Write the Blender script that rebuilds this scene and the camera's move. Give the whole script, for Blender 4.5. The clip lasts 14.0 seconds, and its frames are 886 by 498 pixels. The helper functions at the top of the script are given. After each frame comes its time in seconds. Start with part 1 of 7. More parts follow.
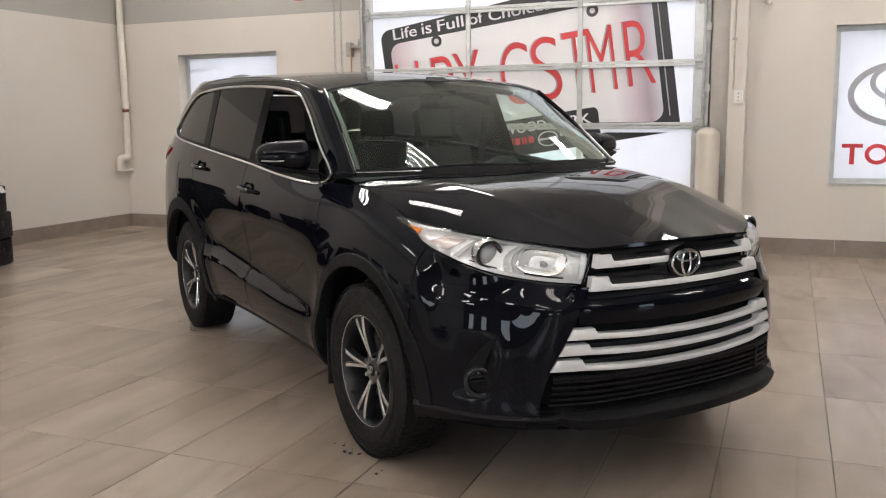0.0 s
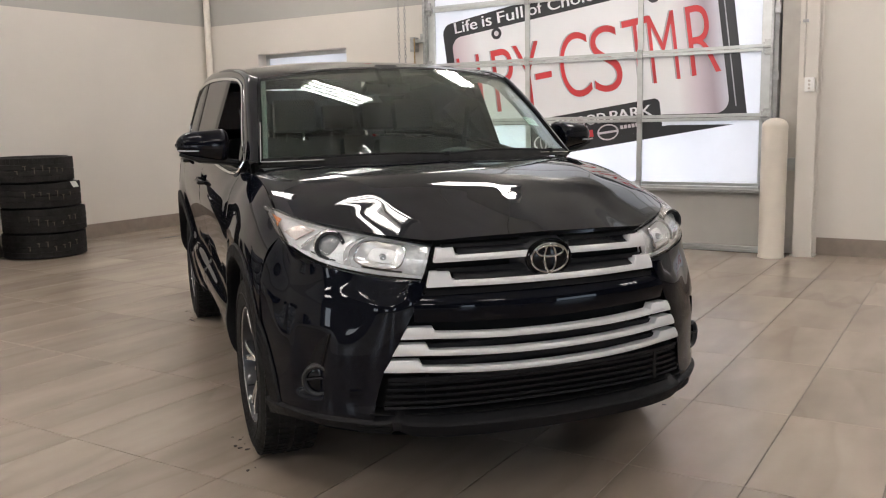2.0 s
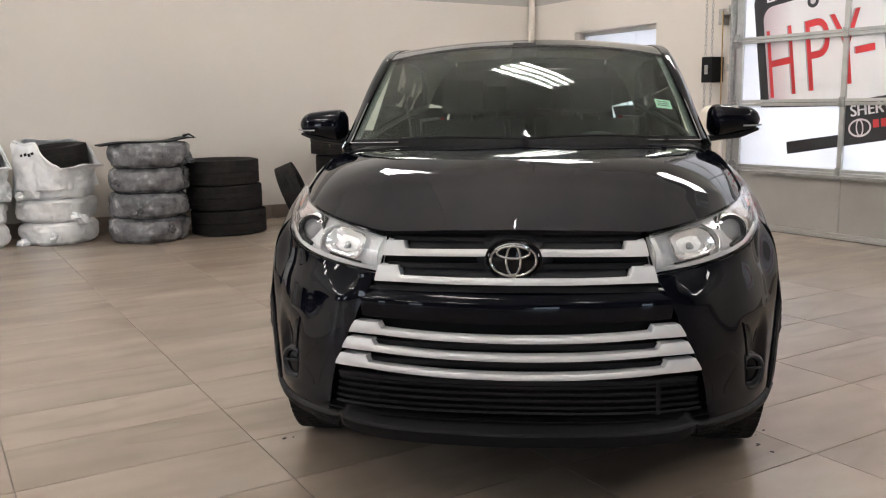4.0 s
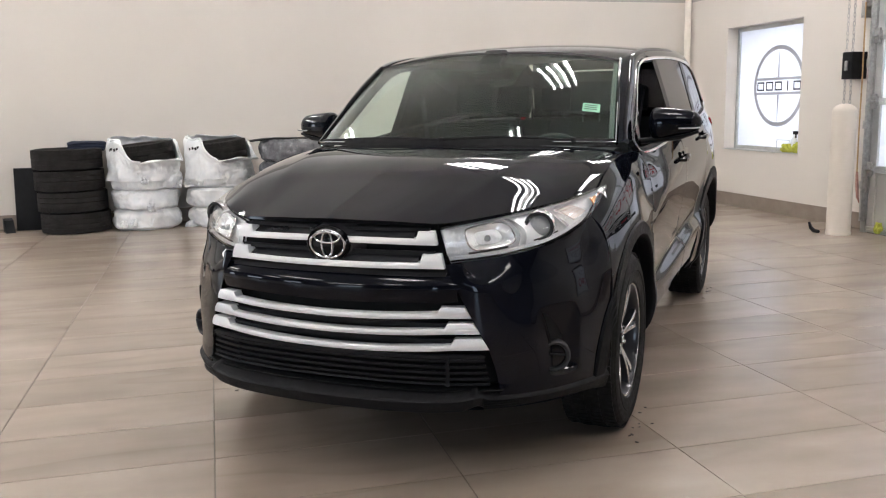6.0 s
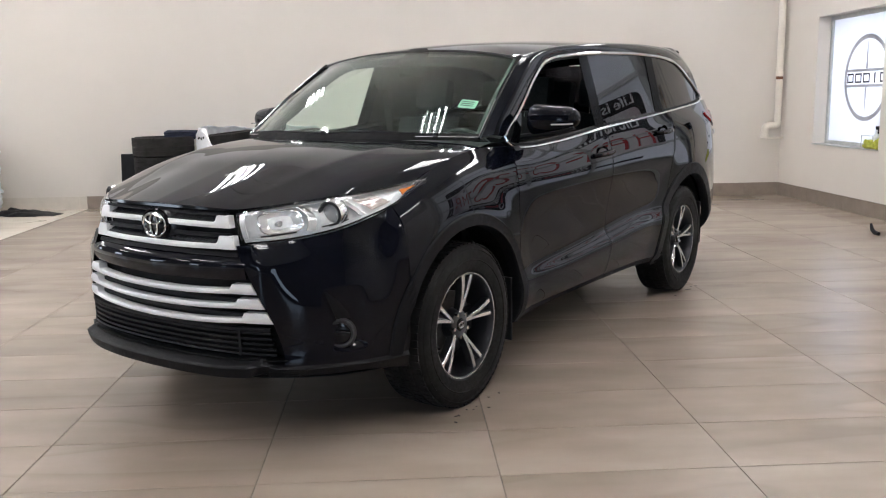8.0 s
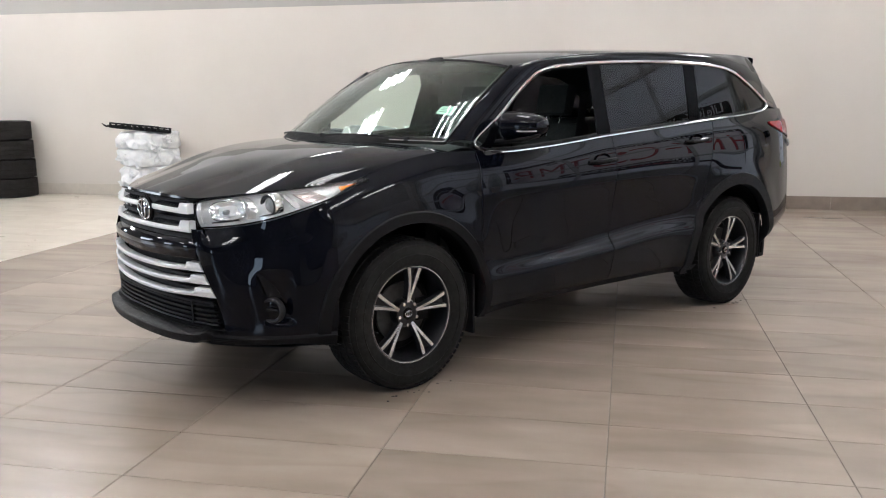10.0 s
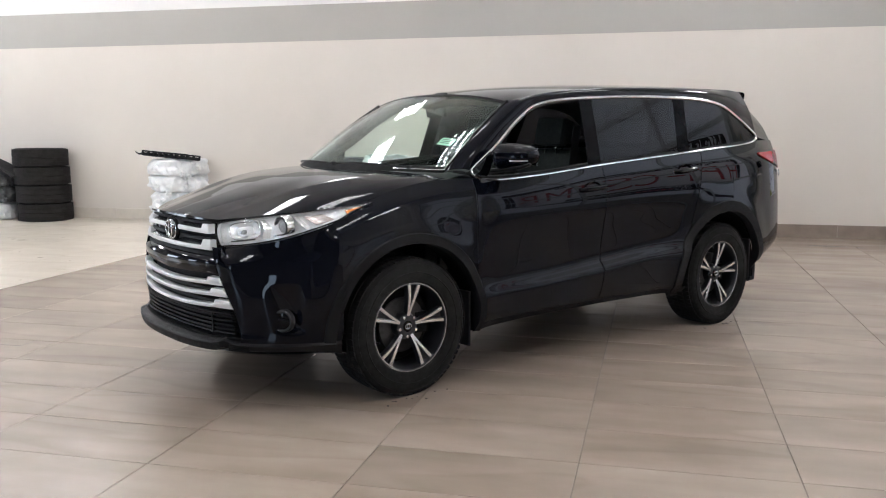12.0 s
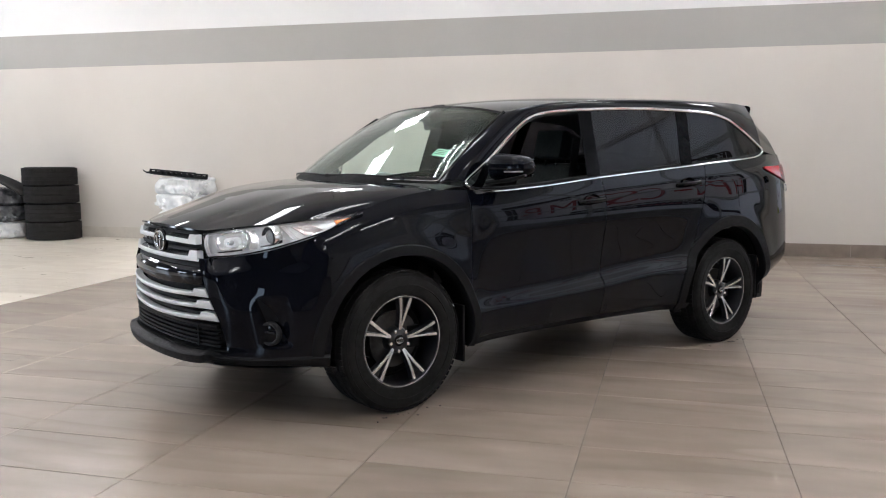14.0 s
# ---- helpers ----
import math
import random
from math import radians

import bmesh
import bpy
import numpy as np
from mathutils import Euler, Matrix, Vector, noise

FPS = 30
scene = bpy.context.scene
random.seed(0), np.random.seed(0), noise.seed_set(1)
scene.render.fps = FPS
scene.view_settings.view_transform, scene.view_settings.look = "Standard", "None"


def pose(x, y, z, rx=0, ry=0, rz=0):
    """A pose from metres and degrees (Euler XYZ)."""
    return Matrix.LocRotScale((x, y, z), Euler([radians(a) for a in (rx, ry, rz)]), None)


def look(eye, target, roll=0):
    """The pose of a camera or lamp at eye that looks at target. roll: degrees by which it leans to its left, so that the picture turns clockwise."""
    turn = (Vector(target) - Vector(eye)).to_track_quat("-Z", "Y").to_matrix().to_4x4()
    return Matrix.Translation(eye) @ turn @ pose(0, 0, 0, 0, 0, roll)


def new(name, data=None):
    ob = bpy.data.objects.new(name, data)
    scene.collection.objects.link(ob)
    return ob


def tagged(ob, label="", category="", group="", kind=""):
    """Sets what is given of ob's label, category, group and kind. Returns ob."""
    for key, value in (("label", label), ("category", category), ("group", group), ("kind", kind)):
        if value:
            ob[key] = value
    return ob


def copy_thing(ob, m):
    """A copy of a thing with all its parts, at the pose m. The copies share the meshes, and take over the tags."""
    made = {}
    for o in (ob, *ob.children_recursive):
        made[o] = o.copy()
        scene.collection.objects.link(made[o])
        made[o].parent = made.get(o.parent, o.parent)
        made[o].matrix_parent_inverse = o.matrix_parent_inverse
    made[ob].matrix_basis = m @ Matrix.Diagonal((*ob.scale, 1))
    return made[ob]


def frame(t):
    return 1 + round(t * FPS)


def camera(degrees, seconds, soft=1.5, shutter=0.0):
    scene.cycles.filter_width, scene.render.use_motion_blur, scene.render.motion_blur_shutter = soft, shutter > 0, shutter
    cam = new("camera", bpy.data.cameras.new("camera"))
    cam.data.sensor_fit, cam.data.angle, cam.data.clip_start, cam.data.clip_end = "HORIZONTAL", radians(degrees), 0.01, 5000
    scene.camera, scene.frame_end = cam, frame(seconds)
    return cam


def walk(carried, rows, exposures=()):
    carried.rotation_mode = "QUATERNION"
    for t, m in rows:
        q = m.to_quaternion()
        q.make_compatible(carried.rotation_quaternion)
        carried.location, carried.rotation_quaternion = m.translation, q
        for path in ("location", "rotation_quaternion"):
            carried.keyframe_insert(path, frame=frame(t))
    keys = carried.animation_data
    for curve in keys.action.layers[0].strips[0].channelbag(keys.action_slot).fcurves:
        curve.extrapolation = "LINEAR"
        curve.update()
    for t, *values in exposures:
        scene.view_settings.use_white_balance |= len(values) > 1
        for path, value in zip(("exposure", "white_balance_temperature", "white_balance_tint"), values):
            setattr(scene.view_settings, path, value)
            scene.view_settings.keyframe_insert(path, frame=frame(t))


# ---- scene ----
cam = camera(54.2, 14.0, soft=1.15)
PATH = [
    (0, (-0.089, 0.325, 1.435), (-0.823, 2.161, 1.139), -0.6),
    (0.5, (0.075, 0.385, 1.402), (-0.72, 2.197, 1.112), -1.2),
    (1, (0.39, 0.483, 1.386), (-0.505, 2.248, 1.096), -1.1),
    (1.5, (0.608, 0.675, 1.345), (-0.336, 2.412, 1.045), -1.1),
    (1.8, (0.731, 0.877, 1.361), (-0.278, 2.577, 1.062), -1.2),
    (2, (0.815, 0.984, 1.363), (-0.233, 2.662, 1.071), -1.2),
    (2.2, (0.922, 1.111, 1.329), (-0.179, 2.756, 1.041), -1.3),
    (2.5, (1.137, 1.244, 1.371), (-0.046, 2.831, 1.087), -1.2),
    (2.7, (1.214, 1.354, 1.355), (-0.030, 2.894, 1.070), -1.0),
    (3, (1.306, 1.539, 1.336), (0.016, 3.039, 1.043), -0.9),
    (3.3, (1.388, 1.772, 1.365), (-0.032, 3.144, 1.046), -1.0),
    (3.5, (1.455, 1.879, 1.37), (-0.07, 3.131, 1.042), -0.7),
    (3.7, (1.539, 1.984, 1.354), (-0.065, 3.132, 1.026), -0.7),
    (5.8, (2.577, 3.188, 1.393), (0.685, 3.75, 1.072), -1.0),
    (6, (2.643, 3.298, 1.371), (0.735, 3.802, 1.046), -1.0),
    (6.5, (2.748, 3.678, 1.39), (0.814, 4.069, 1.06), -1.0),
    (7, (2.891, 3.994, 1.373), (0.938, 4.279, 1.05), -0.8),
    (7.5, (3.071, 4.32, 1.399), (1.106, 4.5, 1.07), -0.7),
    (7.7, (3.1, 4.465, 1.375), (1.134, 4.616, 1.041), -0.8),
    (9.8, (3.374, 5.895, 1.402), (1.437, 5.523, 1.067), -0.4),
    (10, (3.368, 5.981, 1.394), (1.439, 5.572, 1.061), -0.2),
    (10.5, (3.387, 6.138, 1.396), (1.463, 5.709, 1.063), 0.1),
    (11, (3.508, 6.158, 1.412), (1.586, 5.713, 1.081), 0.4),
    (11.5, (3.677, 6.159, 1.389), (1.757, 5.694, 1.077), 0.2),
    (12, (3.735, 6.222, 1.412), (1.81, 5.75, 1.143), -0.0),
    (12.5, (3.709, 6.308, 1.411), (1.792, 5.801, 1.154), -0.1),
    (13, (3.64, 6.315, 1.36), (1.722, 5.805, 1.11), 0.0),
    (13.5, (3.621, 6.309, 1.34), (1.701, 5.799, 1.11), -0.0),
    (14, (3.608, 6.314, 1.341), (1.686, 5.806, 1.125), -0.0),
]
walk(cam, [(t, look(eye, target, roll)) for t, eye, target, roll in PATH],
     [(0, -0.02, 6330, 13), (3.7, 0.09, 6290, 13), (6, 0.34, 6050, 13), (10, 0.36, 5860, 12), (12, 0.33, 5810, 12), (12.5, 0.10, 5790, 12), (14, 0.20, 5800, 12)])

# ---- light ----
world = bpy.data.worlds.new("sky")
scene.world = world
world.use_nodes = True
wn = world.node_tree.nodes
sky = wn.new("ShaderNodeTexSky")
sky.sky_type, sky.sun_disc = "NISHITA", False
sky.sun_elevation, sky.sun_rotation = radians(38), radians(200)
wn["Background"].inputs["Strength"].default_value = 0.12
world.node_tree.links.new(sky.outputs[0], wn["Background"].inputs["Color"])
sun = new("sun", bpy.data.lights.new("sun", "SUN"))
sun.data.energy, sun.data.angle, sun.data.color = 1.0, radians(12), (1.0, 0.96, 0.9)
sun.matrix_world = look((0, 0, 30), (-8, 22, 0))

X_WEST, Y_NORTH, X_EAST, Y_SOUTH, Z_TOP = -8.68, 9.98, 9.5, -9.5, 6.2
TUBE_POWER = 33.2
WINDOW_POWER = 34
SOUTH_POWER = 30


# ---- materials ----
def material(name):
    m = bpy.data.materials.new(name)
    m.use_nodes = True
    nt = m.node_tree
    return m, nt, nt.nodes["Principled BSDF"]


def noise_node(nt, scale, detail=4.0, rough=0.55, stretch=(1, 1, 1), coords="Object", distortion=0.0):
    tc = nt.nodes.new("ShaderNodeTexCoord")
    mp = nt.nodes.new("ShaderNodeMapping")
    mp.inputs["Scale"].default_value = stretch
    n = nt.nodes.new("ShaderNodeTexNoise")
    n.inputs["Scale"].default_value, n.inputs["Detail"].default_value = scale, detail
    n.inputs["Roughness"].default_value, n.inputs["Distortion"].default_value = rough, distortion
    nt.links.new(tc.outputs[coords], mp.inputs["Vector"])
    nt.links.new(mp.outputs[0], n.inputs["Vector"])
    return n


def ramp(nt, source, stops):
    r = nt.nodes.new("ShaderNodeValToRGB")
    e = r.color_ramp.elements
    while len(e) < len(stops):
        e.new(0.5)
    for k, (p, c) in enumerate(stops):
        e[k].position, e[k].color = p, (*c, 1) if len(c) == 3 else c
    nt.links.new(source, r.inputs["Fac"])
    return r


def bump(nt, bsdf, height, strength, distance=0.002):
    b = nt.nodes.new("ShaderNodeBump")
    b.inputs["Strength"].default_value, b.inputs["Distance"].default_value = strength, distance
    nt.links.new(height, b.inputs["Height"])
    nt.links.new(b.outputs[0], bsdf.inputs["Normal"])


def plain(name, color, rough=0.5, metal=0.0, vary=0.12, scale=6.0, relief=0.0, fine=180.0, coat=0.0, spec=0.5):
    """A surface with slow colour variation, uneven gloss and fine relief."""
    m, nt, p = material(name)
    n = noise_node(nt, scale)
    lo = tuple(c * (1 - vary) for c in color)
    hi = tuple(min(1, c * (1 + vary)) for c in color)
    nt.links.new(ramp(nt, n.outputs[0], [(0.3, lo), (0.7, hi)]).outputs[0], p.inputs["Base Color"])
    r = ramp(nt, noise_node(nt, scale * 3.7).outputs[0], [(0.3, (rough * 0.85,) * 3), (0.7, (min(1, rough * 1.15),) * 3)])
    nt.links.new(r.outputs[0], p.inputs["Roughness"])
    p.inputs["Metallic"].default_value = metal
    p.inputs["Specular IOR Level"].default_value = spec
    p.inputs["Coat Weight"].default_value, p.inputs["Coat Roughness"].default_value = coat, 0.02
    if relief:
        bump(nt, p, noise_node(nt, fine, 3).outputs[0], relief)
    return m


M = {}
M["wall"] = plain("painted_wall", (0.66, 0.615, 0.56), 0.6, vary=0.025, scale=0.7, relief=0.25, fine=260)
# for walls out of view, dark so that the car paint mirrors less light
M["wall_dark"] = plain("unseen_dark_wall", (0.16, 0.155, 0.15), 0.6, vary=0.06, scale=0.7, relief=0.25, fine=260)
M["band"] = plain("grey_wall_band", (0.40, 0.385, 0.355), 0.6, vary=0.03, scale=0.7, relief=0.25, fine=260)
M["upper"] = plain("white_upper_wall", (0.80, 0.79, 0.77), 0.6, vary=0.02, scale=0.7, relief=0.2, fine=260)
M["lampchrome"] = plain("lamp_chrome", (0.95, 0.955, 0.96), 0.10, 0.5, vary=0.04, scale=40)
M["ceiling"] = plain("ceiling_deck", (0.74, 0.73, 0.71), 0.7, vary=0.05, scale=1.5, relief=0.2)
M["skirt"] = plain("brown_skirting_tile", (0.24, 0.195, 0.16), 0.38, vary=0.12, scale=7, relief=0.1)
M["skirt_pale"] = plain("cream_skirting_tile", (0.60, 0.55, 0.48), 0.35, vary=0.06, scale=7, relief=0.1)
M["grout"] = plain("grout", (0.14, 0.115, 0.095), 0.9, vary=0.15, scale=30, relief=0.4)
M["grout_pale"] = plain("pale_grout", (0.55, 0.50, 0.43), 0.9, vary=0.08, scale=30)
M["alu"] = plain("brushed_aluminium", (0.55, 0.56, 0.55), 0.38, 0.75, vary=0.08, scale=9, relief=0.05)
M["alu_dark"] = plain("weathered_aluminium", (0.36, 0.36, 0.35), 0.45, 0.6, vary=0.15, scale=9, relief=0.05)
M["steel"] = plain("galvanised_steel", (0.42, 0.42, 0.41), 0.42, 0.8, vary=0.2, scale=25)
M["doorpanel"] = plain("grey_door_panel", (0.36, 0.345, 0.32), 0.5, vary=0.05, scale=2, relief=0.15)
M["bollard"] = plain("cream_bollard_sleeve", (0.63, 0.57, 0.49), 0.42, vary=0.05, scale=3, relief=0.1)
M["pipe"] = plain("cream_painted_pipe", (0.74, 0.69, 0.61), 0.35, vary=0.06, scale=5)
M["conduit"] = plain("painted_conduit", (0.50, 0.46, 0.41), 0.4, vary=0.08, scale=5)
M["rubber"] = plain("tyre_rubber", (0.013, 0.0125, 0.012), 0.72, spec=0.16, vary=0.3, scale=14, relief=0.35, fine=240)
M["rubber_old"] = plain("dusty_tyre_rubber", (0.016, 0.0145, 0.0135), 0.75, spec=0.18, vary=0.35, scale=9, relief=0.4, fine=200)
M["chalk"] = plain("yellowed_tyre_chalk", (0.10, 0.085, 0.06), 0.9, vary=0.3, scale=40)
M["black_plastic"] = plain("black_textured_plastic", (0.010, 0.010, 0.011), 0.52, spec=0.14, vary=0.15, scale=12, relief=0.35, fine=420)
M["grey_plastic"] = plain("dark_grey_plastic_cladding", (0.008, 0.008, 0.009), 0.52, spec=0.13, vary=0.12, scale=12, relief=0.3, fine=420)
M["gloss_black"] = plain("gloss_black_trim", (0.004, 0.004, 0.005), 0.08, vary=0.2, scale=9, spec=0.25)
M["black_void"] = plain("black_grille_plastic", (0.004, 0.004, 0.004), 0.6, spec=0.15, vary=0.2, scale=9)
M["chrome"] = plain("chrome_trim", (0.78, 0.79, 0.80), 0.09, 1.0, vary=0.02, scale=9)
M["satin"] = plain("satin_silver_grille_trim", (0.80, 0.80, 0.81), 0.42, 0.15, vary=0.03, scale=9)
M["machined"] = plain("machined_alloy", (0.74, 0.745, 0.75), 0.21, 0.85, vary=0.04, scale=20)
M["wheel_dark"] = plain("dark_grey_wheel_paint", (0.011, 0.011, 0.013), 0.35, 0.1, vary=0.15, scale=12, coat=0.5)
M["cloth"] = plain("black_seat_cloth", (0.011, 0.012, 0.012), 0.85, vary=0.25, scale=30, relief=0.6, fine=500)
M["dash"] = plain("dark_grey_dashboard", (0.024, 0.027, 0.027), 0.55, vary=0.15, scale=14, relief=0.3)
M["pillar_pale"] = plain("grey_pillar_trim", (0.12, 0.126, 0.12), 0.7, vary=0.05, scale=20, relief=0.2)
M["liner"] = plain("grey_headliner", (0.24, 0.235, 0.22), 0.9, vary=0.06, scale=20, relief=0.3)
M["wood"] = plain("worn_wood", (0.42, 0.27, 0.13), 0.6, vary=0.2, scale=20)
M["white_paint"] = plain("white_enamel", (0.78, 0.77, 0.75), 0.35, vary=0.03, scale=9)
M["red_paint"] = plain("red_enamel", (0.42, 0.03, 0.02), 0.4, vary=0.1, scale=9)
M["sticker"] = plain("pale_green_label", (0.52, 0.74, 0.62), 0.5, vary=0.05, scale=20)
M["ink"] = plain("dark_print", (0.03, 0.05, 0.04), 0.6)
M["yellow"] = plain("yellow_green_cloth", (0.42, 0.44, 0.06), 0.85, vary=0.2, scale=40, relief=0.6)
M["navy"] = plain("navy_cloth", (0.012, 0.018, 0.04), 0.8, vary=0.3, scale=30, relief=0.5)
M["concrete"] = plain("outside_concrete", (0.42, 0.41, 0.39), 0.9, vary=0.15, scale=1.5)


def tile_material(name, dark, mid, light, gloss):
    """Veined porcelain: soft bands along the tile, thin veins, each tile cut from another part of the pattern."""
    m, nt, p = material(name)
    info = nt.nodes.new("ShaderNodeObjectInfo")
    geo = nt.nodes.new("ShaderNodeNewGeometry")
    mul = nt.nodes.new("ShaderNodeVectorMath")
    mul.operation = "MULTIPLY_ADD"
    both = nt.nodes.new("ShaderNodeMath")
    both.operation = "ADD"
    nt.links.new(info.outputs["Random"], both.inputs[0])
    nt.links.new(geo.outputs["Random Per Island"], both.inputs[1])
    comb = nt.nodes.new("ShaderNodeCombineXYZ")
    for k in range(3):
        nt.links.new(both.outputs[0], comb.inputs[k])
    mul.inputs[1].default_value = (13.0, 21.0, 7.0)
    nt.links.new(comb.outputs[0], mul.inputs[0])
    nt.links.new(geo.outputs["Position"], mul.inputs[2])

    def layer(scale, stretch, detail, turn):
        mp = nt.nodes.new("ShaderNodeMapping")
        mp.inputs["Scale"].default_value = stretch
        mp.inputs["Rotation"].default_value = (0, 0, radians(turn))
        n = nt.nodes.new("ShaderNodeTexNoise")
        n.inputs["Scale"].default_value, n.inputs["Detail"].default_value = scale, detail
        nt.links.new(mul.outputs[0], mp.inputs[0])
        nt.links.new(mp.outputs[0], n.inputs["Vector"])
        return n

    def times(x, y):
        mx = nt.nodes.new("ShaderNodeMix")
        mx.data_type, mx.blend_type = "RGBA", "MULTIPLY"
        mx.inputs["Factor"].default_value = 1.0
        nt.links.new(x, mx.inputs[6])
        nt.links.new(y, mx.inputs[7])
        return mx.outputs[2]
    big = layer(1.0, (2.2, 0.55, 1), 3, 9)
    fine = layer(2.0, (2.6, 0.55, 1), 4, -12)
    mottle = layer(4.0, (1.3, 0.8, 1), 5, -20)
    line = layer(1.0, (1.8, 0.34, 1), 2, 9)
    c = ramp(nt, big.outputs[0], [(0.25, dark), (0.5, mid), (0.75, light)]).outputs[0]
    c = times(c, ramp(nt, fine.outputs[0], [(0.28, (0.90, 0.885, 0.87)), (0.72, (1.0, 1.0, 1.0))]).outputs[0])
    c = times(c, ramp(nt, mottle.outputs[0], [(0.3, (0.90, 0.89, 0.875)), (0.7, (1.0,) * 3)]).outputs[0])
    c = times(c, ramp(nt, line.outputs[0], [(0.44, (1.0,) * 3), (0.492, (0.90, 0.885, 0.87)), (0.506, (0.98,) * 3), (0.55, (1.0,) * 3)]).outputs[0])
    c = times(c, ramp(nt, both.outputs[0], [(0.0, (0.92,) * 3), (1.0, (1.0,) * 3)]).outputs[0])
    nt.links.new(c, p.inputs["Base Color"])
    g = ramp(nt, mottle.outputs[0], [(0.2, (gloss * 1.06,) * 3), (0.8, (gloss * 0.96,) * 3)])
    nt.links.new(g.outputs[0], p.inputs["Roughness"])
    p.inputs["Specular IOR Level"].default_value = 0.5
    return m


M["tile"] = tile_material("veined_taupe_tile", (0.270, 0.221, 0.176), (0.342, 0.283, 0.230), (0.405, 0.343, 0.285), 0.25)
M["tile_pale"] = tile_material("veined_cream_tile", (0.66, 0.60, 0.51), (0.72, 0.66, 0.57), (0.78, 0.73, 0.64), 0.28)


def paint():
    """Black metallic car paint under clear coat, with a faint blue flake."""
    m, nt, p = material("black_car_paint")
    v = nt.nodes.new("ShaderNodeTexVoronoi")
    v.inputs["Scale"].default_value = 1400
    tc = nt.nodes.new("ShaderNodeTexCoord")
    nt.links.new(tc.outputs["Object"], v.inputs["Vector"])
    c = ramp(nt, v.outputs["Distance"], [(0.0, (0.0055, 0.0072, 0.0150)), (0.5, (0.0025, 0.0030, 0.0055))])
    nt.links.new(c.outputs[0], p.inputs["Base Color"])
    p.inputs["Metallic"].default_value, p.inputs["Roughness"].default_value = 0.0, 0.4
    p.inputs["Specular IOR Level"].default_value = 0.0
    p.inputs["Coat Weight"].default_value, p.inputs["Coat Roughness"].default_value, p.inputs["Coat IOR"].default_value = 1.0, 0.012, 1.30
    return m


M["paint"] = paint()


def glass(name, tint, gloss=1.0):
    """Thin clear sheet: passes tinted light, with more gloss at a grazing view."""
    m = bpy.data.materials.new(name)
    m.use_nodes = True
    nt = m.node_tree
    nt.nodes.clear()
    out = nt.nodes.new("ShaderNodeOutputMaterial")
    tr, gl, mx, lw, pw, ma = (nt.nodes.new("ShaderNode" + k) for k in ("BsdfTransparent", "BsdfGlossy", "MixShader", "LayerWeight", "Math", "Math"))
    tr.inputs[0].default_value = (*tint, 1)
    gl.inputs["Roughness"].default_value = 0.0
    gl.inputs["Color"].default_value = (gloss, gloss, gloss, 1)
    lw.inputs["Blend"].default_value = 0.5
    pw.operation, ma.operation = "POWER", "MULTIPLY_ADD"
    pw.inputs[1].default_value = 4.5
    ma.inputs[1].default_value, ma.inputs[2].default_value = 0.85, 0.022
    nt.links.new(lw.outputs["Facing"], pw.inputs[0])
    nt.links.new(pw.outputs[0], ma.inputs[0])
    nt.links.new(ma.outputs[0], mx.inputs[0])
    nt.links.new(tr.outputs[0], mx.inputs[1])
    nt.links.new(gl.outputs[0], mx.inputs[2])
    nt.links.new(mx.outputs[0], out.inputs[0])
    return m


M["glass"] = glass("windscreen_glass", (0.895, 0.985, 0.935))
M["privacy"] = glass("privacy_glass", (0.14, 0.14, 0.15), 0.75)
M["lens"] = glass("clear_lamp_lens", (0.993, 0.995, 0.997))
M["amber_lens"] = plain("amber_lamp_lens", (0.75, 0.20, 0.02), 0.15, vary=0.1, scale=30, coat=1.0)
M["red_lens"] = plain("red_lamp_lens", (0.36, 0.008, 0.012), 0.2, vary=0.1, scale=30, coat=0.1)
M["reflector"] = plain("bright_lamp_reflector", (0.93, 0.935, 0.94), 0.18, 0.0, vary=0.03, scale=40, coat=1.0)
bump(M["reflector"].node_tree, M["reflector"].node_tree.nodes["Principled BSDF"], noise_node(M["reflector"].node_tree, 60, 1).outputs[0], 0.8, 0.006)
M["smoke_lens"] = plain("smoked_projector_glass", (0.36, 0.37, 0.375), 0.06, vary=0.1, scale=30, coat=1.0)
M["blush"] = plain("pinkish_lamp_reflector", (0.86, 0.74, 0.70), 0.2, 0.5, vary=0.1, scale=60)
M["brake"] = plain("dull_brake_iron", (0.05, 0.048, 0.046), 0.5, 0.5, vary=0.3, scale=30)
M["shelf"] = plain("dark_grey_grille_trim", (0.035, 0.035, 0.038), 0.18, vary=0.1, scale=12, spec=0.5)
M["bezel"] = plain("worn_black_bezel", (0.018, 0.018, 0.02), 0.45, spec=0.4, vary=0.2, scale=20)
M["pillar"] = plain("black_pillar_trim", (0.003, 0.003, 0.0035), 0.2, spec=0.03, vary=0.2, scale=9)
M["pale_lens"] = plain("pale_lamp_lens", (0.84, 0.855, 0.87), 0.12, vary=0.08, scale=40, coat=1.0)


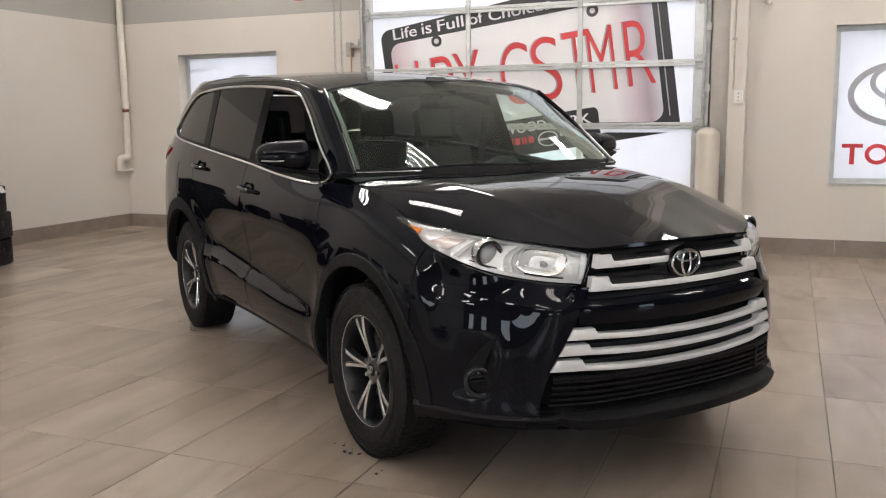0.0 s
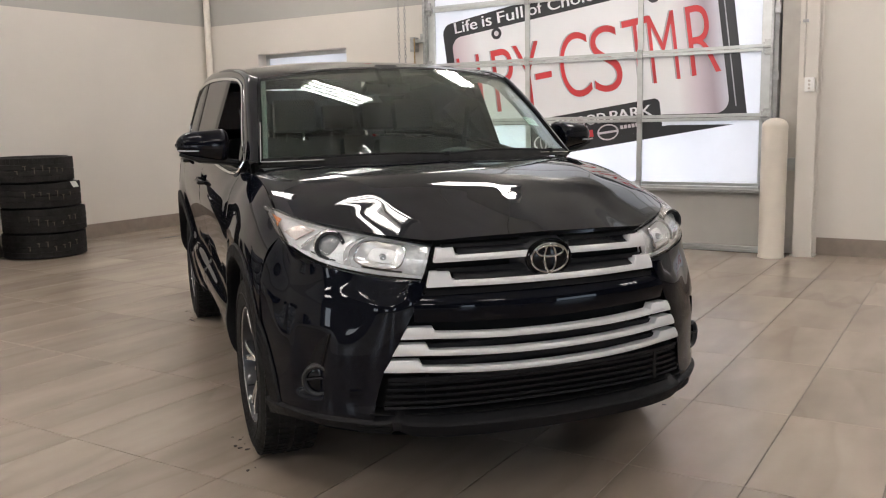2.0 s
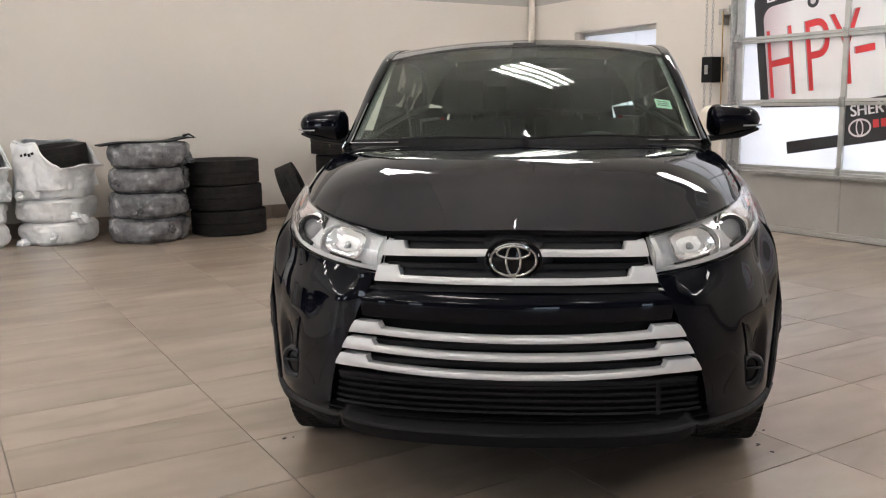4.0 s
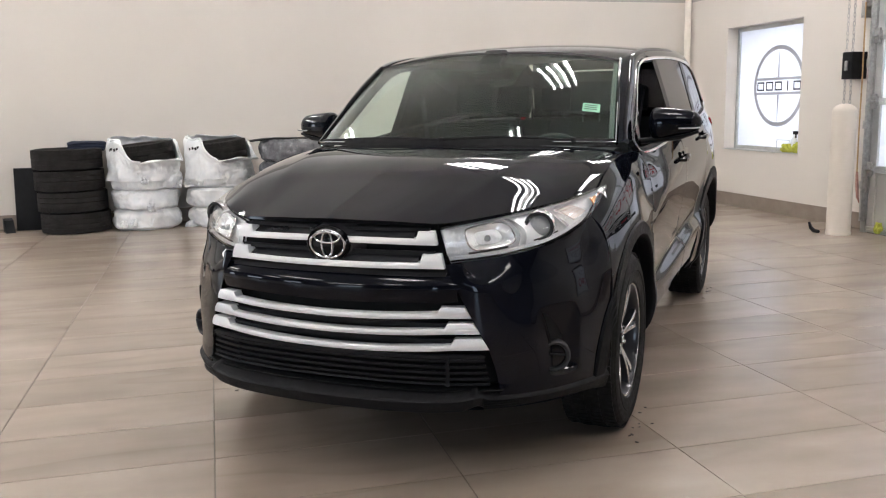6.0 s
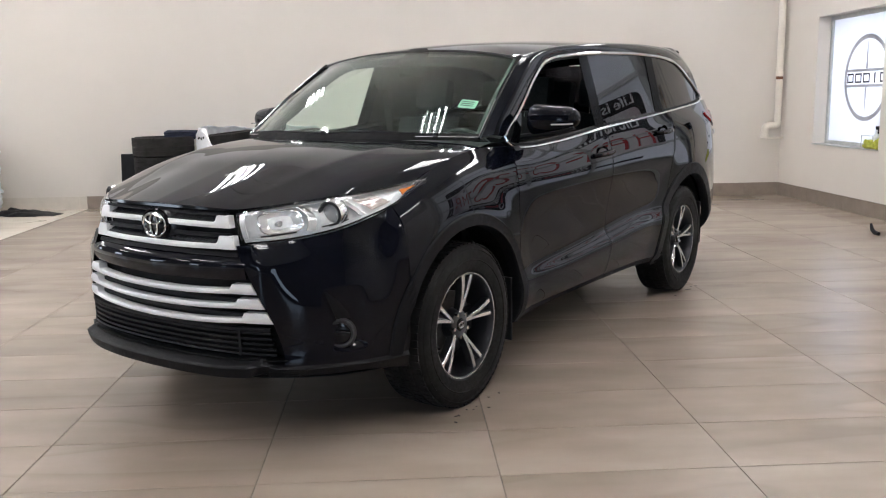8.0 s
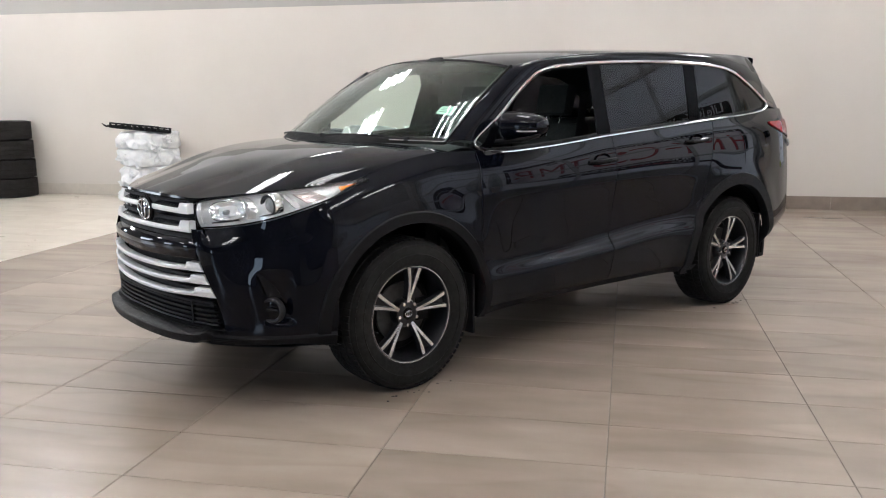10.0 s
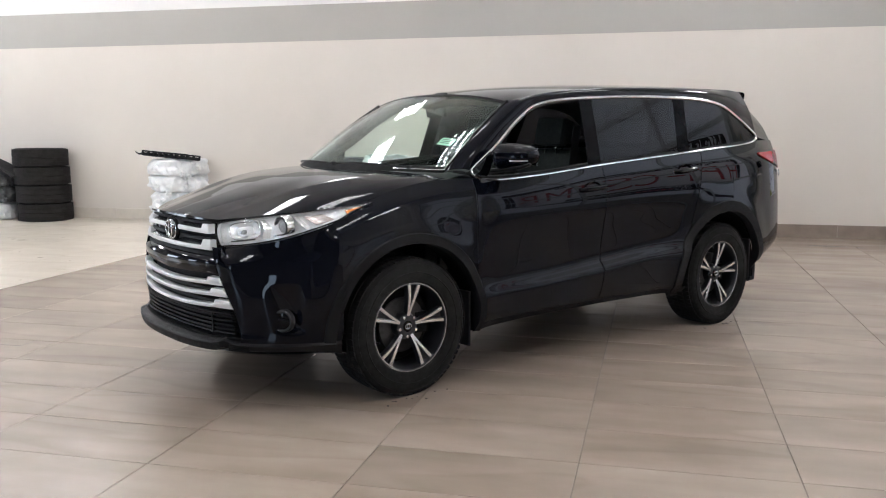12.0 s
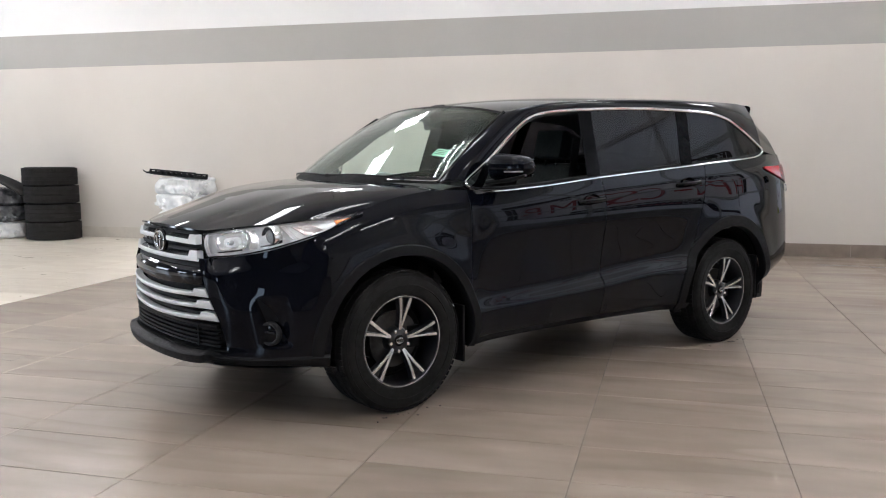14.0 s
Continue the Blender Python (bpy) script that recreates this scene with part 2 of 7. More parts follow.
def lit_pane(name, color, through_light=0.75):
    """A translucent white panel or print that passes daylight from outside."""
    m = bpy.data.materials.new(name)
    m.use_nodes = True
    nt = m.node_tree
    p = nt.nodes["Principled BSDF"]
    out = nt.nodes["Material Output"]
    p.inputs["Base Color"].default_value = (*color, 1)
    p.inputs["Roughness"].default_value = 0.35
    n = noise_node(nt, 1.3)
    c = ramp(nt, n.outputs[0], [(0.3, tuple(v * 0.95 for v in color)), (0.7, tuple(min(1, v * 1.04) for v in color))])
    nt.links.new(c.outputs[0], p.inputs["Base Color"])
    t = nt.nodes.new("ShaderNodeBsdfTranslucent")
    nt.links.new(c.outputs[0], t.inputs["Color"])
    mx = nt.nodes.new("ShaderNodeMixShader")
    mx.inputs[0].default_value = through_light
    nt.links.new(p.outputs[0], mx.inputs[1])
    nt.links.new(t.outputs[0], mx.inputs[2])
    nt.links.new(mx.outputs[0], out.inputs[0])
    return m


M["pane"] = lit_pane("translucent_white_panel", (0.86, 0.87, 0.90), 0.4)
M["print_white"] = lit_pane("white_print", (0.88, 0.88, 0.90), 0.05)
M["print_silver"] = lit_pane("silver_grey_print", (0.74, 0.70, 0.73), 0.05)


def plate_print():
    """White print that shades to mauve and silver towards both ends."""
    m = lit_pane("shaded_plate_print", (0.88, 0.88, 0.90), 0.05)
    nt = m.node_tree
    tc = nt.nodes.new("ShaderNodeTexCoord")
    sp = nt.nodes.new("ShaderNodeSeparateXYZ")
    mr = nt.nodes.new("ShaderNodeMapRange")
    mr.inputs["From Min"].default_value, mr.inputs["From Max"].default_value = -0.03, 3.03
    nt.links.new(tc.outputs["Object"], sp.inputs[0])
    nt.links.new(sp.outputs["X"], mr.inputs["Value"])
    white = (0.88, 0.88, 0.90)
    c = ramp(nt, mr.outputs[0], [(0.0, (0.58, 0.47, 0.52)), (0.05, (0.74, 0.66, 0.70)), (0.12, white), (0.84, white), (0.90, (0.70, 0.62, 0.68)), (0.955, (0.44, 0.36, 0.43)), (1.0, (0.66, 0.66, 0.74))])
    for n in nt.nodes:
        if n.type in ("BSDF_PRINCIPLED", "BSDF_TRANSLUCENT"):
            nt.links.new(c.outputs[0], n.inputs[0])
    return m


M["print_plate"] = plate_print()
M["print_red"] = lit_pane("red_print", (0.62, 0.045, 0.05), 0.05)
M["print_black"] = lit_pane("black_print", (0.030, 0.030, 0.034), 0.02)
M["print_grey"] = lit_pane("grey_print", (0.42, 0.42, 0.45), 0.05)


def bag_material():
    m, nt, p = material("thin_white_plastic_bag")
    n = noise_node(nt, 5, 3)
    nt.links.new(ramp(nt, n.outputs[0], [(0.30, (0.70, 0.72, 0.75)), (0.5, (0.84, 0.85, 0.86)), (0.68, (0.90, 0.90, 0.90))]).outputs[0], p.inputs["Base Color"])
    p.inputs["Roughness"].default_value = 0.3
    p.inputs["Transmission Weight"].default_value = 0.0
    bump(nt, p, noise_node(nt, 14, 4, distortion=1.0).outputs[0], 0.55, 0.012)
    return m


def grey_bag_material():
    m, nt, p = material("dull_grey_plastic_bag")
    n = noise_node(nt, 7, 6)
    nt.links.new(ramp(nt, n.outputs[0], [(0.35, (0.06, 0.06, 0.065)), (0.6, (0.17, 0.17, 0.18)), (0.75, (0.40, 0.40, 0.42))]).outputs[0], p.inputs["Base Color"])
    p.inputs["Roughness"].default_value = 0.25
    bump(nt, p, noise_node(nt, 24, 6, distortion=1.5).outputs[0], 0.7, 0.01)
    return m


M["bag"], M["bag_grey"] = bag_material(), grey_bag_material()


def emitter(name, color, strength):
    m, nt, p = material(name)
    p.inputs["Base Color"].default_value = (0.8, 0.8, 0.8, 1)
    p.inputs["Emission Color"].default_value = (*color, 1)
    p.inputs["Emission Strength"].default_value = strength
    return m


M["tube"] = emitter("lit_fluorescent_tube", (1.0, 0.945, 0.865), TUBE_POWER)


# ---- mesh helpers ----
def finish(ob, bm, mat, smooth=True):
    mesh = ob.data
    bm.to_mesh(mesh)
    bm.free()
    for mm in (mat if isinstance(mat, (list, tuple)) else [mat]):
        mesh.materials.append(mm)
    if smooth:
        mesh.polygons.foreach_set("use_smooth", [True] * len(mesh.polygons))
        mesh.set_sharp_from_angle(angle=radians(32))
    return ob


def part(name, bm, mat, parent=None, label="", smooth=True, m=None):
    """Links a bmesh as one mesh object, under parent if one is given."""
    ob = finish(new(name, bpy.data.meshes.new(name)), bm, mat, smooth)
    if parent is not None:
        ob.parent = parent
    if m is not None:
        ob.matrix_basis = m
    if label:
        tagged(ob, label)
    return ob


def thing(name, m, label, category, group="", kind=""):
    ob = new(name)
    ob.matrix_world = m
    ob.empty_display_size = 0.1
    return tagged(ob, label, category, group, kind)


def add_box(bm, x0, x1, y0, y1, z0, z1, bevel=0.0, m=None):
    r = bmesh.ops.create_cube(bm, size=1.0, matrix=Matrix.LocRotScale(((x0 + x1) / 2, (y0 + y1) / 2, (z0 + z1) / 2), None, (x1 - x0, y1 - y0, z1 - z0)))
    vs = r["verts"]
    if bevel:
        es = list({e for v in vs for e in v.link_edges})
        b = bmesh.ops.bevel(bm, geom=es, offset=bevel, segments=2, affect="EDGES", profile=0.7)
        vs = list({v for f in b["faces"] for v in f.verts} | {v for v in vs if v.is_valid})
    if m is not None:
        bmesh.ops.transform(bm, matrix=m, verts=vs)
    return vs


def box(x0, x1, y0, y1, z0, z1, bevel=0.0, m=None):
    bm = bmesh.new()
    add_box(bm, x0, x1, y0, y1, z0, z1, bevel, m)
    return bm


def add_lathe(bm, profile, n=48, axis="z", m=None, closed=False):
    """Turns (radius, height) pairs about an axis."""
    rings = []
    for k in range(n):
        a = 2 * math.pi * k / n
        c, s = math.cos(a), math.sin(a)
        ring = []
        for r, h in profile:
            p = {"z": (r * c, r * s, h), "y": (r * c, h, r * s), "x": (h, r * c, r * s)}[axis]
            ring.append(bm.verts.new(p))
        rings.append(ring)
    for k in range(n):
        a, b = rings[k], rings[(k + 1) % n]
        last = len(profile) if closed else len(profile) - 1
        for j in range(last):
            i = (j + 1) % len(profile)
            bm.faces.new((a[j], b[j], b[i], a[i]))
    vs = [v for r in rings for v in r]
    bmesh.ops.remove_doubles(bm, verts=vs, dist=1e-6)
    vs = [v for v in vs if v.is_valid]
    if m is not None:
        bmesh.ops.transform(bm, matrix=m, verts=vs)
    return vs


def lathe(profile, n=48, axis="z", m=None, closed=False):
    bm = bmesh.new()
    add_lathe(bm, profile, n, axis, m, closed)
    bmesh.ops.recalc_face_normals(bm, faces=bm.faces)
    return bm


def add_tube(bm, path, radius, n=10, loop=False, flat=1.0):
    """A round bar along a path of points; flat squeezes it along its second axis."""
    pts = [Vector(p) for p in path]
    rings, up = [], None
    for k, p in enumerate(pts):
        a = pts[k - 1] if k or loop else pts[k]
        b = pts[(k + 1) % len(pts)] if k + 1 < len(pts) or loop else pts[k]
        d = (b - a).normalized()
        if up is None:
            up = Vector((0, 0, 1)) if abs(d.z) < 0.9 else Vector((1, 0, 0))
        side = d.cross(up).normalized()
        up = side.cross(d).normalized()
        r = radius[k] if isinstance(radius, (list, tuple)) else radius
        rings.append([bm.verts.new(p + side * r * math.cos(2 * math.pi * j / n) + up * r * flat * math.sin(2 * math.pi * j / n)) for j in range(n)])
    for k in range(len(rings) if loop else len(rings) - 1):
        a, b = rings[k], rings[(k + 1) % len(rings)]
        for j in range(n):
            bm.faces.new((a[j], a[(j + 1) % n], b[(j + 1) % n], b[j]))
    if not loop:
        bm.faces.new(rings[0][::-1])
        bm.faces.new(rings[-1])


def tube(path, radius, n=10, loop=False, flat=1.0):
    bm = bmesh.new()
    add_tube(bm, path, radius, n, loop, flat)
    bmesh.ops.recalc_face_normals(bm, faces=bm.faces)
    return bm


def add_grid(bm, fn, nu, nv, flip=False):
    """A sheet through fn(u, v) for u and v from 0 to 1."""
    vs = [[bm.verts.new(fn(i / nu, j / nv)) for j in range(nv + 1)] for i in range(nu + 1)]
    for i in range(nu):
        for j in range(nv):
            q = (vs[i][j], vs[i + 1][j], vs[i + 1][j + 1], vs[i][j + 1])
            bm.faces.new(q[::-1] if flip else q)
    return vs


def sheet(fn, nu, nv, flip=False, thick=0.0):
    bm = bmesh.new()
    add_grid(bm, fn, nu, nv, flip)
    bmesh.ops.remove_doubles(bm, verts=bm.verts, dist=1e-5)
    if thick:
        bmesh.ops.solidify(bm, geom=bm.faces[:], thickness=thick)
    return bm


def relax(bm, rounds=10):
    """Evens out a sheet, with its outer edge held."""
    inner = [v for v in bm.verts if not v.is_boundary]
    for _ in range(rounds):
        bmesh.ops.smooth_vert(bm, verts=inner, factor=0.5, use_axis_x=True, use_axis_y=True, use_axis_z=True)
    return bm


def skin(fn, nu, nv, flip=False, thick=0.0, rounds=10):
    """A relaxed sheet with thickness, for pressed panels."""
    bm = relax(sheet(fn, nu, nv, flip), rounds)
    if thick:
        bmesh.ops.solidify(bm, geom=bm.faces[:], thickness=thick)
    return bm


def prism(outline, depth, m=None, bevel=0.0):
    """Extrudes a flat outline of (x, z) pairs to depth along y."""
    bm = bmesh.new()
    a = [bm.verts.new((x, 0, z)) for x, z in outline]
    b = [bm.verts.new((x, depth, z)) for x, z in outline]
    bm.faces.new(a)
    bm.faces.new(b[::-1])
    for k in range(len(a)):
        i = (k + 1) % len(a)
        bm.faces.new((a[k], b[k], b[i], a[i]))
    bmesh.ops.recalc_face_normals(bm, faces=bm.faces)
    if bevel:
        bmesh.ops.bevel(bm, geom=bm.edges[:], offset=bevel, segments=2, affect="EDGES")
    if m is not None:
        bmesh.ops.transform(bm, matrix=m, verts=bm.verts)
    return bm


def wall_with_holes(horizontal, thickness, lo, hi, z0, z1, holes, place):
    """A wall with thickness and rectangular openings; horizontal axis 'x' or 'y'."""
    us = sorted({lo, hi, *[h[0] for h in holes], *[h[1] for h in holes]})
    ws = sorted({z0, z1, *[h[2] for h in holes], *[h[3] for h in holes]})
    bm = bmesh.new()
    for a, b in zip(us, us[1:]):
        for c, d in zip(ws, ws[1:]):
            mu, mw = (a + b) / 2, (c + d) / 2
            if any(h[0] < mu < h[1] and h[2] < mw < h[3] for h in holes):
                continue
            if horizontal == "x":
                add_box(bm, a, b, place, place + thickness, c, d)
            else:
                add_box(bm, place, place + thickness, a, b, c, d)
    bmesh.ops.remove_doubles(bm, verts=bm.verts, dist=1e-5)
    seen = {}
    for f in bm.faces:
        seen.setdefault(tuple(round(c, 4) for c in f.calc_center_median()), []).append(f)
    bmesh.ops.delete(bm, geom=[f for fs in seen.values() if len(fs) > 1 for f in fs], context="FACES")
    return bm


def words(text, width, height, depth=0.0015, swell=0.0):
    """Lettering as a mesh in the x-z plane, its lower left corner at the origin."""
    cu = bpy.data.curves.new("lettering", "FONT")
    cu.body, cu.extrude, cu.offset = text, 0.5, swell
    ob = new("lettering", cu)
    bpy.context.view_layer.update()
    mesh = bpy.data.meshes.new_from_object(ob.evaluated_get(bpy.context.evaluated_depsgraph_get()))
    bpy.data.objects.remove(ob)
    bm = bmesh.new()
    bm.from_mesh(mesh)
    bpy.data.meshes.remove(mesh)
    x0, x1 = min(v.co.x for v in bm.verts), max(v.co.x for v in bm.verts)
    y0, y1 = min(v.co.y for v in bm.verts), max(v.co.y for v in bm.verts)
    for v in bm.verts:
        v.co = Vector(((v.co.x - x0) / (x1 - x0) * width, -v.co.z * 2 * depth, (v.co.y - y0) / (y1 - y0) * height))
    return bm


def curve(pts, t):
    """Smooth interpolation through (t, value...) rows."""
    n = len(pts)
    if t <= pts[0][0]:
        return pts[0][1] if len(pts[0]) == 2 else pts[0][1:]
    if t >= pts[-1][0]:
        return pts[-1][1] if len(pts[0]) == 2 else pts[-1][1:]
    k = 0
    while t > pts[k + 1][0]:
        k += 1
    a, b = pts[k], pts[k + 1]
    h = b[0] - a[0]
    s = (t - a[0]) / h
    out = []
    for c in range(1, len(a)):
        d = (b[c] - a[c]) / h
        dl = (a[c] - pts[k - 1][c]) / (a[0] - pts[k - 1][0]) if k else d
        dr = (pts[k + 2][c] - b[c]) / (pts[k + 2][0] - b[0]) if k + 2 < n else d
        m0 = 0 if dl * d <= 0 else 2 * dl * d / (dl + d) if k else d
        m1 = 0 if dr * d <= 0 else 2 * dr * d / (dr + d) if k + 2 < n else d
        out.append((2 * s**3 - 3 * s**2 + 1) * a[c] + (s**3 - 2 * s**2 + s) * h * m0 + (3 * s**2 - 2 * s**3) * b[c] + (s**3 - s**2) * h * m1)
    return out[0] if len(out) == 1 else tuple(out)


# ---- the room ----
DOOR_L, DOOR_R, DOOR_Y = -4.86, -0.97, 9.855
WIN_Z0, WIN_Z1 = 0.745, 2.32
north = wall_with_holes("x", 0.24, X_WEST - 0.2, X_EAST + 0.2, 0.0, 2.755,
                        [(DOOR_L - 0.02, DOOR_R + 0.02, 0.0, 2.755), (-7.73, -6.20, WIN_Z0, WIN_Z1), (0.29, 1.85, WIN_Z0, WIN_Z1)], Y_NORTH)
tagged(part("wall_north", north, M["wall"], smooth=False), "beige painted wall with windows and a roller door", "wall", kind="structure")
tagged(part("wall_north_upper", wall_with_holes("x", 0.24, X_WEST - 0.2, X_EAST + 0.2, 2.755, Z_TOP, [(DOOR_L - 0.02, DOOR_R + 0.02, 2.755, 3.95)], Y_NORTH), M["band"], smooth=False),
       "grey painted upper part of a wall", "wall", kind="structure")
tagged(part("wall_west", box(X_WEST - 0.2, X_WEST, Y_SOUTH - 0.2, Y_NORTH, 0, 2.755), M["wall"], smooth=False), "plain beige painted wall", "wall", kind="structure")
tagged(part("wall_west_band", box(X_WEST - 0.2, X_WEST, Y_SOUTH - 0.2, Y_NORTH, 2.755, 3.285), M["band"], smooth=False), "grey painted band along a wall", "wall", kind="structure")
tagged(part("wall_west_upper", box(X_WEST - 0.2, X_WEST, Y_SOUTH - 0.2, Y_NORTH, 3.285, Z_TOP), M["upper"], smooth=False), "white painted upper wall", "wall", kind="structure")
# east and south walls are unseen closing walls, darkened to deepen the car's reflections
east_windows = [(-3.4, -2.4, 0.3, 2.7), (2.3, 3.5, 0.3, 2.7)]
tagged(part("wall_east", wall_with_holes("y", 0.24, Y_SOUTH, Y_NORTH, 0, Z_TOP, east_windows, X_EAST), M["wall_dark"], smooth=False), "unseen wall with large windows, kept dark for reflections", "wall", kind="structure")
south_windows = [(-7.6 + 3.4 * k, -6.5 + 3.4 * k, 0.9, 2.7) for k in range(5)]
tagged(part("wall_south", wall_with_holes("x", 0.24, X_WEST, X_EAST, 0, Z_TOP, south_windows, Y_SOUTH - 0.24), M["wall_dark"], smooth=False), "unseen wall with large windows, kept dark for reflections", "wall", kind="structure")
tagged(part("ceiling", box(X_WEST - 0.2, X_EAST + 0.2, Y_SOUTH - 0.2, Y_NORTH + 0.2, Z_TOP, Z_TOP + 0.2), M["ceiling"], smooth=False), "pale ceiling deck high overhead", "ceiling", kind="structure")
tagged(part("ground", box(-60, 60, -60, 60, -0.5, -0.06), M["concrete"], smooth=False), "plain concrete ground outside", "ground", kind="structure")

# floor bed
FLOOR_EDGE = 0.50
tagged(part("floor", box(X_WEST, X_EAST, FLOOR_EDGE, Y_NORTH + 0.24, -0.06, -0.004), M["grout"], smooth=False), "taupe veined porcelain tile floor with dark joints", "floor", kind="structure")
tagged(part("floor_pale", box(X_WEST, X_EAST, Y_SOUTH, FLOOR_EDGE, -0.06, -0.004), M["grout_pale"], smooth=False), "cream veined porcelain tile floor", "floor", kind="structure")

# daylight in the window openings
for a, b, c, d in east_windows:
    lt = new("window_light", bpy.data.lights.new("window_light", "AREA"))
    lt.data.shape, lt.data.size, lt.data.size_y, lt.data.energy, lt.data.color = "RECTANGLE", b - a, d - c, WINDOW_POWER * (b - a), (0.72, 0.86, 1.0)
    lt.matrix_world = look((X_EAST + 0.2, (a + b) / 2, (c + d) / 2), (0, (a + b) / 2, (c + d) / 2))
for a, b, c, d in south_windows:
    lt = new("window_light", bpy.data.lights.new("window_light", "AREA"))
    lt.data.shape, lt.data.size, lt.data.size_y, lt.data.energy, lt.data.color = "RECTANGLE", b - a, d - c, SOUTH_POWER * (b - a), (0.80, 0.90, 1.0)
    lt.matrix_world = look(((a + b) / 2, Y_SOUTH - 0.2, (c + d) / 2), ((a + b) / 2, 0, (c + d) / 2))
for a, b, c, d, e in ((DOOR_L, DOOR_R, 0.0, 3.9, 205.0), (-7.73, -6.20, WIN_Z0, WIN_Z1, 42.0), (0.29, 1.85, WIN_Z0, WIN_Z1, 42.0)):
    lt = new("daylight", bpy.data.lights.new("daylight", "AREA"))
    lt.data.shape, lt.data.size, lt.data.size_y, lt.data.energy, lt.data.color = "RECTANGLE", b - a, d - c, e, (0.93, 0.97, 1.0)
    lt.matrix_world = look(((a + b) / 2, Y_NORTH + 0.75, (c + d) / 2), ((a + b) / 2, 0, (c + d) / 2))


def high_bay(x, y, turn=0.0):
    t = thing("high_bay_light", pose(x, y, 4.58, 0, 0, turn), "white high bay light with four lit tubes hung from the ceiling", "ceiling light", "ceiling lights")
    bm = box(-0.64, 0.64, -0.045, 0.045, 0.085, 0.12, 0.01)
    for sx in (-0.63, 0.63):
        add_box(bm, sx - 0.02, sx + 0.02, -0.30, 0.30, 0.0, 0.085)
    for k in range(4):
        add_box(bm, -0.61, 0.61, -0.254 + 0.148 * k, -0.190 + 0.148 * k, 0.05, 0.056)
    part("housing", bm, M["white_paint"], t, smooth=False)
    for k in range(4):
        part("tube", tube([(-0.60, -0.222 + 0.148 * k, 0.02), (0.60, -0.222 + 0.148 * k, 0.02)], 0.022, 8), M["tube"], t)
    for sx in (-0.5, 0.5):
        part("hanger", tube([(sx, 0, 0.09), (sx, 0, Z_TOP - 4.58)], 0.004, 6), M["steel"], t)


for fx in (-6.6, -3.3, 0.2, 3.9):
    for fy in (-5.7, -1.8, 2.1, 6.0, 8.9):
        high_bay(fx, fy)
# the two over the cream floor are added, unseen, to brighten the west wall
for fx, fy in ((-6.6, -7.4), (-6.6, -3.8), (-1.4, 4.6)):
    high_bay(fx, fy)


# ---- overhead door ----
def overhead_door():
    d = thing("overhead_door", pose(0, DOOR_Y, 0), "closed sectional overhead door with aluminium rails and translucent white panels", "garage door")
    rails = [0.035, 0.66, 1.345, 2.00, 2.66, 3.32, 3.94]
    stiles = [DOOR_L + 0.045, -3.56, -2.265, DOOR_R - 0.045]
    part("door_leaf", box(DOOR_L + 0.09, DOOR_R - 0.09, 0.006, 0.03, 0.055, 0.62), M["doorpanel"], d, "grey flush bottom section", smooth=False)
    for k, z in enumerate(rails):
        h = 0.034 if 0 < k < 6 else 0.03
        bm = bmesh.new()
        add_box(bm, DOOR_L, DOOR_R, -0.018, 0.04, z - h, z - 0.002, 0.004)
        add_box(bm, DOOR_L, DOOR_R, -0.022, 0.04, z + 0.002, z + h, 0.004)
        part("rail", bm, M["alu"], d, smooth=False)
    for k in range(6):
        z0, z1 = rails[k] + 0.034, rails[k + 1] - 0.034
        for j, x in enumerate(stiles):
            w = 0.045 if j in (0, 3) else 0.027
            part("stile", box(x - w, x + w, -0.015, 0.035, z0, z1, 0.004), M["alu"] if k else M["doorpanel"], d, smooth=False)
        if k:
            for x0, x1 in zip(stiles, stiles[1:]):
                part("pane", box(x0 + 0.02, x1 - 0.02, 0.012, 0.018, z0 - 0.008, z1 + 0.008), M["pane"], d, smooth=False)
    for z in rails[1:6]:
        for x in stiles:
            part("hinge", box(x - 0.028, x + 0.028, -0.034, -0.016, z - 0.05, z + 0.05, 0.006), M["steel"], d)
        for x in (DOOR_L + 0.02, DOOR_R - 0.02):
            bm = box(x - 0.035, x + 0.035, -0.045, -0.02, z - 0.075, z + 0.075, 0.006)
            add_tube(bm, [(x - 0.05, -0.05, z), (x + 0.06, -0.05, z)], 0.014, 8)
            part("roller_bracket", bm, M["steel"], d)
    part("strut", box(DOOR_L + 0.3, DOOR_R - 0.06, -0.055, -0.018, 0.60, 0.632, 0.004), M["alu_dark"], d, smooth=False)
    part("bottom_seal", box(DOOR_L + 0.02, DOOR_R - 0.02, -0.012, 0.03, 0.0, 0.012), M["black_plastic"], d, smooth=False)
    bm = bmesh.new()
    for x, s in ((DOOR_L, -1), (DOOR_R, 1)):
        add_box(bm, min(x, x + s * 0.07), max(x, x + s * 0.07), -0.03, 0.12, 0.0, 3.98)
    part("track_angle", bm, M["alu_dark"], d, smooth=False)
    for x, s in ((DOOR_L, -1), (DOOR_R, 1)):
        part("vertical_track", box(x + s * 0.02 - 0.012, x + s * 0.02 + 0.012, -0.085, -0.03, 0.12, 3.98, 0.004), M["steel"], d, smooth=False)
        for k in range(6):
            part("track_bracket", box(x + s * 0.05 - 0.035, x + s * 0.05 + 0.035, -0.06, -0.028, 0.45 + 0.62 * k, 0.53 + 0.62 * k, 0.004), M["steel"], d)
    part("head_panel", box(DOOR_L, DOOR_R, -0.01, 0.12, 3.975, 4.1), M["alu_dark"], d, smooth=False)
    return d


overhead_door()


# printed sign across the door panels, tilted
SIGN = pose(-4.40, DOOR_Y + 0.0115, 1.395) @ pose(0, 0, 0, 0, -7.7, 0)


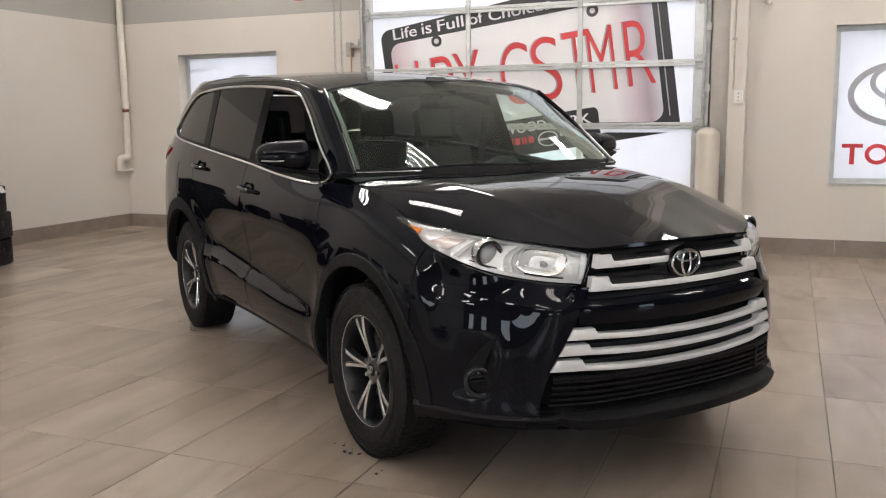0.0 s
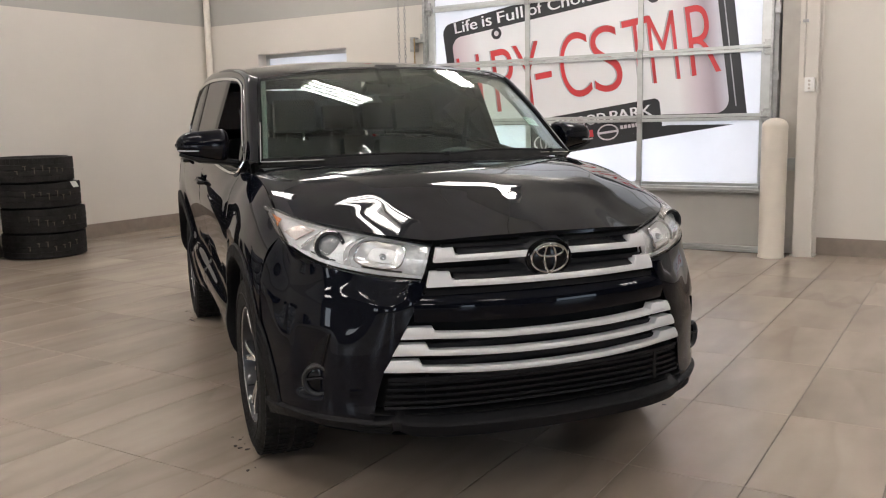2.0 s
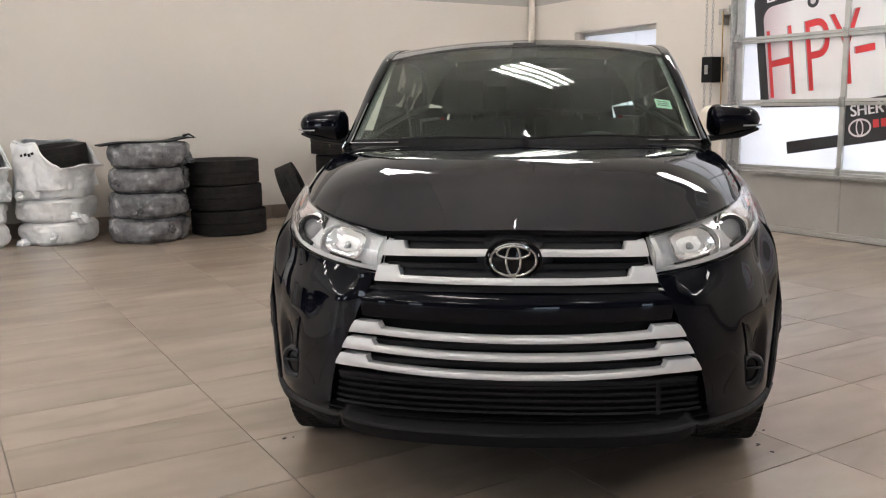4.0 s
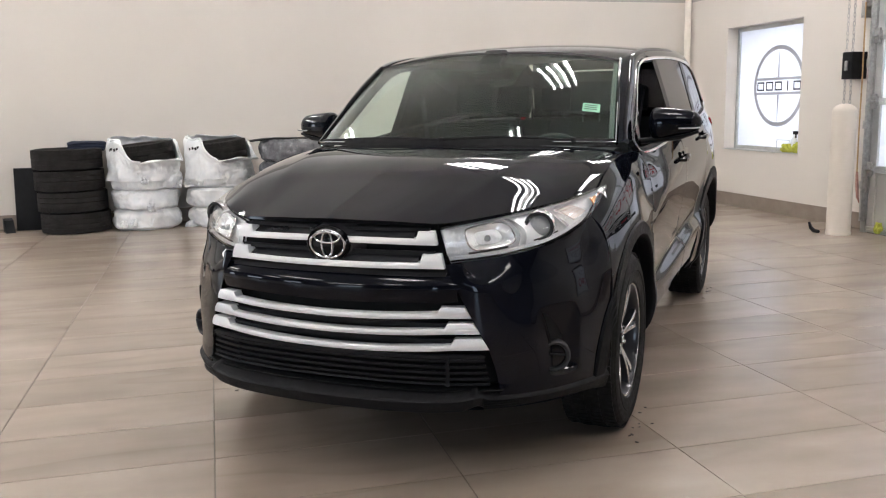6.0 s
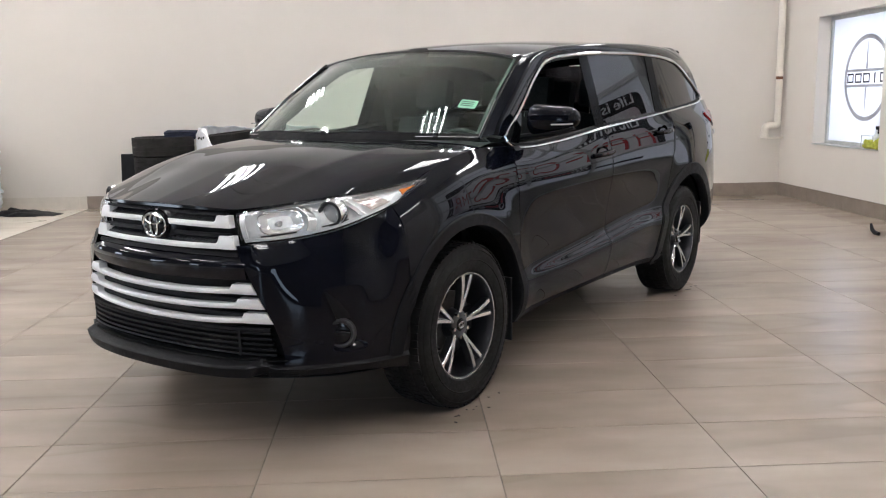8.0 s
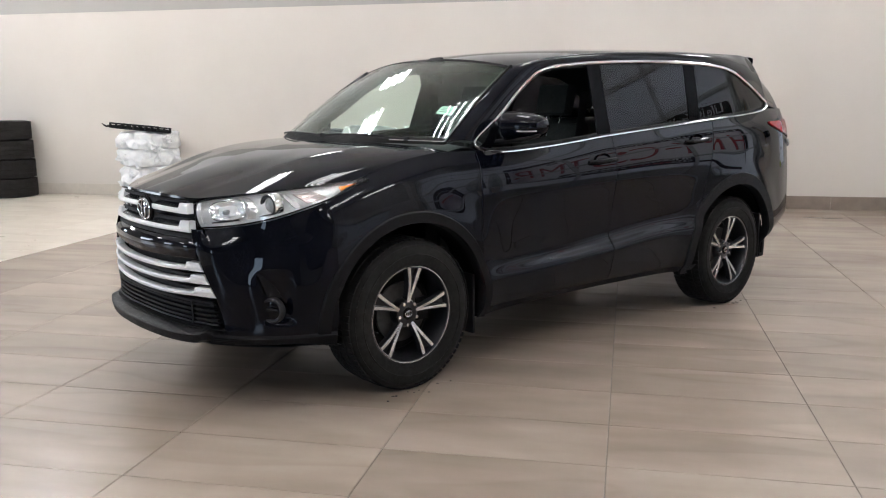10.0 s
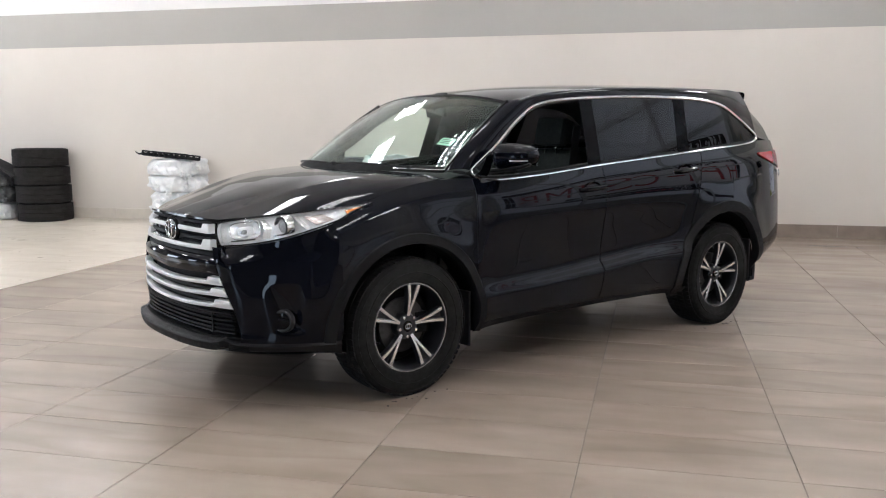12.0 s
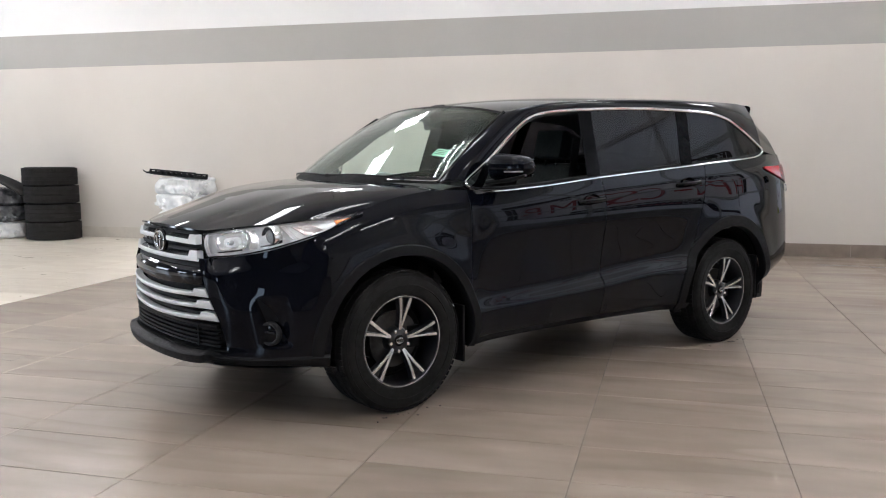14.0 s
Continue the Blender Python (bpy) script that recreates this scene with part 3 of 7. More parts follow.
def sign_piece(name, bm, mat, lift, parent, label=""):
    return part(name, bm, M[mat], parent, label, smooth=False, m=pose(0, -lift, 0))


def flat(outline, depth=0.0006):
    return prism(outline, depth)


def rounded(u0, u1, v0, v1, r, n=6):
    out = []
    for cx, cy, a0 in ((u1 - r, v0 + r, -90), (u1 - r, v1 - r, 0), (u0 + r, v1 - r, 90), (u0 + r, v0 + r, 180)):
        for k in range(n + 1):
            a = radians(a0 + 90 * k / n)
            out.append((cx + r * math.cos(a), cy + r * math.sin(a)))
    return out


def ring_bm(cx, cz, rx, rz, w, n=40, depth=0.0006, phase=0.0):
    bm = bmesh.new()
    def loop(ax, az, y):
        return [bm.verts.new((cx + ax * math.cos(2 * math.pi * k / n + phase), y, cz + az * math.sin(2 * math.pi * k / n + phase))) for k in range(n)]
    o, i, ob_, ib = loop(rx, rz, 0), loop(rx - w, rz - w, 0), loop(rx, rz, depth), loop(rx - w, rz - w, depth)
    for k in range(n):
        j = (k + 1) % n
        bm.faces.new((o[k], o[j], i[j], i[k]))
        bm.faces.new((o[j], o[k], ob_[k], ob_[j]))
        bm.faces.new((i[k], i[j], ib[j], ib[k]))
    bmesh.ops.recalc_face_normals(bm, faces=bm.faces)
    return bm


def door_sign():
    s = thing("door_sign", SIGN, "large printed sign with red letters on silver and black border", "sign")
    def arc(cu, cv, r, a0, a1, n=7):
        return [(cu + r * math.cos(radians(a0 + (a1 - a0) * k / n)), cv + r * math.sin(radians(a0 + (a1 - a0) * k / n))) for k in range(n + 1)]
    sign_piece("border", flat([(-0.135, -0.08), (3.185, -0.50)] + arc(3.065, 1.09, 0.12, 0, 90) + arc(-0.015, 0.985, 0.12, 90, 180)), "print_black", 0.0010, s, "black rounded border")
    sign_piece("plate", flat([(-0.03, -0.02), (2.90, -0.40)] + arc(2.90, -0.27, 0.13, -90, 0) + arc(2.90, 0.80, 0.13, 0, 90) + arc(0.10, 0.80, 0.13, 90, 180)), "print_plate", 0.0022, s, "white plate face shading to mauve at its ends")
    sign_piece("edge_line", flat([(3.085, -0.36), (3.097, -0.36), (3.097, 0.98), (3.085, 0.98)]), "print_grey", 0.0030, s)
    sign_piece("lower_band", flat([(0.15, -0.60), (3.05, -0.535), (2.40, -0.445), (0.78, -0.47), (0.15, -0.475)]), "print_black", 0.0030, s, "black tapered band")
    sign_piece("band", flat([(0.80, -0.52), (2.335, -0.47), (2.335, -0.20), (2.32, -0.17), (2.29, -0.152), (0.83, -0.165), (0.81, -0.19)]), "print_black", 0.0036, s, "black name panel")
    for ch, u, w in (("H", 0.0, 0.30), ("P", 0.46, 0.26), ("Y", 0.74, 0.32), ("-", 0.98, 0.20), ("C", 1.29, 0.34), ("S", 1.66, 0.32), ("T", 2.03, 0.27), ("M", 2.30, 0.28), ("R", 2.70, 0.29)):
        bm = words(ch, w, 0.69 if ch != "-" else 0.065, 0.0004, -0.012 if ch != "-" else 0.0)
        if ch == "-":
            bmesh.ops.translate(bm, vec=(0, 0, 0.27), verts=bm.verts)
        bmesh.ops.translate(bm, vec=(u, 0, 0), verts=bm.verts)
        sh = bm.copy()
        sign_piece("letter", bm, "print_red", 0.0060, s)
        bmesh.ops.translate(sh, vec=(-0.016, 0, 0.006), verts=sh.verts)
        sign_piece("letter_shade", sh, "print_grey", 0.0046, s)
    for text, u, w in (("Life", 0.03, 0.30), ("is", 0.40, 0.12), ("Full", 0.60, 0.32), ("of", 0.99, 0.17), ("Choices", 1.23, 0.72)):
        for du in (0.0, 0.006):
            bm = words(text, w, 0.125, 0.0004)
            bmesh.ops.translate(bm, vec=(u + du, 0, 0.975), verts=bm.verts)
            sign_piece("motto_word", bm, "print_white", 0.0060 + du * 0.1, s)
    for u in (0.565, 2.4):
        sign_piece("bolt_hole", flat([(u + 0.065 * math.cos(k * math.pi / 10), 0.87 + 0.065 * math.sin(k * math.pi / 10)) for k in range(20)]), "print_black", 0.0046, s)
        sign_piece("bolt_hole", flat([(u + 0.03 * math.cos(k * math.pi / 10), 0.87 + 0.03 * math.sin(k * math.pi / 10)) for k in range(20)]), "print_silver", 0.0060, s)
    for text, u, w in (("SHERWOOD", 0.89, 0.85), ("PARK", 1.785, 0.462)):
        for du in (0.0, 0.008):
            bm = words(text, w - 0.008, 0.108, 0.0004)
            bmesh.ops.translate(bm, vec=(u + du, 0, -0.315), verts=bm.verts)
            sign_piece("place_word", bm, "print_white", 0.0060 + du * 0.1, s)
    for k in range(6):
        sign_piece("name_bar", flat([(1.112 + 0.081 * k, -0.446), (1.170 + 0.081 * k, -0.446), (1.170 + 0.081 * k, -0.370), (1.112 + 0.081 * k, -0.370)]), "print_red", 0.0060, s)
    sign_piece("badge_ring", ring_bm(0.975, -0.430, 0.118, 0.088, 0.018), "print_silver", 0.0060, s)
    sign_piece("badge_ring", ring_bm(0.975, -0.430, 0.040, 0.080, 0.014), "print_silver", 0.0068, s)
    sign_piece("badge_ring", ring_bm(1.742, -0.422, 0.120, 0.086, 0.016), "print_silver", 0.0060, s)
    sign_piece("badge_bar", flat([(1.635, -0.434), (1.85, -0.434), (1.85, -0.410), (1.635, -0.410)]), "print_silver", 0.0068, s)
    for k in range(5):
        sign_piece("name_bar", flat([(1.885 + 0.042 * k, -0.412), (1.917 + 0.042 * k, -0.412), (1.917 + 0.042 * k, -0.374), (1.885 + 0.042 * k, -0.374)]), "print_silver", 0.0060, s)


door_sign()


# ---- windows in the north wall ----
def wall_window(name, x0, x1, label):
    w = thing(name, pose(0, Y_NORTH, 0), label, "window", kind="structure")
    t = 0.05
    for a, b, c, d in ((x0, x1, WIN_Z1 - t, WIN_Z1), (x0, x1, WIN_Z0, WIN_Z0 + t), (x0, x0 + t, WIN_Z0 + t, WIN_Z1 - t), (x1 - t, x1, WIN_Z0 + t, WIN_Z1 - t)):
        part("window_frame", box(a, b, 0.155, 0.215, c, d, 0.004), M["alu"], w, smooth=False)
    part("pane", box(x0 + t - 0.006, x1 - t + 0.006, 0.18, 0.186, WIN_Z0 + t - 0.006, WIN_Z1 - t + 0.006), M["pane"], w, "frosted white pane", smooth=False)
    part("window_sill", box(x0 - 0.012, x1 + 0.012, -0.012, 0.155, WIN_Z0 - 0.004, WIN_Z0 + 0.008, 0.003), M["alu"], w, smooth=False)
    return w


w1 = wall_window("window_1", -7.73, -6.20, "frosted window with a grey ring badge, set deep in the wall")
cx, cz = -6.86, 1.55
part("ring_badge", ring_bm(cx, cz, 0.50, 0.50, 0.05), M["print_grey"], w1, "grey ring on the pane", False, pose(0, 0.176, 0))
part("badge_bar", box(cx - 0.48, cx + 0.46, 0.1725, 0.1735, cz - 0.105, cz - 0.075), M["print_grey"], w1, smooth=False)
part("badge_bar", box(cx - 0.48, cx + 0.46, 0.1725, 0.1735, cz + 0.075, cz + 0.105), M["print_grey"], w1, smooth=False)
for k in range(5):
    part("name_bar", ring_bm(cx - 0.35 + 0.18 * k, cz, 0.100, 0.078, 0.026, 4, 0.0006, math.pi / 4) if k != 3 else box(cx - 0.35 + 0.54 - 0.012, cx - 0.35 + 0.54 + 0.012, 0, 0.0006, cz - 0.06, cz + 0.06),
         M["print_black"], w1, smooth=False, m=pose(0, 0.1705, 0))
part("badge_spike", prism([(cx - 0.02, cz + 0.11), (cx, cz + 0.46), (cx + 0.02, cz + 0.11)], 0.0006), M["print_grey"], w1, smooth=False, m=pose(0, 0.174, 0))
part("badge_spike", prism([(cx - 0.02, cz - 0.11), (cx + 0.02, cz - 0.11), (cx, cz - 0.46)], 0.0006), M["print_grey"], w1, smooth=False, m=pose(0, 0.174, 0))
w2 = wall_window("window_2", 0.29, 1.85, "frosted window with a silver oval badge and red lettering bars")
part("oval_badge", ring_bm(0.93, 1.64, 0.50, 0.33, 0.06), M["print_grey"], w2, "silver oval ring on the pane", False, pose(0, 0.176, 0))
part("oval_badge", ring_bm(0.93, 1.76, 0.30, 0.20, 0.05), M["print_grey"], w2, "silver oval ring on the pane", False, pose(0, 0.175, 0))
part("oval_badge", ring_bm(0.93, 1.64, 0.16, 0.32, 0.05), M["print_grey"], w2, "silver oval ring on the pane", False, pose(0, 0.174, 0))
part("name_bar", box(0.405, 0.60, 0.1725, 0.1735, 1.105, 1.145), M["print_red"], w2, smooth=False)
part("name_bar", box(0.48, 0.525, 0.1715, 0.1724, 0.935, 1.104), M["print_red"], w2, smooth=False)
for k in range(4):
    part("name_bar", ring_bm(0.735 + 0.25 * k, 1.04, 0.115, 0.105, 0.04, 24), M["print_red"], w2, smooth=False, m=pose(0, 0.174, 0))

# ---- skirting tiles ----
def skirting(name, along, at, lo, hi, mat, label):
    s = thing(name, pose(0, 0, 0), label, "skirting", kind="structure")
    k = lo
    while k < hi - 0.02:
        e = min(k + 0.90, hi)
        if along == "x":
            part("tile", box(k + 0.0015, e - 0.0015, at - 0.012, at, 0.0, 0.172, 0.002), M[mat], s, smooth=False)
        else:
            part("tile", box(at, at + 0.012, k + 0.0015, e - 0.0015, 0.0, 0.172, 0.002), M[mat], s, smooth=False)
        k += 0.90
    return s


skirting("baseboard_west", "y", X_WEST, FLOOR_EDGE, Y_NORTH - 0.012, "skirt", "brown porcelain skirting tiles along the wall")
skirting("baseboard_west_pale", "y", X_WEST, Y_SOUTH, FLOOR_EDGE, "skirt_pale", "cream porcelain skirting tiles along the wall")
skirting("baseboard_north", "x", Y_NORTH, X_WEST, -5.02, "skirt", "brown porcelain skirting tiles along the wall")
skirting("baseboard_north_east", "x", Y_NORTH, -0.52, X_EAST, "skirt", "brown porcelain skirting tiles along the wall")


# ---- things on the north wall ----
def bollard(x, y):
    b = thing("bollard", pose(x, y, 0), "cream plastic sleeved bollard beside the overhead door", "bollard", "door bollards")
    r, h = 0.118, 1.33
    prof = [(r + 0.004, 0.0), (r + 0.004, 0.02), (r, 0.03)] + [(r, 1.24)] + [(r * math.cos(a), 1.25 + 0.08 * math.sin(a)) for a in [radians(9 * k) for k in range(11)]]
    part("sleeve", lathe(prof, 40), M["bollard"], b)
    return b


bollard(-4.86, 9.50)
bollard(-0.875, 9.66)

pipe = thing("drain_pipe", pose(X_WEST + 0.11, Y_NORTH - 0.10, 0), "cream painted drain pipe with an elbow running down the wall corner", "pipe")
part("downpipe", tube([(0, 0, 1.0), (0, 0, 2.4), (0, 0, Z_TOP)], 0.044, 16), M["pipe"], pipe)
part("coupling", lathe([(0.044, 1.62), (0.051, 1.63), (0.051, 1.69), (0.044, 1.70)], 20), M["pipe"], pipe)
part("offset_arm", tube([(0, 0, 1.02), (0, 0, 0.99), (0.0, -0.02, 0.965), (0.0, -0.06, 0.955), (0.0, -0.12, 0.955), (0.0, -0.155, 0.945), (0, -0.17, 0.92), (0, -0.17, 0.80)], 0.050, 14), M["pipe"], pipe)
part("collar", lathe([(0.05, 0.79), (0.058, 0.79), (0.058, 0.84), (0.05, 0.84)], 20, m=pose(0, -0.17, 0)), M["pipe"], pipe)
part("outlet_arm", tube([(0, -0.17, 0.80), (0, -0.10, 0.79), (0, 0.09, 0.79)], 0.014, 8), M["pipe"], pipe)
part("rust_spot", lathe([(0.0445, 1.575), (0.0452, 1.58), (0.0452, 1.61), (0.0445, 1.615)], 20), plain("rust", (0.16, 0.07, 0.03), 0.8, vary=0.4, scale=60), pipe, "rust stained joint")

col = thing("steel_column", pose(-0.62, Y_NORTH - 0.10, 0), "painted steel column standing beside the overhead door", "column")
bm = bmesh.new()
add_box(bm, -0.085, 0.085, -0.10, -0.088, 0.0, Z_TOP, 0.002)
add_box(bm, -0.085, 0.085, 0.088, 0.10, 0.0, Z_TOP, 0.002)
add_box(bm, -0.006, 0.006, -0.088, 0.088, 0.0, Z_TOP)
part("shaft", bm, M["wall"], col, smooth=False)
part("base_plate", box(-0.11, 0.11, -0.098, 0.098, 0.0, 0.012, 0.002), M["wall"], col, smooth=False)

jamb = thing("door_jamb", pose(-0.80, Y_NORTH - 0.06, 0), "grey painted steel door jamb next to the track", "door jamb", kind="structure")
part("jamb_face", box(-0.085, 0.09, -0.03, 0.058, 0.172, Z_TOP - 0.9, 0.003), M["conduit"], jamb, smooth=False)

for x, z0, z1, r in ((-0.70, 0.98, 4.9, 0.011), (-0.655, 1.70, 4.9, 0.009)):
    c = thing("conduit", pose(x, Y_NORTH - 0.21 if z0 > 1.5 else Y_NORTH - 0.115, 0), "thin painted electrical conduit running up the column", "conduit", "conduits")
    part("pipe", tube([(0, 0, z0), (0, 0, z1)], r, 8), M["conduit"], c)
    for k in range(3):
        part("clip", box(-0.025, 0.025, -0.014, 0.014, 2.2 + 0.9 * k, 2.225 + 0.9 * k, 0.002), M["steel"], c)

jb = thing("junction_box", pose(-0.745, Y_NORTH - 0.13, 0.885), "small grey metal junction box on the door jamb", "junction box")
part("body", box(-0.055, 0.055, -0.03, 0.03, -0.06, 0.06, 0.005), M["steel"], jb)
part("cover", box(-0.048, 0.048, -0.036, -0.03, -0.052, 0.052, 0.002), M["alu_dark"], jb)

sw = thing("door_control", pose(-0.60, Y_NORTH - 0.225, 1.63), "small white push button control on the column", "switch")
part("body", box(-0.042, 0.042, -0.025, 0.022, -0.065, 0.065, 0.006), M["white_paint"], sw)
for k in range(3):
    part("button", lathe([(0.011, 0.0), (0.011, 0.006), (0.0, 0.008)], 14, "y", pose(0, -0.025, 0.035 - 0.035 * k, 0, 0, 180)), M["conduit"], sw)

snr = thing("alarm_detector", pose(-0.36, Y_NORTH, 2.60), "small white alarm detector high on the wall", "detector")
part("base", box(-0.05, 0.05, -0.03, 0, -0.025, 0.05, 0.008), M["white_paint"], snr)
part("head", lathe([(0.0, -0.03), (0.022, -0.022), (0.03, 0.0), (0.026, 0.02)], 18, m=pose(0, -0.045, -0.02)), M["pipe"], snr)

alm = thing("fire_alarm", pose(-5.83, Y_NORTH, 2.965), "small red fire alarm sounder on the wall", "alarm")
part("body", box(-0.05, 0.05, -0.05, 0, -0.055, 0.055, 0.008), M["red_paint"], alm)
part("lens", box(-0.03, 0.03, -0.062, -0.05, -0.04, 0.0, 0.005), M["pale_lens"], alm)


def chain(x, y, z0, z1, n):
    bm = bmesh.new()
    step = (z1 - z0) / n
    for k in range(n):
        z = z0 + step * (k + 0.5)
        turn = pose(x, y, z, 0, 0, 90 * (k % 2) + 20)
        pts = [turn @ Vector((0.012 * math.cos(a), 0, step * 0.68 * math.sin(a))) for a in [2 * math.pi * j / 10 for j in range(10)]]
        add_tube(bm, pts, 0.0032, 5, True)
    return bm


ch = thing("hoist_chain", pose(0, 0, 0), "steel hand chain of the door hoist hanging beside the door", "chain")
part("links", chain(-5.27, Y_NORTH - 0.16, 1.15, 4.6, 78), M["steel"], ch, "galvanised chain links")
part("links", chain(-5.18, Y_NORTH - 0.16, 1.15, 4.6, 78), M["steel"], ch, "galvanised chain links")
part("loop", tube([(-5.27, Y_NORTH - 0.16, 1.15), (-5.255, Y_NORTH - 0.16, 1.11), (-5.225, Y_NORTH - 0.16, 1.095), (-5.195, Y_NORTH - 0.16, 1.11), (-5.18, Y_NORTH - 0.16, 1.15)], 0.006, 6), M["steel"], ch)
ck = thing("chain_keeper", pose(-5.22, Y_NORTH - 0.12, 1.72), "black metal chain keeper box on the wall", "chain keeper")
part("body", box(-0.075, 0.075, -0.07, 0.12, -0.14, 0.14, 0.01), M["black_plastic"], ck)
part("latch", box(-0.02, 0.02, -0.085, -0.07, -0.05, 0.05, 0.004), M["steel"], ck)
br = thing("wall_bracket", pose(-5.02, Y_NORTH - 0.06, 2.32), "steel angle bracket fixing the door track to the wall", "bracket")
part("arm", box(-0.12, 0.12, -0.05, 0.06, -0.018, 0.018, 0.003), M["steel"], br)
part("plate", box(-0.12, -0.07, -0.056, 0.06, -0.12, 0.05, 0.003), M["steel"], br)
rope = thing("pull_rope", pose(-5.075, Y_NORTH - 0.12, 0), "yellowed pull rope hanging beside the door", "rope")
part("cord", tube([(0, 0, 2.35), (0.004, 0.005, 1.6), (0.02, -0.01, 1.0), (0.05, -0.03, 0.62)], 0.008, 7), M["wood"], rope)
part("tassel", tube([(0.05, -0.03, 0.62), (0.07, -0.04, 0.5), (0.10, -0.05, 0.36), (0.13, -0.05, 0.30)], [0.012, 0.018, 0.014, 0.004], 7), plain("dusty_pink_rope", (0.40, 0.22, 0.18), 0.9, vary=0.2, scale=60), rope, "frayed pinkish rope end")

# cleaning things on the sill of window_1
sp = thing("spray_bottle", pose(-6.36, Y_NORTH + 0.07, WIN_Z0 + 0.008), "clear spray bottle with a dark trigger on the window sill", "bottle")
part("bottle", lathe([(0.0, 0), (0.035, 0.0), (0.038, 0.01), (0.038, 0.13), (0.028, 0.165), (0.013, 0.19), (0.013, 0.215)], 20), M["pale_lens"], sp)
bm = box(-0.016, 0.05, -0.014, 0.014, 0.215, 0.255, 0.006)
add_box(bm, 0.02, 0.032, -0.008, 0.008, 0.17, 0.215, 0.003)
part("trigger", bm, M["black_plastic"], sp)


def crumpled(rx, ry, rz, seed, amp=0.3, sub=4, freq=7.0):
    bm = bmesh.new()
    bmesh.ops.create_icosphere(bm, subdivisions=sub, radius=1.0)
    for v in bm.verts:
        n = noise.fractal(v.co * 1.4 + Vector((seed, 0, 0)), 1.0, 2.0, 4) * amp + noise.noise(v.co * freq + Vector((0, seed, 0))) * amp * 0.25
        v.co = Vector((v.co.x * rx, v.co.y * ry, v.co.z * rz)) * (1 + n)
        v.co.z = max(v.co.z, -rz * 0.9)
    return bm


cl = thing("cleaning_cloth", pose(-6.44, Y_NORTH + 0.04, WIN_Z0 + 0.055), "crumpled yellow cleaning cloth on the window sill", "cloth")
part("cloth", crumpled(0.10, 0.06, 0.052, 3.0, 0.5), M["yellow"], cl)
cl2 = thing("cleaning_cloth", pose(-6.27, Y_NORTH + 0.05, WIN_Z0 + 0.06), "crumpled yellow cleaning cloth on the window sill", "cloth")
part("cloth", crumpled(0.06, 0.06, 0.06, 8.0, 0.5), M["yellow"], cl2)
cdl = thing("wire_stand", pose(-6.62, Y_NORTH + 0.09, WIN_Z0 + 0.008), "thin wire display stand on the window sill", "stand")
part("frame", tube([(-0.11, 0, 0.004), (-0.10, 0, 0.14), (0.14, 0, 0.14), (0.14, 0, 0.004)], 0.004, 6), M["steel"], cdl)
gl = thing("work_glove", pose(-4.62, Y_NORTH - 0.20, 0.075), "yellow work glove lying by the door track", "glove")
part("glove", crumpled(0.045, 0.04, 0.06, 12.0, 0.35), M["yellow"], gl)
wh = thing("door_wedge", pose(-5.03, 9.35, 0), "small black rubber foot on the floor beside the bollard", "door stop")
part("foot", tube([(-0.09, 0, 0.10), (-0.06, 0, 0.045), (-0.01, 0, 0.022), (0.06, 0, 0.02)], [0.012, 0.02, 0.022, 0.018], 8), M["black_plastic"], wh)


# ---- the car ----
# local axes: x ahead of the front axle, y to the car's left, z up
car = thing("car", pose(-1.2050, 4.2730, 0, 0, 0, -37.56), "glossy black sport utility car parked on the tiles, front windows open", "car")
HUB_Z, AXLE_R, HUB_Y = 0.365, -2.79, 0.878
PANEL = 0.0035

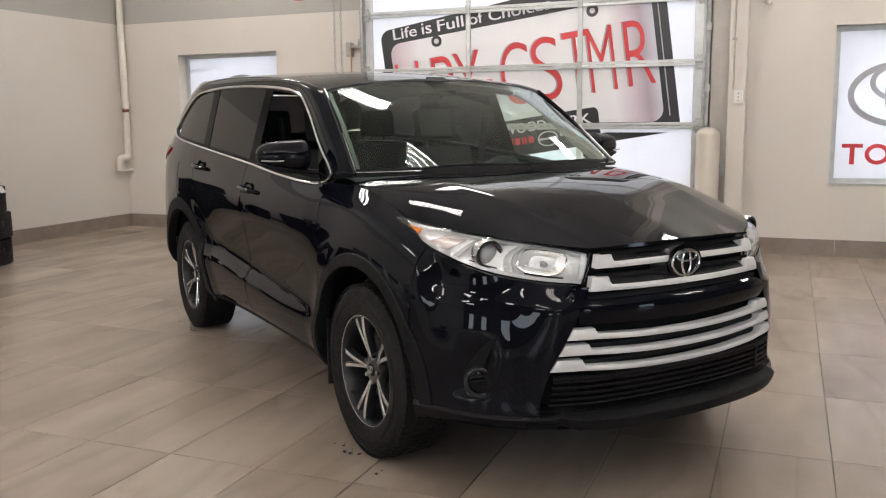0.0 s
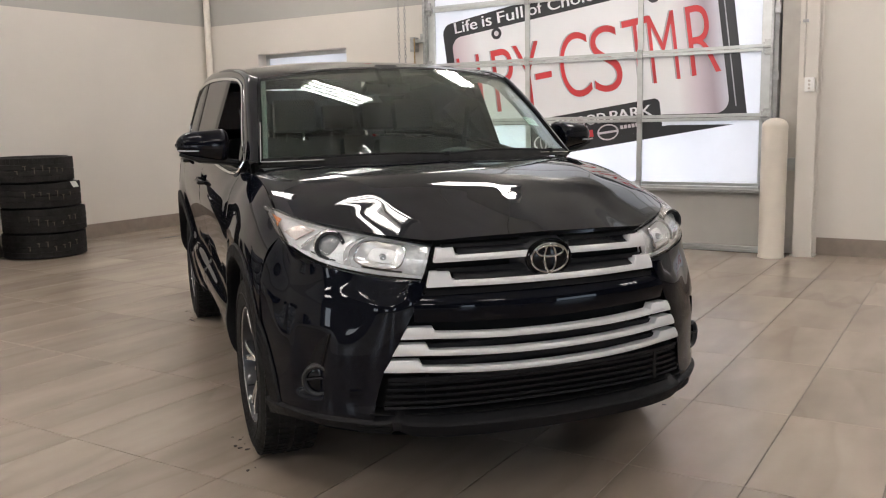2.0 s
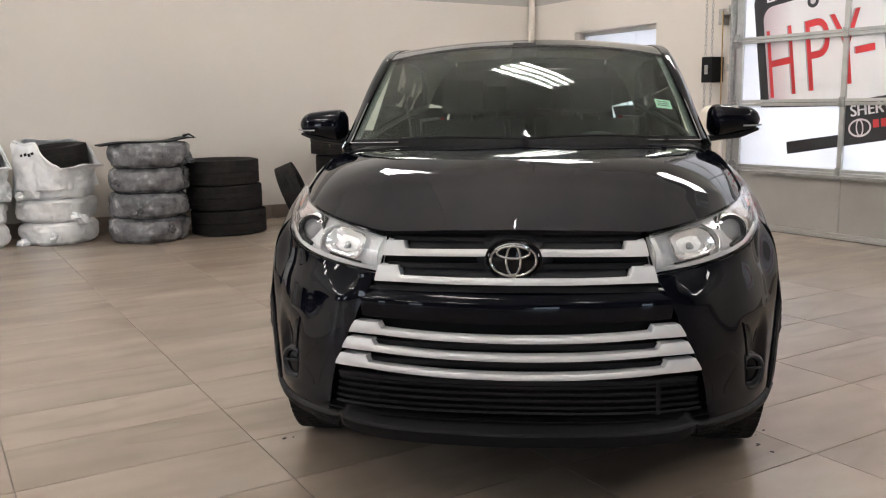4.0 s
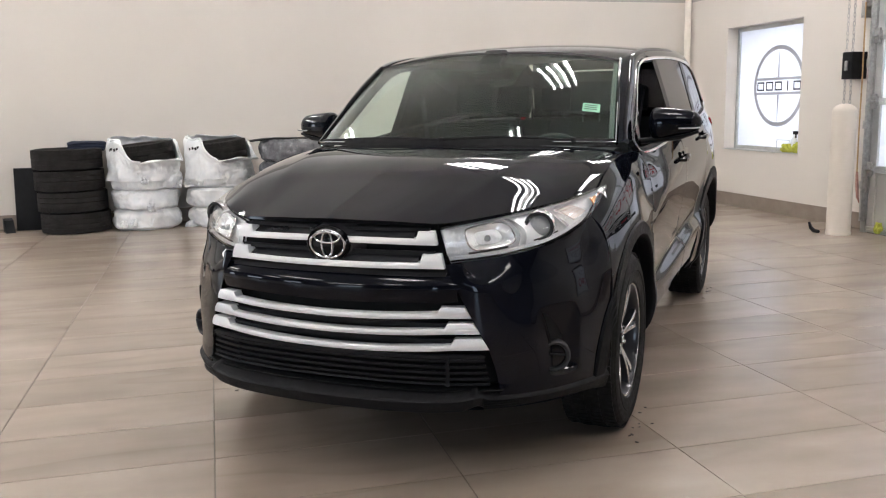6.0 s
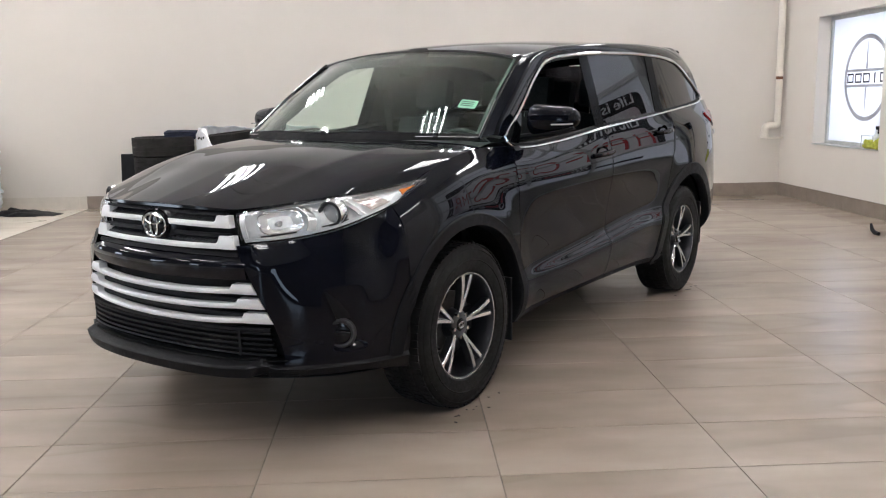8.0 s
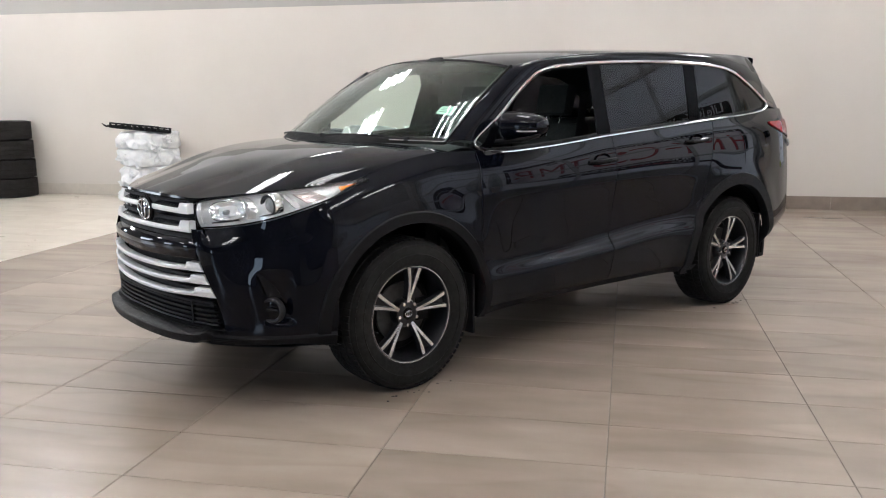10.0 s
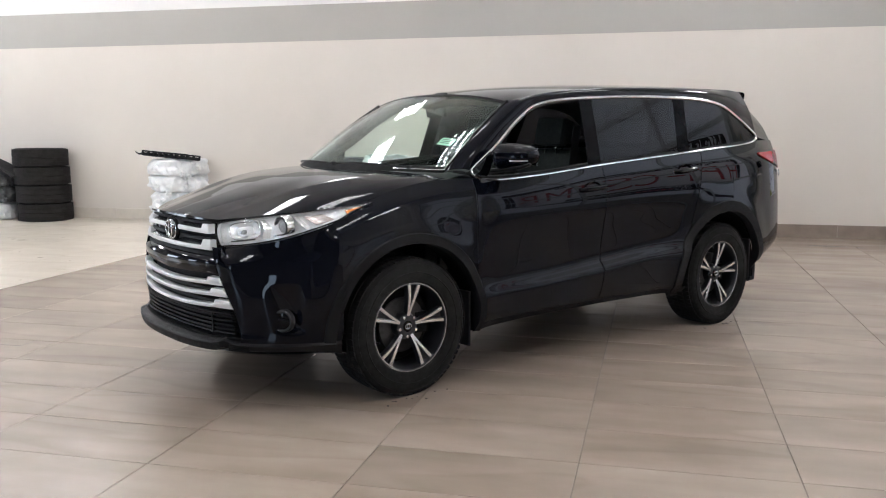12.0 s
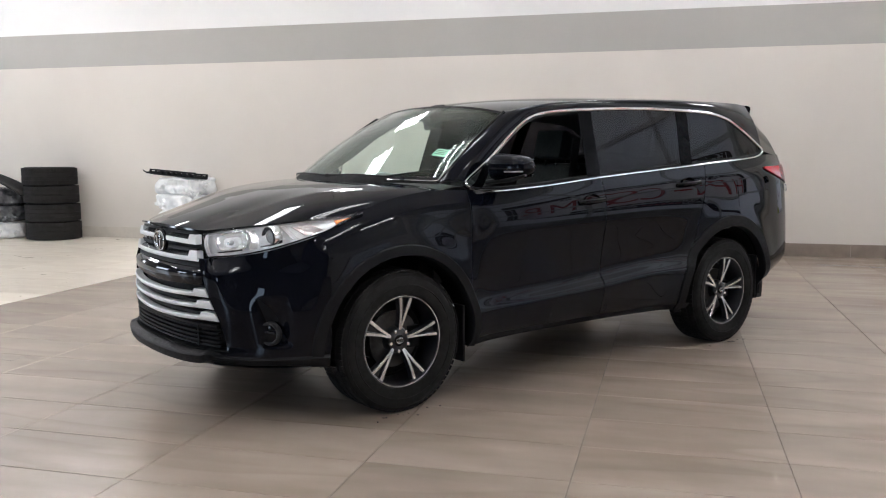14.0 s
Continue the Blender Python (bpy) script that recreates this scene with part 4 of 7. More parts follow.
# body side: stations along x, each with half width and height at eight levels from rocker to belt
SIDE = {
    0.46: [(0.863, 0.27), (0.903, 0.33), (0.920, 0.46), (0.918, 0.60), (0.916, 0.74), (0.908, 0.84), (0.885, 0.91), (0.842, 0.956)],
    0.25: [(0.873, 0.26), (0.913, 0.33), (0.930, 0.46), (0.930, 0.60), (0.928, 0.76), (0.920, 0.88), (0.895, 0.985), (0.824, 1.049)],
    0.0: [(0.88, 0.25), (0.92, 0.33), (0.936, 0.46), (0.938, 0.60), (0.936, 0.78), (0.926, 0.92), (0.896, 1.038), (0.819, 1.121)],
    -0.25: [(0.87, 0.25), (0.91, 0.33), (0.930, 0.46), (0.932, 0.60), (0.932, 0.78), (0.924, 0.93), (0.894, 1.055), (0.820, 1.149)],
    -0.45: [(0.865, 0.28), (0.91, 0.35), (0.929, 0.465), (0.918, 0.585), (0.927, 0.785), (0.928, 0.93), (0.904, 1.052), (0.840, 1.150)],
    -0.6: [(0.862, 0.29), (0.91, 0.36), (0.932, 0.48), (0.910, 0.57), (0.925, 0.79), (0.936, 0.94), (0.916, 1.05), (0.862, 1.138)],
    -0.9: [(0.86, 0.30), (0.91, 0.36), (0.940, 0.495), (0.902, 0.575), (0.925, 0.80), (0.944, 0.95), (0.924, 1.06), (0.882, 1.152)],
    -1.45: [(0.86, 0.305), (0.91, 0.365), (0.948, 0.530), (0.900, 0.615), (0.926, 0.82), (0.950, 0.97), (0.932, 1.09), (0.893, 1.200)],
    -2.0: [(0.86, 0.30), (0.91, 0.36), (0.955, 0.570), (0.908, 0.660), (0.933, 0.84), (0.957, 0.99), (0.940, 1.12), (0.896, 1.240)],
    -2.4: [(0.87, 0.285), (0.92, 0.35), (0.950, 0.56), (0.926, 0.67), (0.945, 0.85), (0.960, 1.00), (0.941, 1.14), (0.893, 1.269)],
    -2.8: [(0.87, 0.27), (0.92, 0.34), (0.945, 0.50), (0.948, 0.66), (0.956, 0.86), (0.958, 1.02), (0.934, 1.17), (0.880, 1.296)],
    -3.15: [(0.86, 0.34), (0.910, 0.40), (0.938, 0.51), (0.942, 0.66), (0.946, 0.86), (0.938, 1.03), (0.912, 1.19), (0.853, 1.322)],
    -3.4: [(0.84, 0.42), (0.892, 0.47), (0.918, 0.55), (0.920, 0.66), (0.918, 0.85), (0.908, 1.04), (0.882, 1.20), (0.815, 1.345)],
    -3.63: [(0.79, 0.47), (0.836, 0.52), (0.860, 0.58), (0.862, 0.66), (0.858, 0.84), (0.845, 1.03), (0.820, 1.20), (0.762, 1.345)],
    -3.79: [(0.700, 0.50), (0.745, 0.54), (0.778, 0.59), (0.780, 0.66), (0.770, 0.84), (0.750, 1.03), (0.725, 1.19), (0.678, 1.335)],
}
SIDE_X = sorted(SIDE)
SIDE_ROWS = [[(x, SIDE[x][k][0], SIDE[x][k][1]) for x in SIDE_X] for k in range(8)]


def flare(x, z):
    """Swell of the body side round the wheel openings."""
    out = 0.0
    for ax, lo, hi, rise in ((0.028, 0.50, 0.64, 0.013), (-2.79, 0.54, 0.70, 0.012)):
        k = max(0.0, min(1.0, (hi - math.hypot(x - ax, (z - 0.365) * 0.97)) / (hi - lo)))
        out = max(out, rise * k * k * (3 - 2 * k))
    return out * max(0.0, min(1.0, (1.12 - z) / 0.16))


def side_point(x, v, s=1, out=0.0):
    """A point of the body side at x; v from 0 at the rocker to 1 at the belt."""
    rows = [(k / 7, *curve(SIDE_ROWS[k], x)) for k in range(8)]
    y, z = curve(rows, v)
    return Vector((x, s * (y + out + flare(x, z)), z))


def side_v(x, z):
    """The level of the body side that lies at height z."""
    lo, hi = 0.0, 1.0
    for _ in range(18):
        mid = (lo + hi) / 2
        if side_point(x, mid).z < z:
            lo = mid
        else:
            hi = mid
    return (lo + hi) / 2


AXLE_F = 0.028
ARCH = ((AXLE_F, 0.478), (AXLE_R, 0.490))


def side_panel(x_front, x_rear, s, v0=0.0, v1=1.0, nx=0, nv=44):
    """One panel of the body side between two seams (functions of v), with the wheel openings cut out."""
    span = abs(x_front(0.5) - x_rear(0.5))
    nx = nx or max(8, int(span / 0.018))
    bm = bmesh.new()
    add_grid(bm, lambda u, v: side_point(x_front(v0 + (v1 - v0) * v) * (1 - u) + x_rear(v0 + (v1 - v0) * v) * u, v0 + (v1 - v0) * v, s), nx, nv, s < 0)
    relax(bm, 5)
    for ax, r in ARCH:
        def dist(v):
            return math.hypot(v.co.x - ax, v.co.z - HUB_Z)
        dead = [f for f in bm.faces if sum(dist(v) < r for v in f.verts) >= 3]
        bmesh.ops.delete(bm, geom=dead, context="FACES")
        for v in bm.verts:
            d = dist(v)
            if d < r:
                k = r / max(d, 1e-4)
                v.co.x, v.co.z = ax + (v.co.x - ax) * k, HUB_Z + (v.co.z - HUB_Z) * k
    bmesh.ops.solidify(bm, geom=bm.faces[:], thickness=PANEL)
    return bm


GAP = 0.0025
seam_fender = lambda v: -0.425 - 0.03 * max(0.0, v - 0.75) * 4
seam_mid = lambda v: -1.475 - 0.01 * v
seam_rear = lambda v: -2.335 - 0.20 * max(0.0, min(1.0, (v - 0.30) / 0.7)) ** 1.2
for s in (1, -1):
    part("fender", side_panel(lambda v: 0.46, lambda v: seam_fender(v) + GAP, s), M["paint"], car)
    fd = part("front_door", side_panel(lambda v: seam_fender(v) - GAP, lambda v: seam_mid(v) + GAP, s, 0.10), M["paint"], car)
    rd = part("rear_door", side_panel(lambda v: seam_mid(v) - GAP, lambda v: seam_rear(v) + GAP, s, 0.10), M["paint"], car)
    part("quarter_panel", side_panel(lambda v: seam_rear(v) - GAP, lambda v: -3.79, s), M["paint"], car)
    part("rocker_sill", sheet(lambda u, v: side_point(-0.43 - 1.95 * u, 0.098 * v, s, 0.004 * (1 - v)), 60, 6, s < 0, PANEL), M["grey_plastic"], car, "dark grey plastic sill")
    # door handles: a cup and a grip
    for door, hx, hz, ln in ((fd, -1.355, 1.058, 0.125), (rd, -2.29, 1.145, 0.125)):
        v0 = side_v(hx, hz)
        yy = abs(side_point(hx, v0).y)
        cup = lathe([(0.0, -0.012), (0.040, -0.008), (0.055, 0.0015)], 28, "y", Matrix.Diagonal((1.35, s, 0.85, 1)))
        part("handle_cup", cup, M["gloss_black"], door, m=pose(hx - 0.01, s * yy, hz))
        bm = tube([(hx - ln, s * (yy - 0.004), hz + 0.012), (hx - ln + 0.02, s * (yy + 0.020), hz + 0.012), (hx - 0.02, s * (yy + 0.030), hz + 0.006),
                   (hx + ln - 0.05, s * (yy + 0.022), hz + 0.002), (hx + ln - 0.02, s * (yy - 0.004), hz)], [0.010, 0.0155, 0.017, 0.0155, 0.010], 10, flat=0.9)
        part("door_handle", bm, M["gloss_black"], door, "gloss black handle")
    part("fuel_flap" if s > 0 else "side_seam", sheet(lambda u, v: side_point(-2.86 - 0.15 * u, side_v(-2.9, 0.98) + 0.17 * v, s, 0.0012), 8, 8, s < 0, 0.002), M["paint"], car)

# belt, window and roof lines
BELT = [(-3.335, 1.372), (-3.29, 1.345), (-3.20, 1.330), (-3.03, 1.316), (-2.8, 1.300), (-2.4, 1.273), (-2.0, 1.245), (-1.45, 1.205), (-0.9, 1.157), (-0.6, 1.142), (-0.52, 1.148), (-0.45, 1.180)]
TOP = [(-3.335, 1.384), (-3.27, 1.428), (-3.12, 1.512), (-2.95, 1.590), (-2.80, 1.622), (-2.55, 1.638), (-2.2, 1.643), (-1.9, 1.638), (-1.55, 1.624), (-1.2, 1.597), (-1.04, 1.565), (-0.88, 1.480), (-0.66, 1.320), (-0.45, 1.186)]


def glass_y(x, z):
    """Half width of the side glass."""
    b = curve(BELT, x)
    base = abs(side_point(x, 1.0).y) - 0.010
    lean = 0.32 + 0.05 * (x + 2.0) / 2.0
    return base - max(0.0, z - b) * lean - 0.02 * max(0.0, z - b) ** 2


def glass_point(x, w, s, out=0.0):
    z = curve(BELT, x) * (1 - w) + curve(TOP, x) * w
    return Vector((x, s * (glass_y(x, z) + out), z))


def slant(x_low, x_high):
    return lambda w: x_low * (1 - w) + x_high * w


def side_glass(front, rear, s, out=0.0, w0=0.0, w1=1.0, n=26, thick=0.004):
    return sheet(lambda u, v: glass_point(front(w0 + (w1 - w0) * v) * (1 - u) + rear(w0 + (w1 - w0) * v) * u, w0 + (w1 - w0) * v, s, out), n, 14, s < 0, thick)


for s in (1, -1):
    part("door_window", side_glass(slant(-1.49, -1.535), slant(-2.285, -2.36), s), M["privacy"], car, "dark privacy glass")
    part("quarter_window", side_glass(slant(-2.405, -2.475), slant(-3.325, -3.325), s), M["privacy"], car, "dark privacy glass")
    part("center_pillar", side_glass(slant(-1.375, -1.425), slant(-1.49, -1.535), s, 0.003, n=6), M["pillar"], car)
    part("rear_pillar", side_glass(slant(-2.285, -2.36), slant(-2.405, -2.475), s, 0.003, n=6), M["pillar"], car)
    part("quarter_light", side_glass(slant(-0.455, -0.60), slant(-0.545, -0.68), s, 0.002, 0.0, 1.0, 6), M["gloss_black"], car, "black triangular mirror sail panel")
    # bright moulding round the windows
    low = [glass_point(-0.455 - 2.875 * k / 90, 0.0, s, 0.010) - Vector((0, 0, 0.004)) for k in range(91)]
    high = [glass_point(-3.33 + 2.875 * k / 100, 1.0, s, 0.006) + Vector((0, 0, 0.004)) for k in range(101)]
    part("window_moulding", tube(low + high, 0.0095, 8, True, 0.75), M["chrome"], car, "bright chrome moulding round the side windows")
    part("window_seal", tube([p + Vector((0, -s * 0.024, 0.008)) for p in low], 0.016, 8), M["black_plastic"], car)

# windscreen, roof rails, roof
WS_BASE = lambda y: Vector((-0.045 - 0.262 * (abs(y) / 0.775) ** 2.7, y, 1.200 - 0.012 * (abs(y) / 0.775) ** 3))
WS_TOP = lambda y: Vector((-0.815 - 0.056 * (abs(y) / 0.678) ** 2, y, 1.650 - 0.060 * (abs(y) / 0.678) ** 2.4))


def screen_point(u, v, out=0.0):
    b, t = WS_BASE((u * 2 - 1) * 0.775), WS_TOP((u * 2 - 1) * 0.678)
    p = b.lerp(t, v)
    k = math.sin(math.pi * v) * (0.012 + 0.023 * (1 - abs(2 * u - 1) ** 3.4)) + out
    return p + Vector((0.5, 0, 0.86)) * k


part("windscreen", sheet(lambda u, v: screen_point(u, v), 40, 24, False, 0.005), M["glass"], car, "clear green-tinted windscreen")
for side, tag in ((0.0, 1), (1.0, -1)):
    part("windscreen_trim", tube([screen_point(side, k / 20, 0.004) for k in range(21)], 0.010, 6), M["gloss_black"], car)
    # chrome line drawn for the bright streak reflected along the black trim
    part("windscreen_glint", tube([screen_point(side + tag * 0.16 * (1 - k / 8), 0.006, 0.008) for k in range(8)] + [screen_point(side, 0.006 + 0.034 * k, 0.010) for k in range(13)], 0.0036, 6), M["chrome"], car, "thin bright line drawn for the glint on the windscreen edge")
bm = sheet(lambda u, v: screen_point(u, -0.015 + 0.055 * v * (1 + 0.25 * abs(2 * u - 1)), 0.0012), 40, 2)
part("screen_frit", bm, M["black_void"], car)
part("screen_frit", sheet(lambda u, v: screen_point(u, 0.965 + 0.035 * v, 0.0012), 40, 2), M["black_void"], car)

ROOF_EDGE = [(-3.42, 0.60, 1.716), (-3.2, 0.640, 1.724), (-2.6, 0.662, 1.722), (-1.9, 0.674, 1.700), (-1.4, 0.682, 1.670), (-1.1, 0.684, 1.636), (-0.87, 0.678, 1.590)]


def roof_point(u, v):
    x = -0.87 - 2.55 * u
    ye, ze = curve(ROOF_EDGE, x)
    y = (2 * v - 1)
    crown = curve([(-3.42, 0.034), (-2.0, 0.044), (-0.87, 0.052)], x)
    xs = x + (0.055 * (1 - y * y) if u < 0.2 else 0) * (1 - u / 0.2)
    return Vector((xs, y * ye, ze + crown * (1 - abs(y) ** 2.2)))


part("roof", skin(roof_point, 60, 36, True, PANEL), M["paint"], car)


def rail_curve_out(t):
    """Lower edge of the roof rail: along the window top from the mirror to the tail."""
    x = -0.445 - 2.89 * t
    z = curve(TOP, x) + 0.010
    return Vector((x, glass_y(x, z) + 0.002, z))


def rail_curve_in(t):
    """Upper edge: along the windscreen side, then along the roof edge."""
    if t < 0.20:
        p = screen_point(1.0, t / 0.20, 0.004)
        return Vector((p.x, screen_point(1.0, t / 0.20).y, p.z))
    k = (t - 0.20) / 0.80
    x = -0.87 - 2.55 * k
    y, z = curve(ROOF_EDGE, x)
    return Vector((x, y, z))


def rail_point(u, v, s):
    a, b = rail_curve_out(u), rail_curve_in(u)
    p = a.lerp(b, v)
    p += Vector((0.15, 0.6, 0.65)) * 0.030 * math.sin(math.pi * v) * (1.0 if u > 0.12 else 0.55 + 3.7 * u)
    p.y *= s
    return p


for s in (1, -1):
    part("roof_rail", skin(lambda u, v: rail_point(u, v, s), 90, 14, s > 0, PANEL, 4), M["paint"], car)
    def inner_trim(u, v, s=s):
        p = rail_point(u, 1.05 - 1.25 * v, s)
        return Vector((p.x, p.y - s * 0.028, p.z - 0.010))
    part("pillar_trim", sheet(lambda u, v: inner_trim(0.24 * u, v), 20, 8, s < 0, 0.003), M["pillar_pale"], car, "grey inner pillar trim")
    part("pillar_trim", sheet(lambda u, v: inner_trim(0.245 + 0.755 * u, v), 50, 6, s < 0, 0.003), M["dash"], car, "dark inner roof side trim")
    # pillar and quarter behind the last window
    tail_top = [(0.0, -3.335, 0.785, 1.378), (1.0, -3.80, 0.655, 1.335)]
    def rear_quarter(u, v, s=s):
        a = Vector(curve(tail_top, u))
        if u == 0.0:
            a = Vector((-3.335, glass_y(-3.335, 1.38), 1.378))
        b = Vector((-3.42 - 0.09 * u, 0.60 - 0.03 * u, 1.712 - 0.09 * u))
        p = a.lerp(b, v) + Vector((-0.5 * u, 0.6, 0.4)) * 0.03 * math.sin(math.pi * v)
        p.y *= s
        return p
    part("tail_pillar", sheet(rear_quarter, 14, 14, s > 0, PANEL), M["paint"], car)

# tail: gate, glass, bumper and spoiler
tail_z = [(0.0, 0.50, -3.86), (0.12, 0.59, -3.93), (0.3, 0.70, -3.93), (0.5, 0.90, -3.89), (0.75, 1.15, -3.87), (1.0, 1.335, -3.80)]
part("tailgate", sheet(lambda u, v: Vector((curve([(a, c) for a, b, c in tail_z], v) + (0.15 - 0.11 * v) * abs(2 * u - 1) ** 3, (2 * u - 1) * (0.770 - 0.100 * v), curve([(a, b) for a, b, c in tail_z], v))), 24, 20, True, PANEL), M["paint"], car)
part("rear_window", sheet(lambda u, v: Vector((-3.795 + 0.29 * v, (2 * u - 1) * (0.65 - 0.06 * v), 1.335 + 0.30 * v)), 16, 10, True, 0.004), M["privacy"], car, "dark privacy glass")


def spoiler_point(u, v):
    """Top that carries the roof on, a blunt rear edge, and the underside."""
    y = 2 * u - 1
    x0, x1 = -3.405, -3.66 + 0.14 * abs(y) ** 2.2
    top = curve(ROOF_EDGE, -3.42)[1] + 0.036 * (1 - abs(y) ** 2.2)
    rows = [(0.0, x0, top + 0.001), (0.45, (x0 + x1) / 2, top + 0.002), (0.62, x1, top - 0.006), (0.66, x1 - 0.006, top - 0.022), (0.80, x1 + 0.035, top - 0.095), (1.0, x0 - 0.02, top - 0.105)]
    x, z = curve(rows, v)
    return Vector((x, y * (0.605 - 0.03 * v), z))


part("spoiler", sheet(spoiler_point, 28, 24, True, 0.004), M["paint"], car)
for s in (1, -1):
    def lamp(u, v, s=s):
        x = -3.28 - 0.48 * u
        z0, z1 = 1.243 - 0.125 * u ** 0.8, 1.256 + 0.012 * u
        z = z0 * (1 - v) + z1 * v
        p = side_point(x, side_v(x, z), s, 0.010)
        return Vector((p.x, p.y, z))
    tl = part("taillight", sheet(lamp, 24, 6, s < 0, 0.012), M["red_lens"], car, "red tail lamp")
    part("reversing_lens", sheet(lambda u, v: side_point(-3.60 - 0.16 * u, side_v(-3.68, 1.118 - 0.058 * v * u ** 0.6), s, 0.010), 8, 4, s < 0, 0.008), M["pale_lens"], tl, "clear lower lens")

# bonnet
HOOD_FRONT = [(0.0, 0.962, 0.980), (0.2, 0.945, 0.974), (0.40, 0.885, 0.964), (0.50, 0.825, 0.974), (0.60, 0.735, 0.990), (0.70, 0.595, 1.008), (0.77, 0.44, 1.023), (0.815, 0.255, 1.043)]
HOOD_REAR = [(0.0, -0.035, 1.195), (0.4, -0.075, 1.190), (0.7, -0.195, 1.172), (0.79, -0.262, 1.156), (0.815, -0.285, 1.149)]


def step(a, b, x):
    k = max(0.0, min(1.0, (x - a) / (b - a)))
    return k * k * (3 - 2 * k)


# the crease on each side of the bonnet's raised centre: x, half width, height
CREASE = [(-0.25, 0.565, 1.204), (-0.044, 0.551, 1.188), (0.133, 0.542, 1.168), (0.301, 0.517, 1.141), (0.467, 0.485, 1.101), (0.602, 0.446, 1.057), (0.713, 0.412, 1.020), (0.853, 0.368, 0.972), (0.97, 0.335, 0.930)]


def hood_form(x, a):
    """The flat centre, and the sides that fall away from the crease."""
    crease, z = curve(CREASE, x)
    d = a - crease
    side = 0.5 * (d + math.sqrt(d * d + 0.00006))
    return z + 0.012 * (1 - min(1.0, a / crease) ** 2) - (0.22 - 0.07 * step(0.15, 0.90, x)) * side


def hood_point(u, v):
    y = (2 * u - 1) * 0.812
    a = abs(y)
    xf, zf = curve(HOOD_FRONT, a)
    xr, zr = curve(HOOD_REAR, a)
    x = xr + (xf - xr) * v
    # the pressed form, drawn to its edges at the lamps and at the windscreen
    z = hood_form(x, a) + (zf - hood_form(xf, a)) * v ** 2 + (zr - hood_form(xr, a)) * (1 - v) ** 3
    return Vector((x, y, z))


part("bonnet", skin(hood_point, 180, 60, False, PANEL, 4), M["paint"], car)
part("cowl_panel", sheet(lambda u, v: (lambda y: Vector((curve(HOOD_REAR, abs(y))[0] * (1 - v) + (WS_BASE(y * 0.94).x - 0.02) * v + 0.012, y, curve(HOOD_REAR, abs(y))[1] - 0.022 + 0.006 * v)))((2 * u - 1) * 0.79), 30, 4), M["black_plastic"], car)

# front: horizontal outlines from the middle to the wheel opening, shifted with height
PLAN = [(0.0, 0.985, 0.0), (0.16, 0.980, 0.17), (0.34, 0.955, 0.38), (0.48, 0.905, 0.545), (0.60, 0.820, 0.680), (0.72, 0.705, 0.795), (0.86, 0.575, 0.870), (1.0, 0.455, 0.918)]
PUSH = [(0.24, -0.055), (0.30, 0.000), (0.36, 0.012), (0.42, -0.004), (0.55, 0.004), (0.64, 0.006), (0.75, 0.002), (0.83, -0.018), (0.90, -0.030), (0.98, -0.045)]
NARROW = [(0.24, 0.955), (0.32, 0.975), (0.42, 0.995), (0.60, 1.0), (0.75, 1.0), (0.85, 0.988), (0.95, 0.968), (1.05, 0.93)]


def recess(t, z):
    """Hollow of the bumper corner round the fog lamp, deepest beside its outer edge."""
    edge = 0.618 + 0.17 * (0.66 - z)
    return -0.026 * step(edge, edge + 0.09, t) * (1 - step(0.755, 0.81, t)) * step(0.408, 0.440, z) * (1 - step(0.560, 0.680, z))


def front_point(t, z, s=1, out=0.0):
    out += recess(t, z) - 0.034 * max(0.0, (z - 0.58) / 0.22) ** 1.3 * step(0.47, 0.62, t) * (1 - step(0.84, 0.99, t))
    x, y = curve(PLAN, t)
    x += curve(PUSH, z) * (1 - t * 0.6)
    x2, y2 = curve(PLAN, min(1.0, t + 0.01))
    x1, y1 = curve(PLAN, max(0.0, t - 0.01))
    n = Vector((y2 - y1, -(x2 - x1))).normalized()
    return Vector((x + n.x * out, s * (y * curve(NARROW, z) + n.y * out), z))


def t_of_y(y, z):
    lo, hi = 0.0, 1.0
    for _ in range(20):
        mid = (lo + hi) / 2
        if front_point(mid, z).y < y:
            lo = mid
        else:
            hi = mid
    return (lo + hi) / 2


GRILLE_Y = [(0.38, 0.615), (0.42, 0.608), (0.53, 0.582), (0.64, 0.532), (0.75, 0.480), (0.83, 0.440), (0.90, 0.412), (0.97, 0.385)]
LAMP_LOW = [(0.44, 0.832), (0.52, 0.842), (0.62, 0.862), (0.72, 0.886), (0.82, 0.914), (0.92, 0.942), (1.0, 0.962)]


LOW = [(0.0, 0.882, 0.432, 0.832), (0.22, 0.812, 0.575, 0.848), (0.45, 0.700, 0.725, 0.882), (0.62, 0.590, 0.795, 0.918), (0.80, 0.430, 0.838, 0.968), (1.0, 0.225, 0.842, 1.040)]
HIGH = [(0.0, 0.884, 0.400, 0.948), (0.22, 0.810, 0.520, 0.972), (0.45, 0.690, 0.635, 0.992), (0.62, 0.585, 0.708, 1.006), (0.80, 0.435, 0.775, 1.022), (1.0, 0.222, 0.832, 1.046)]


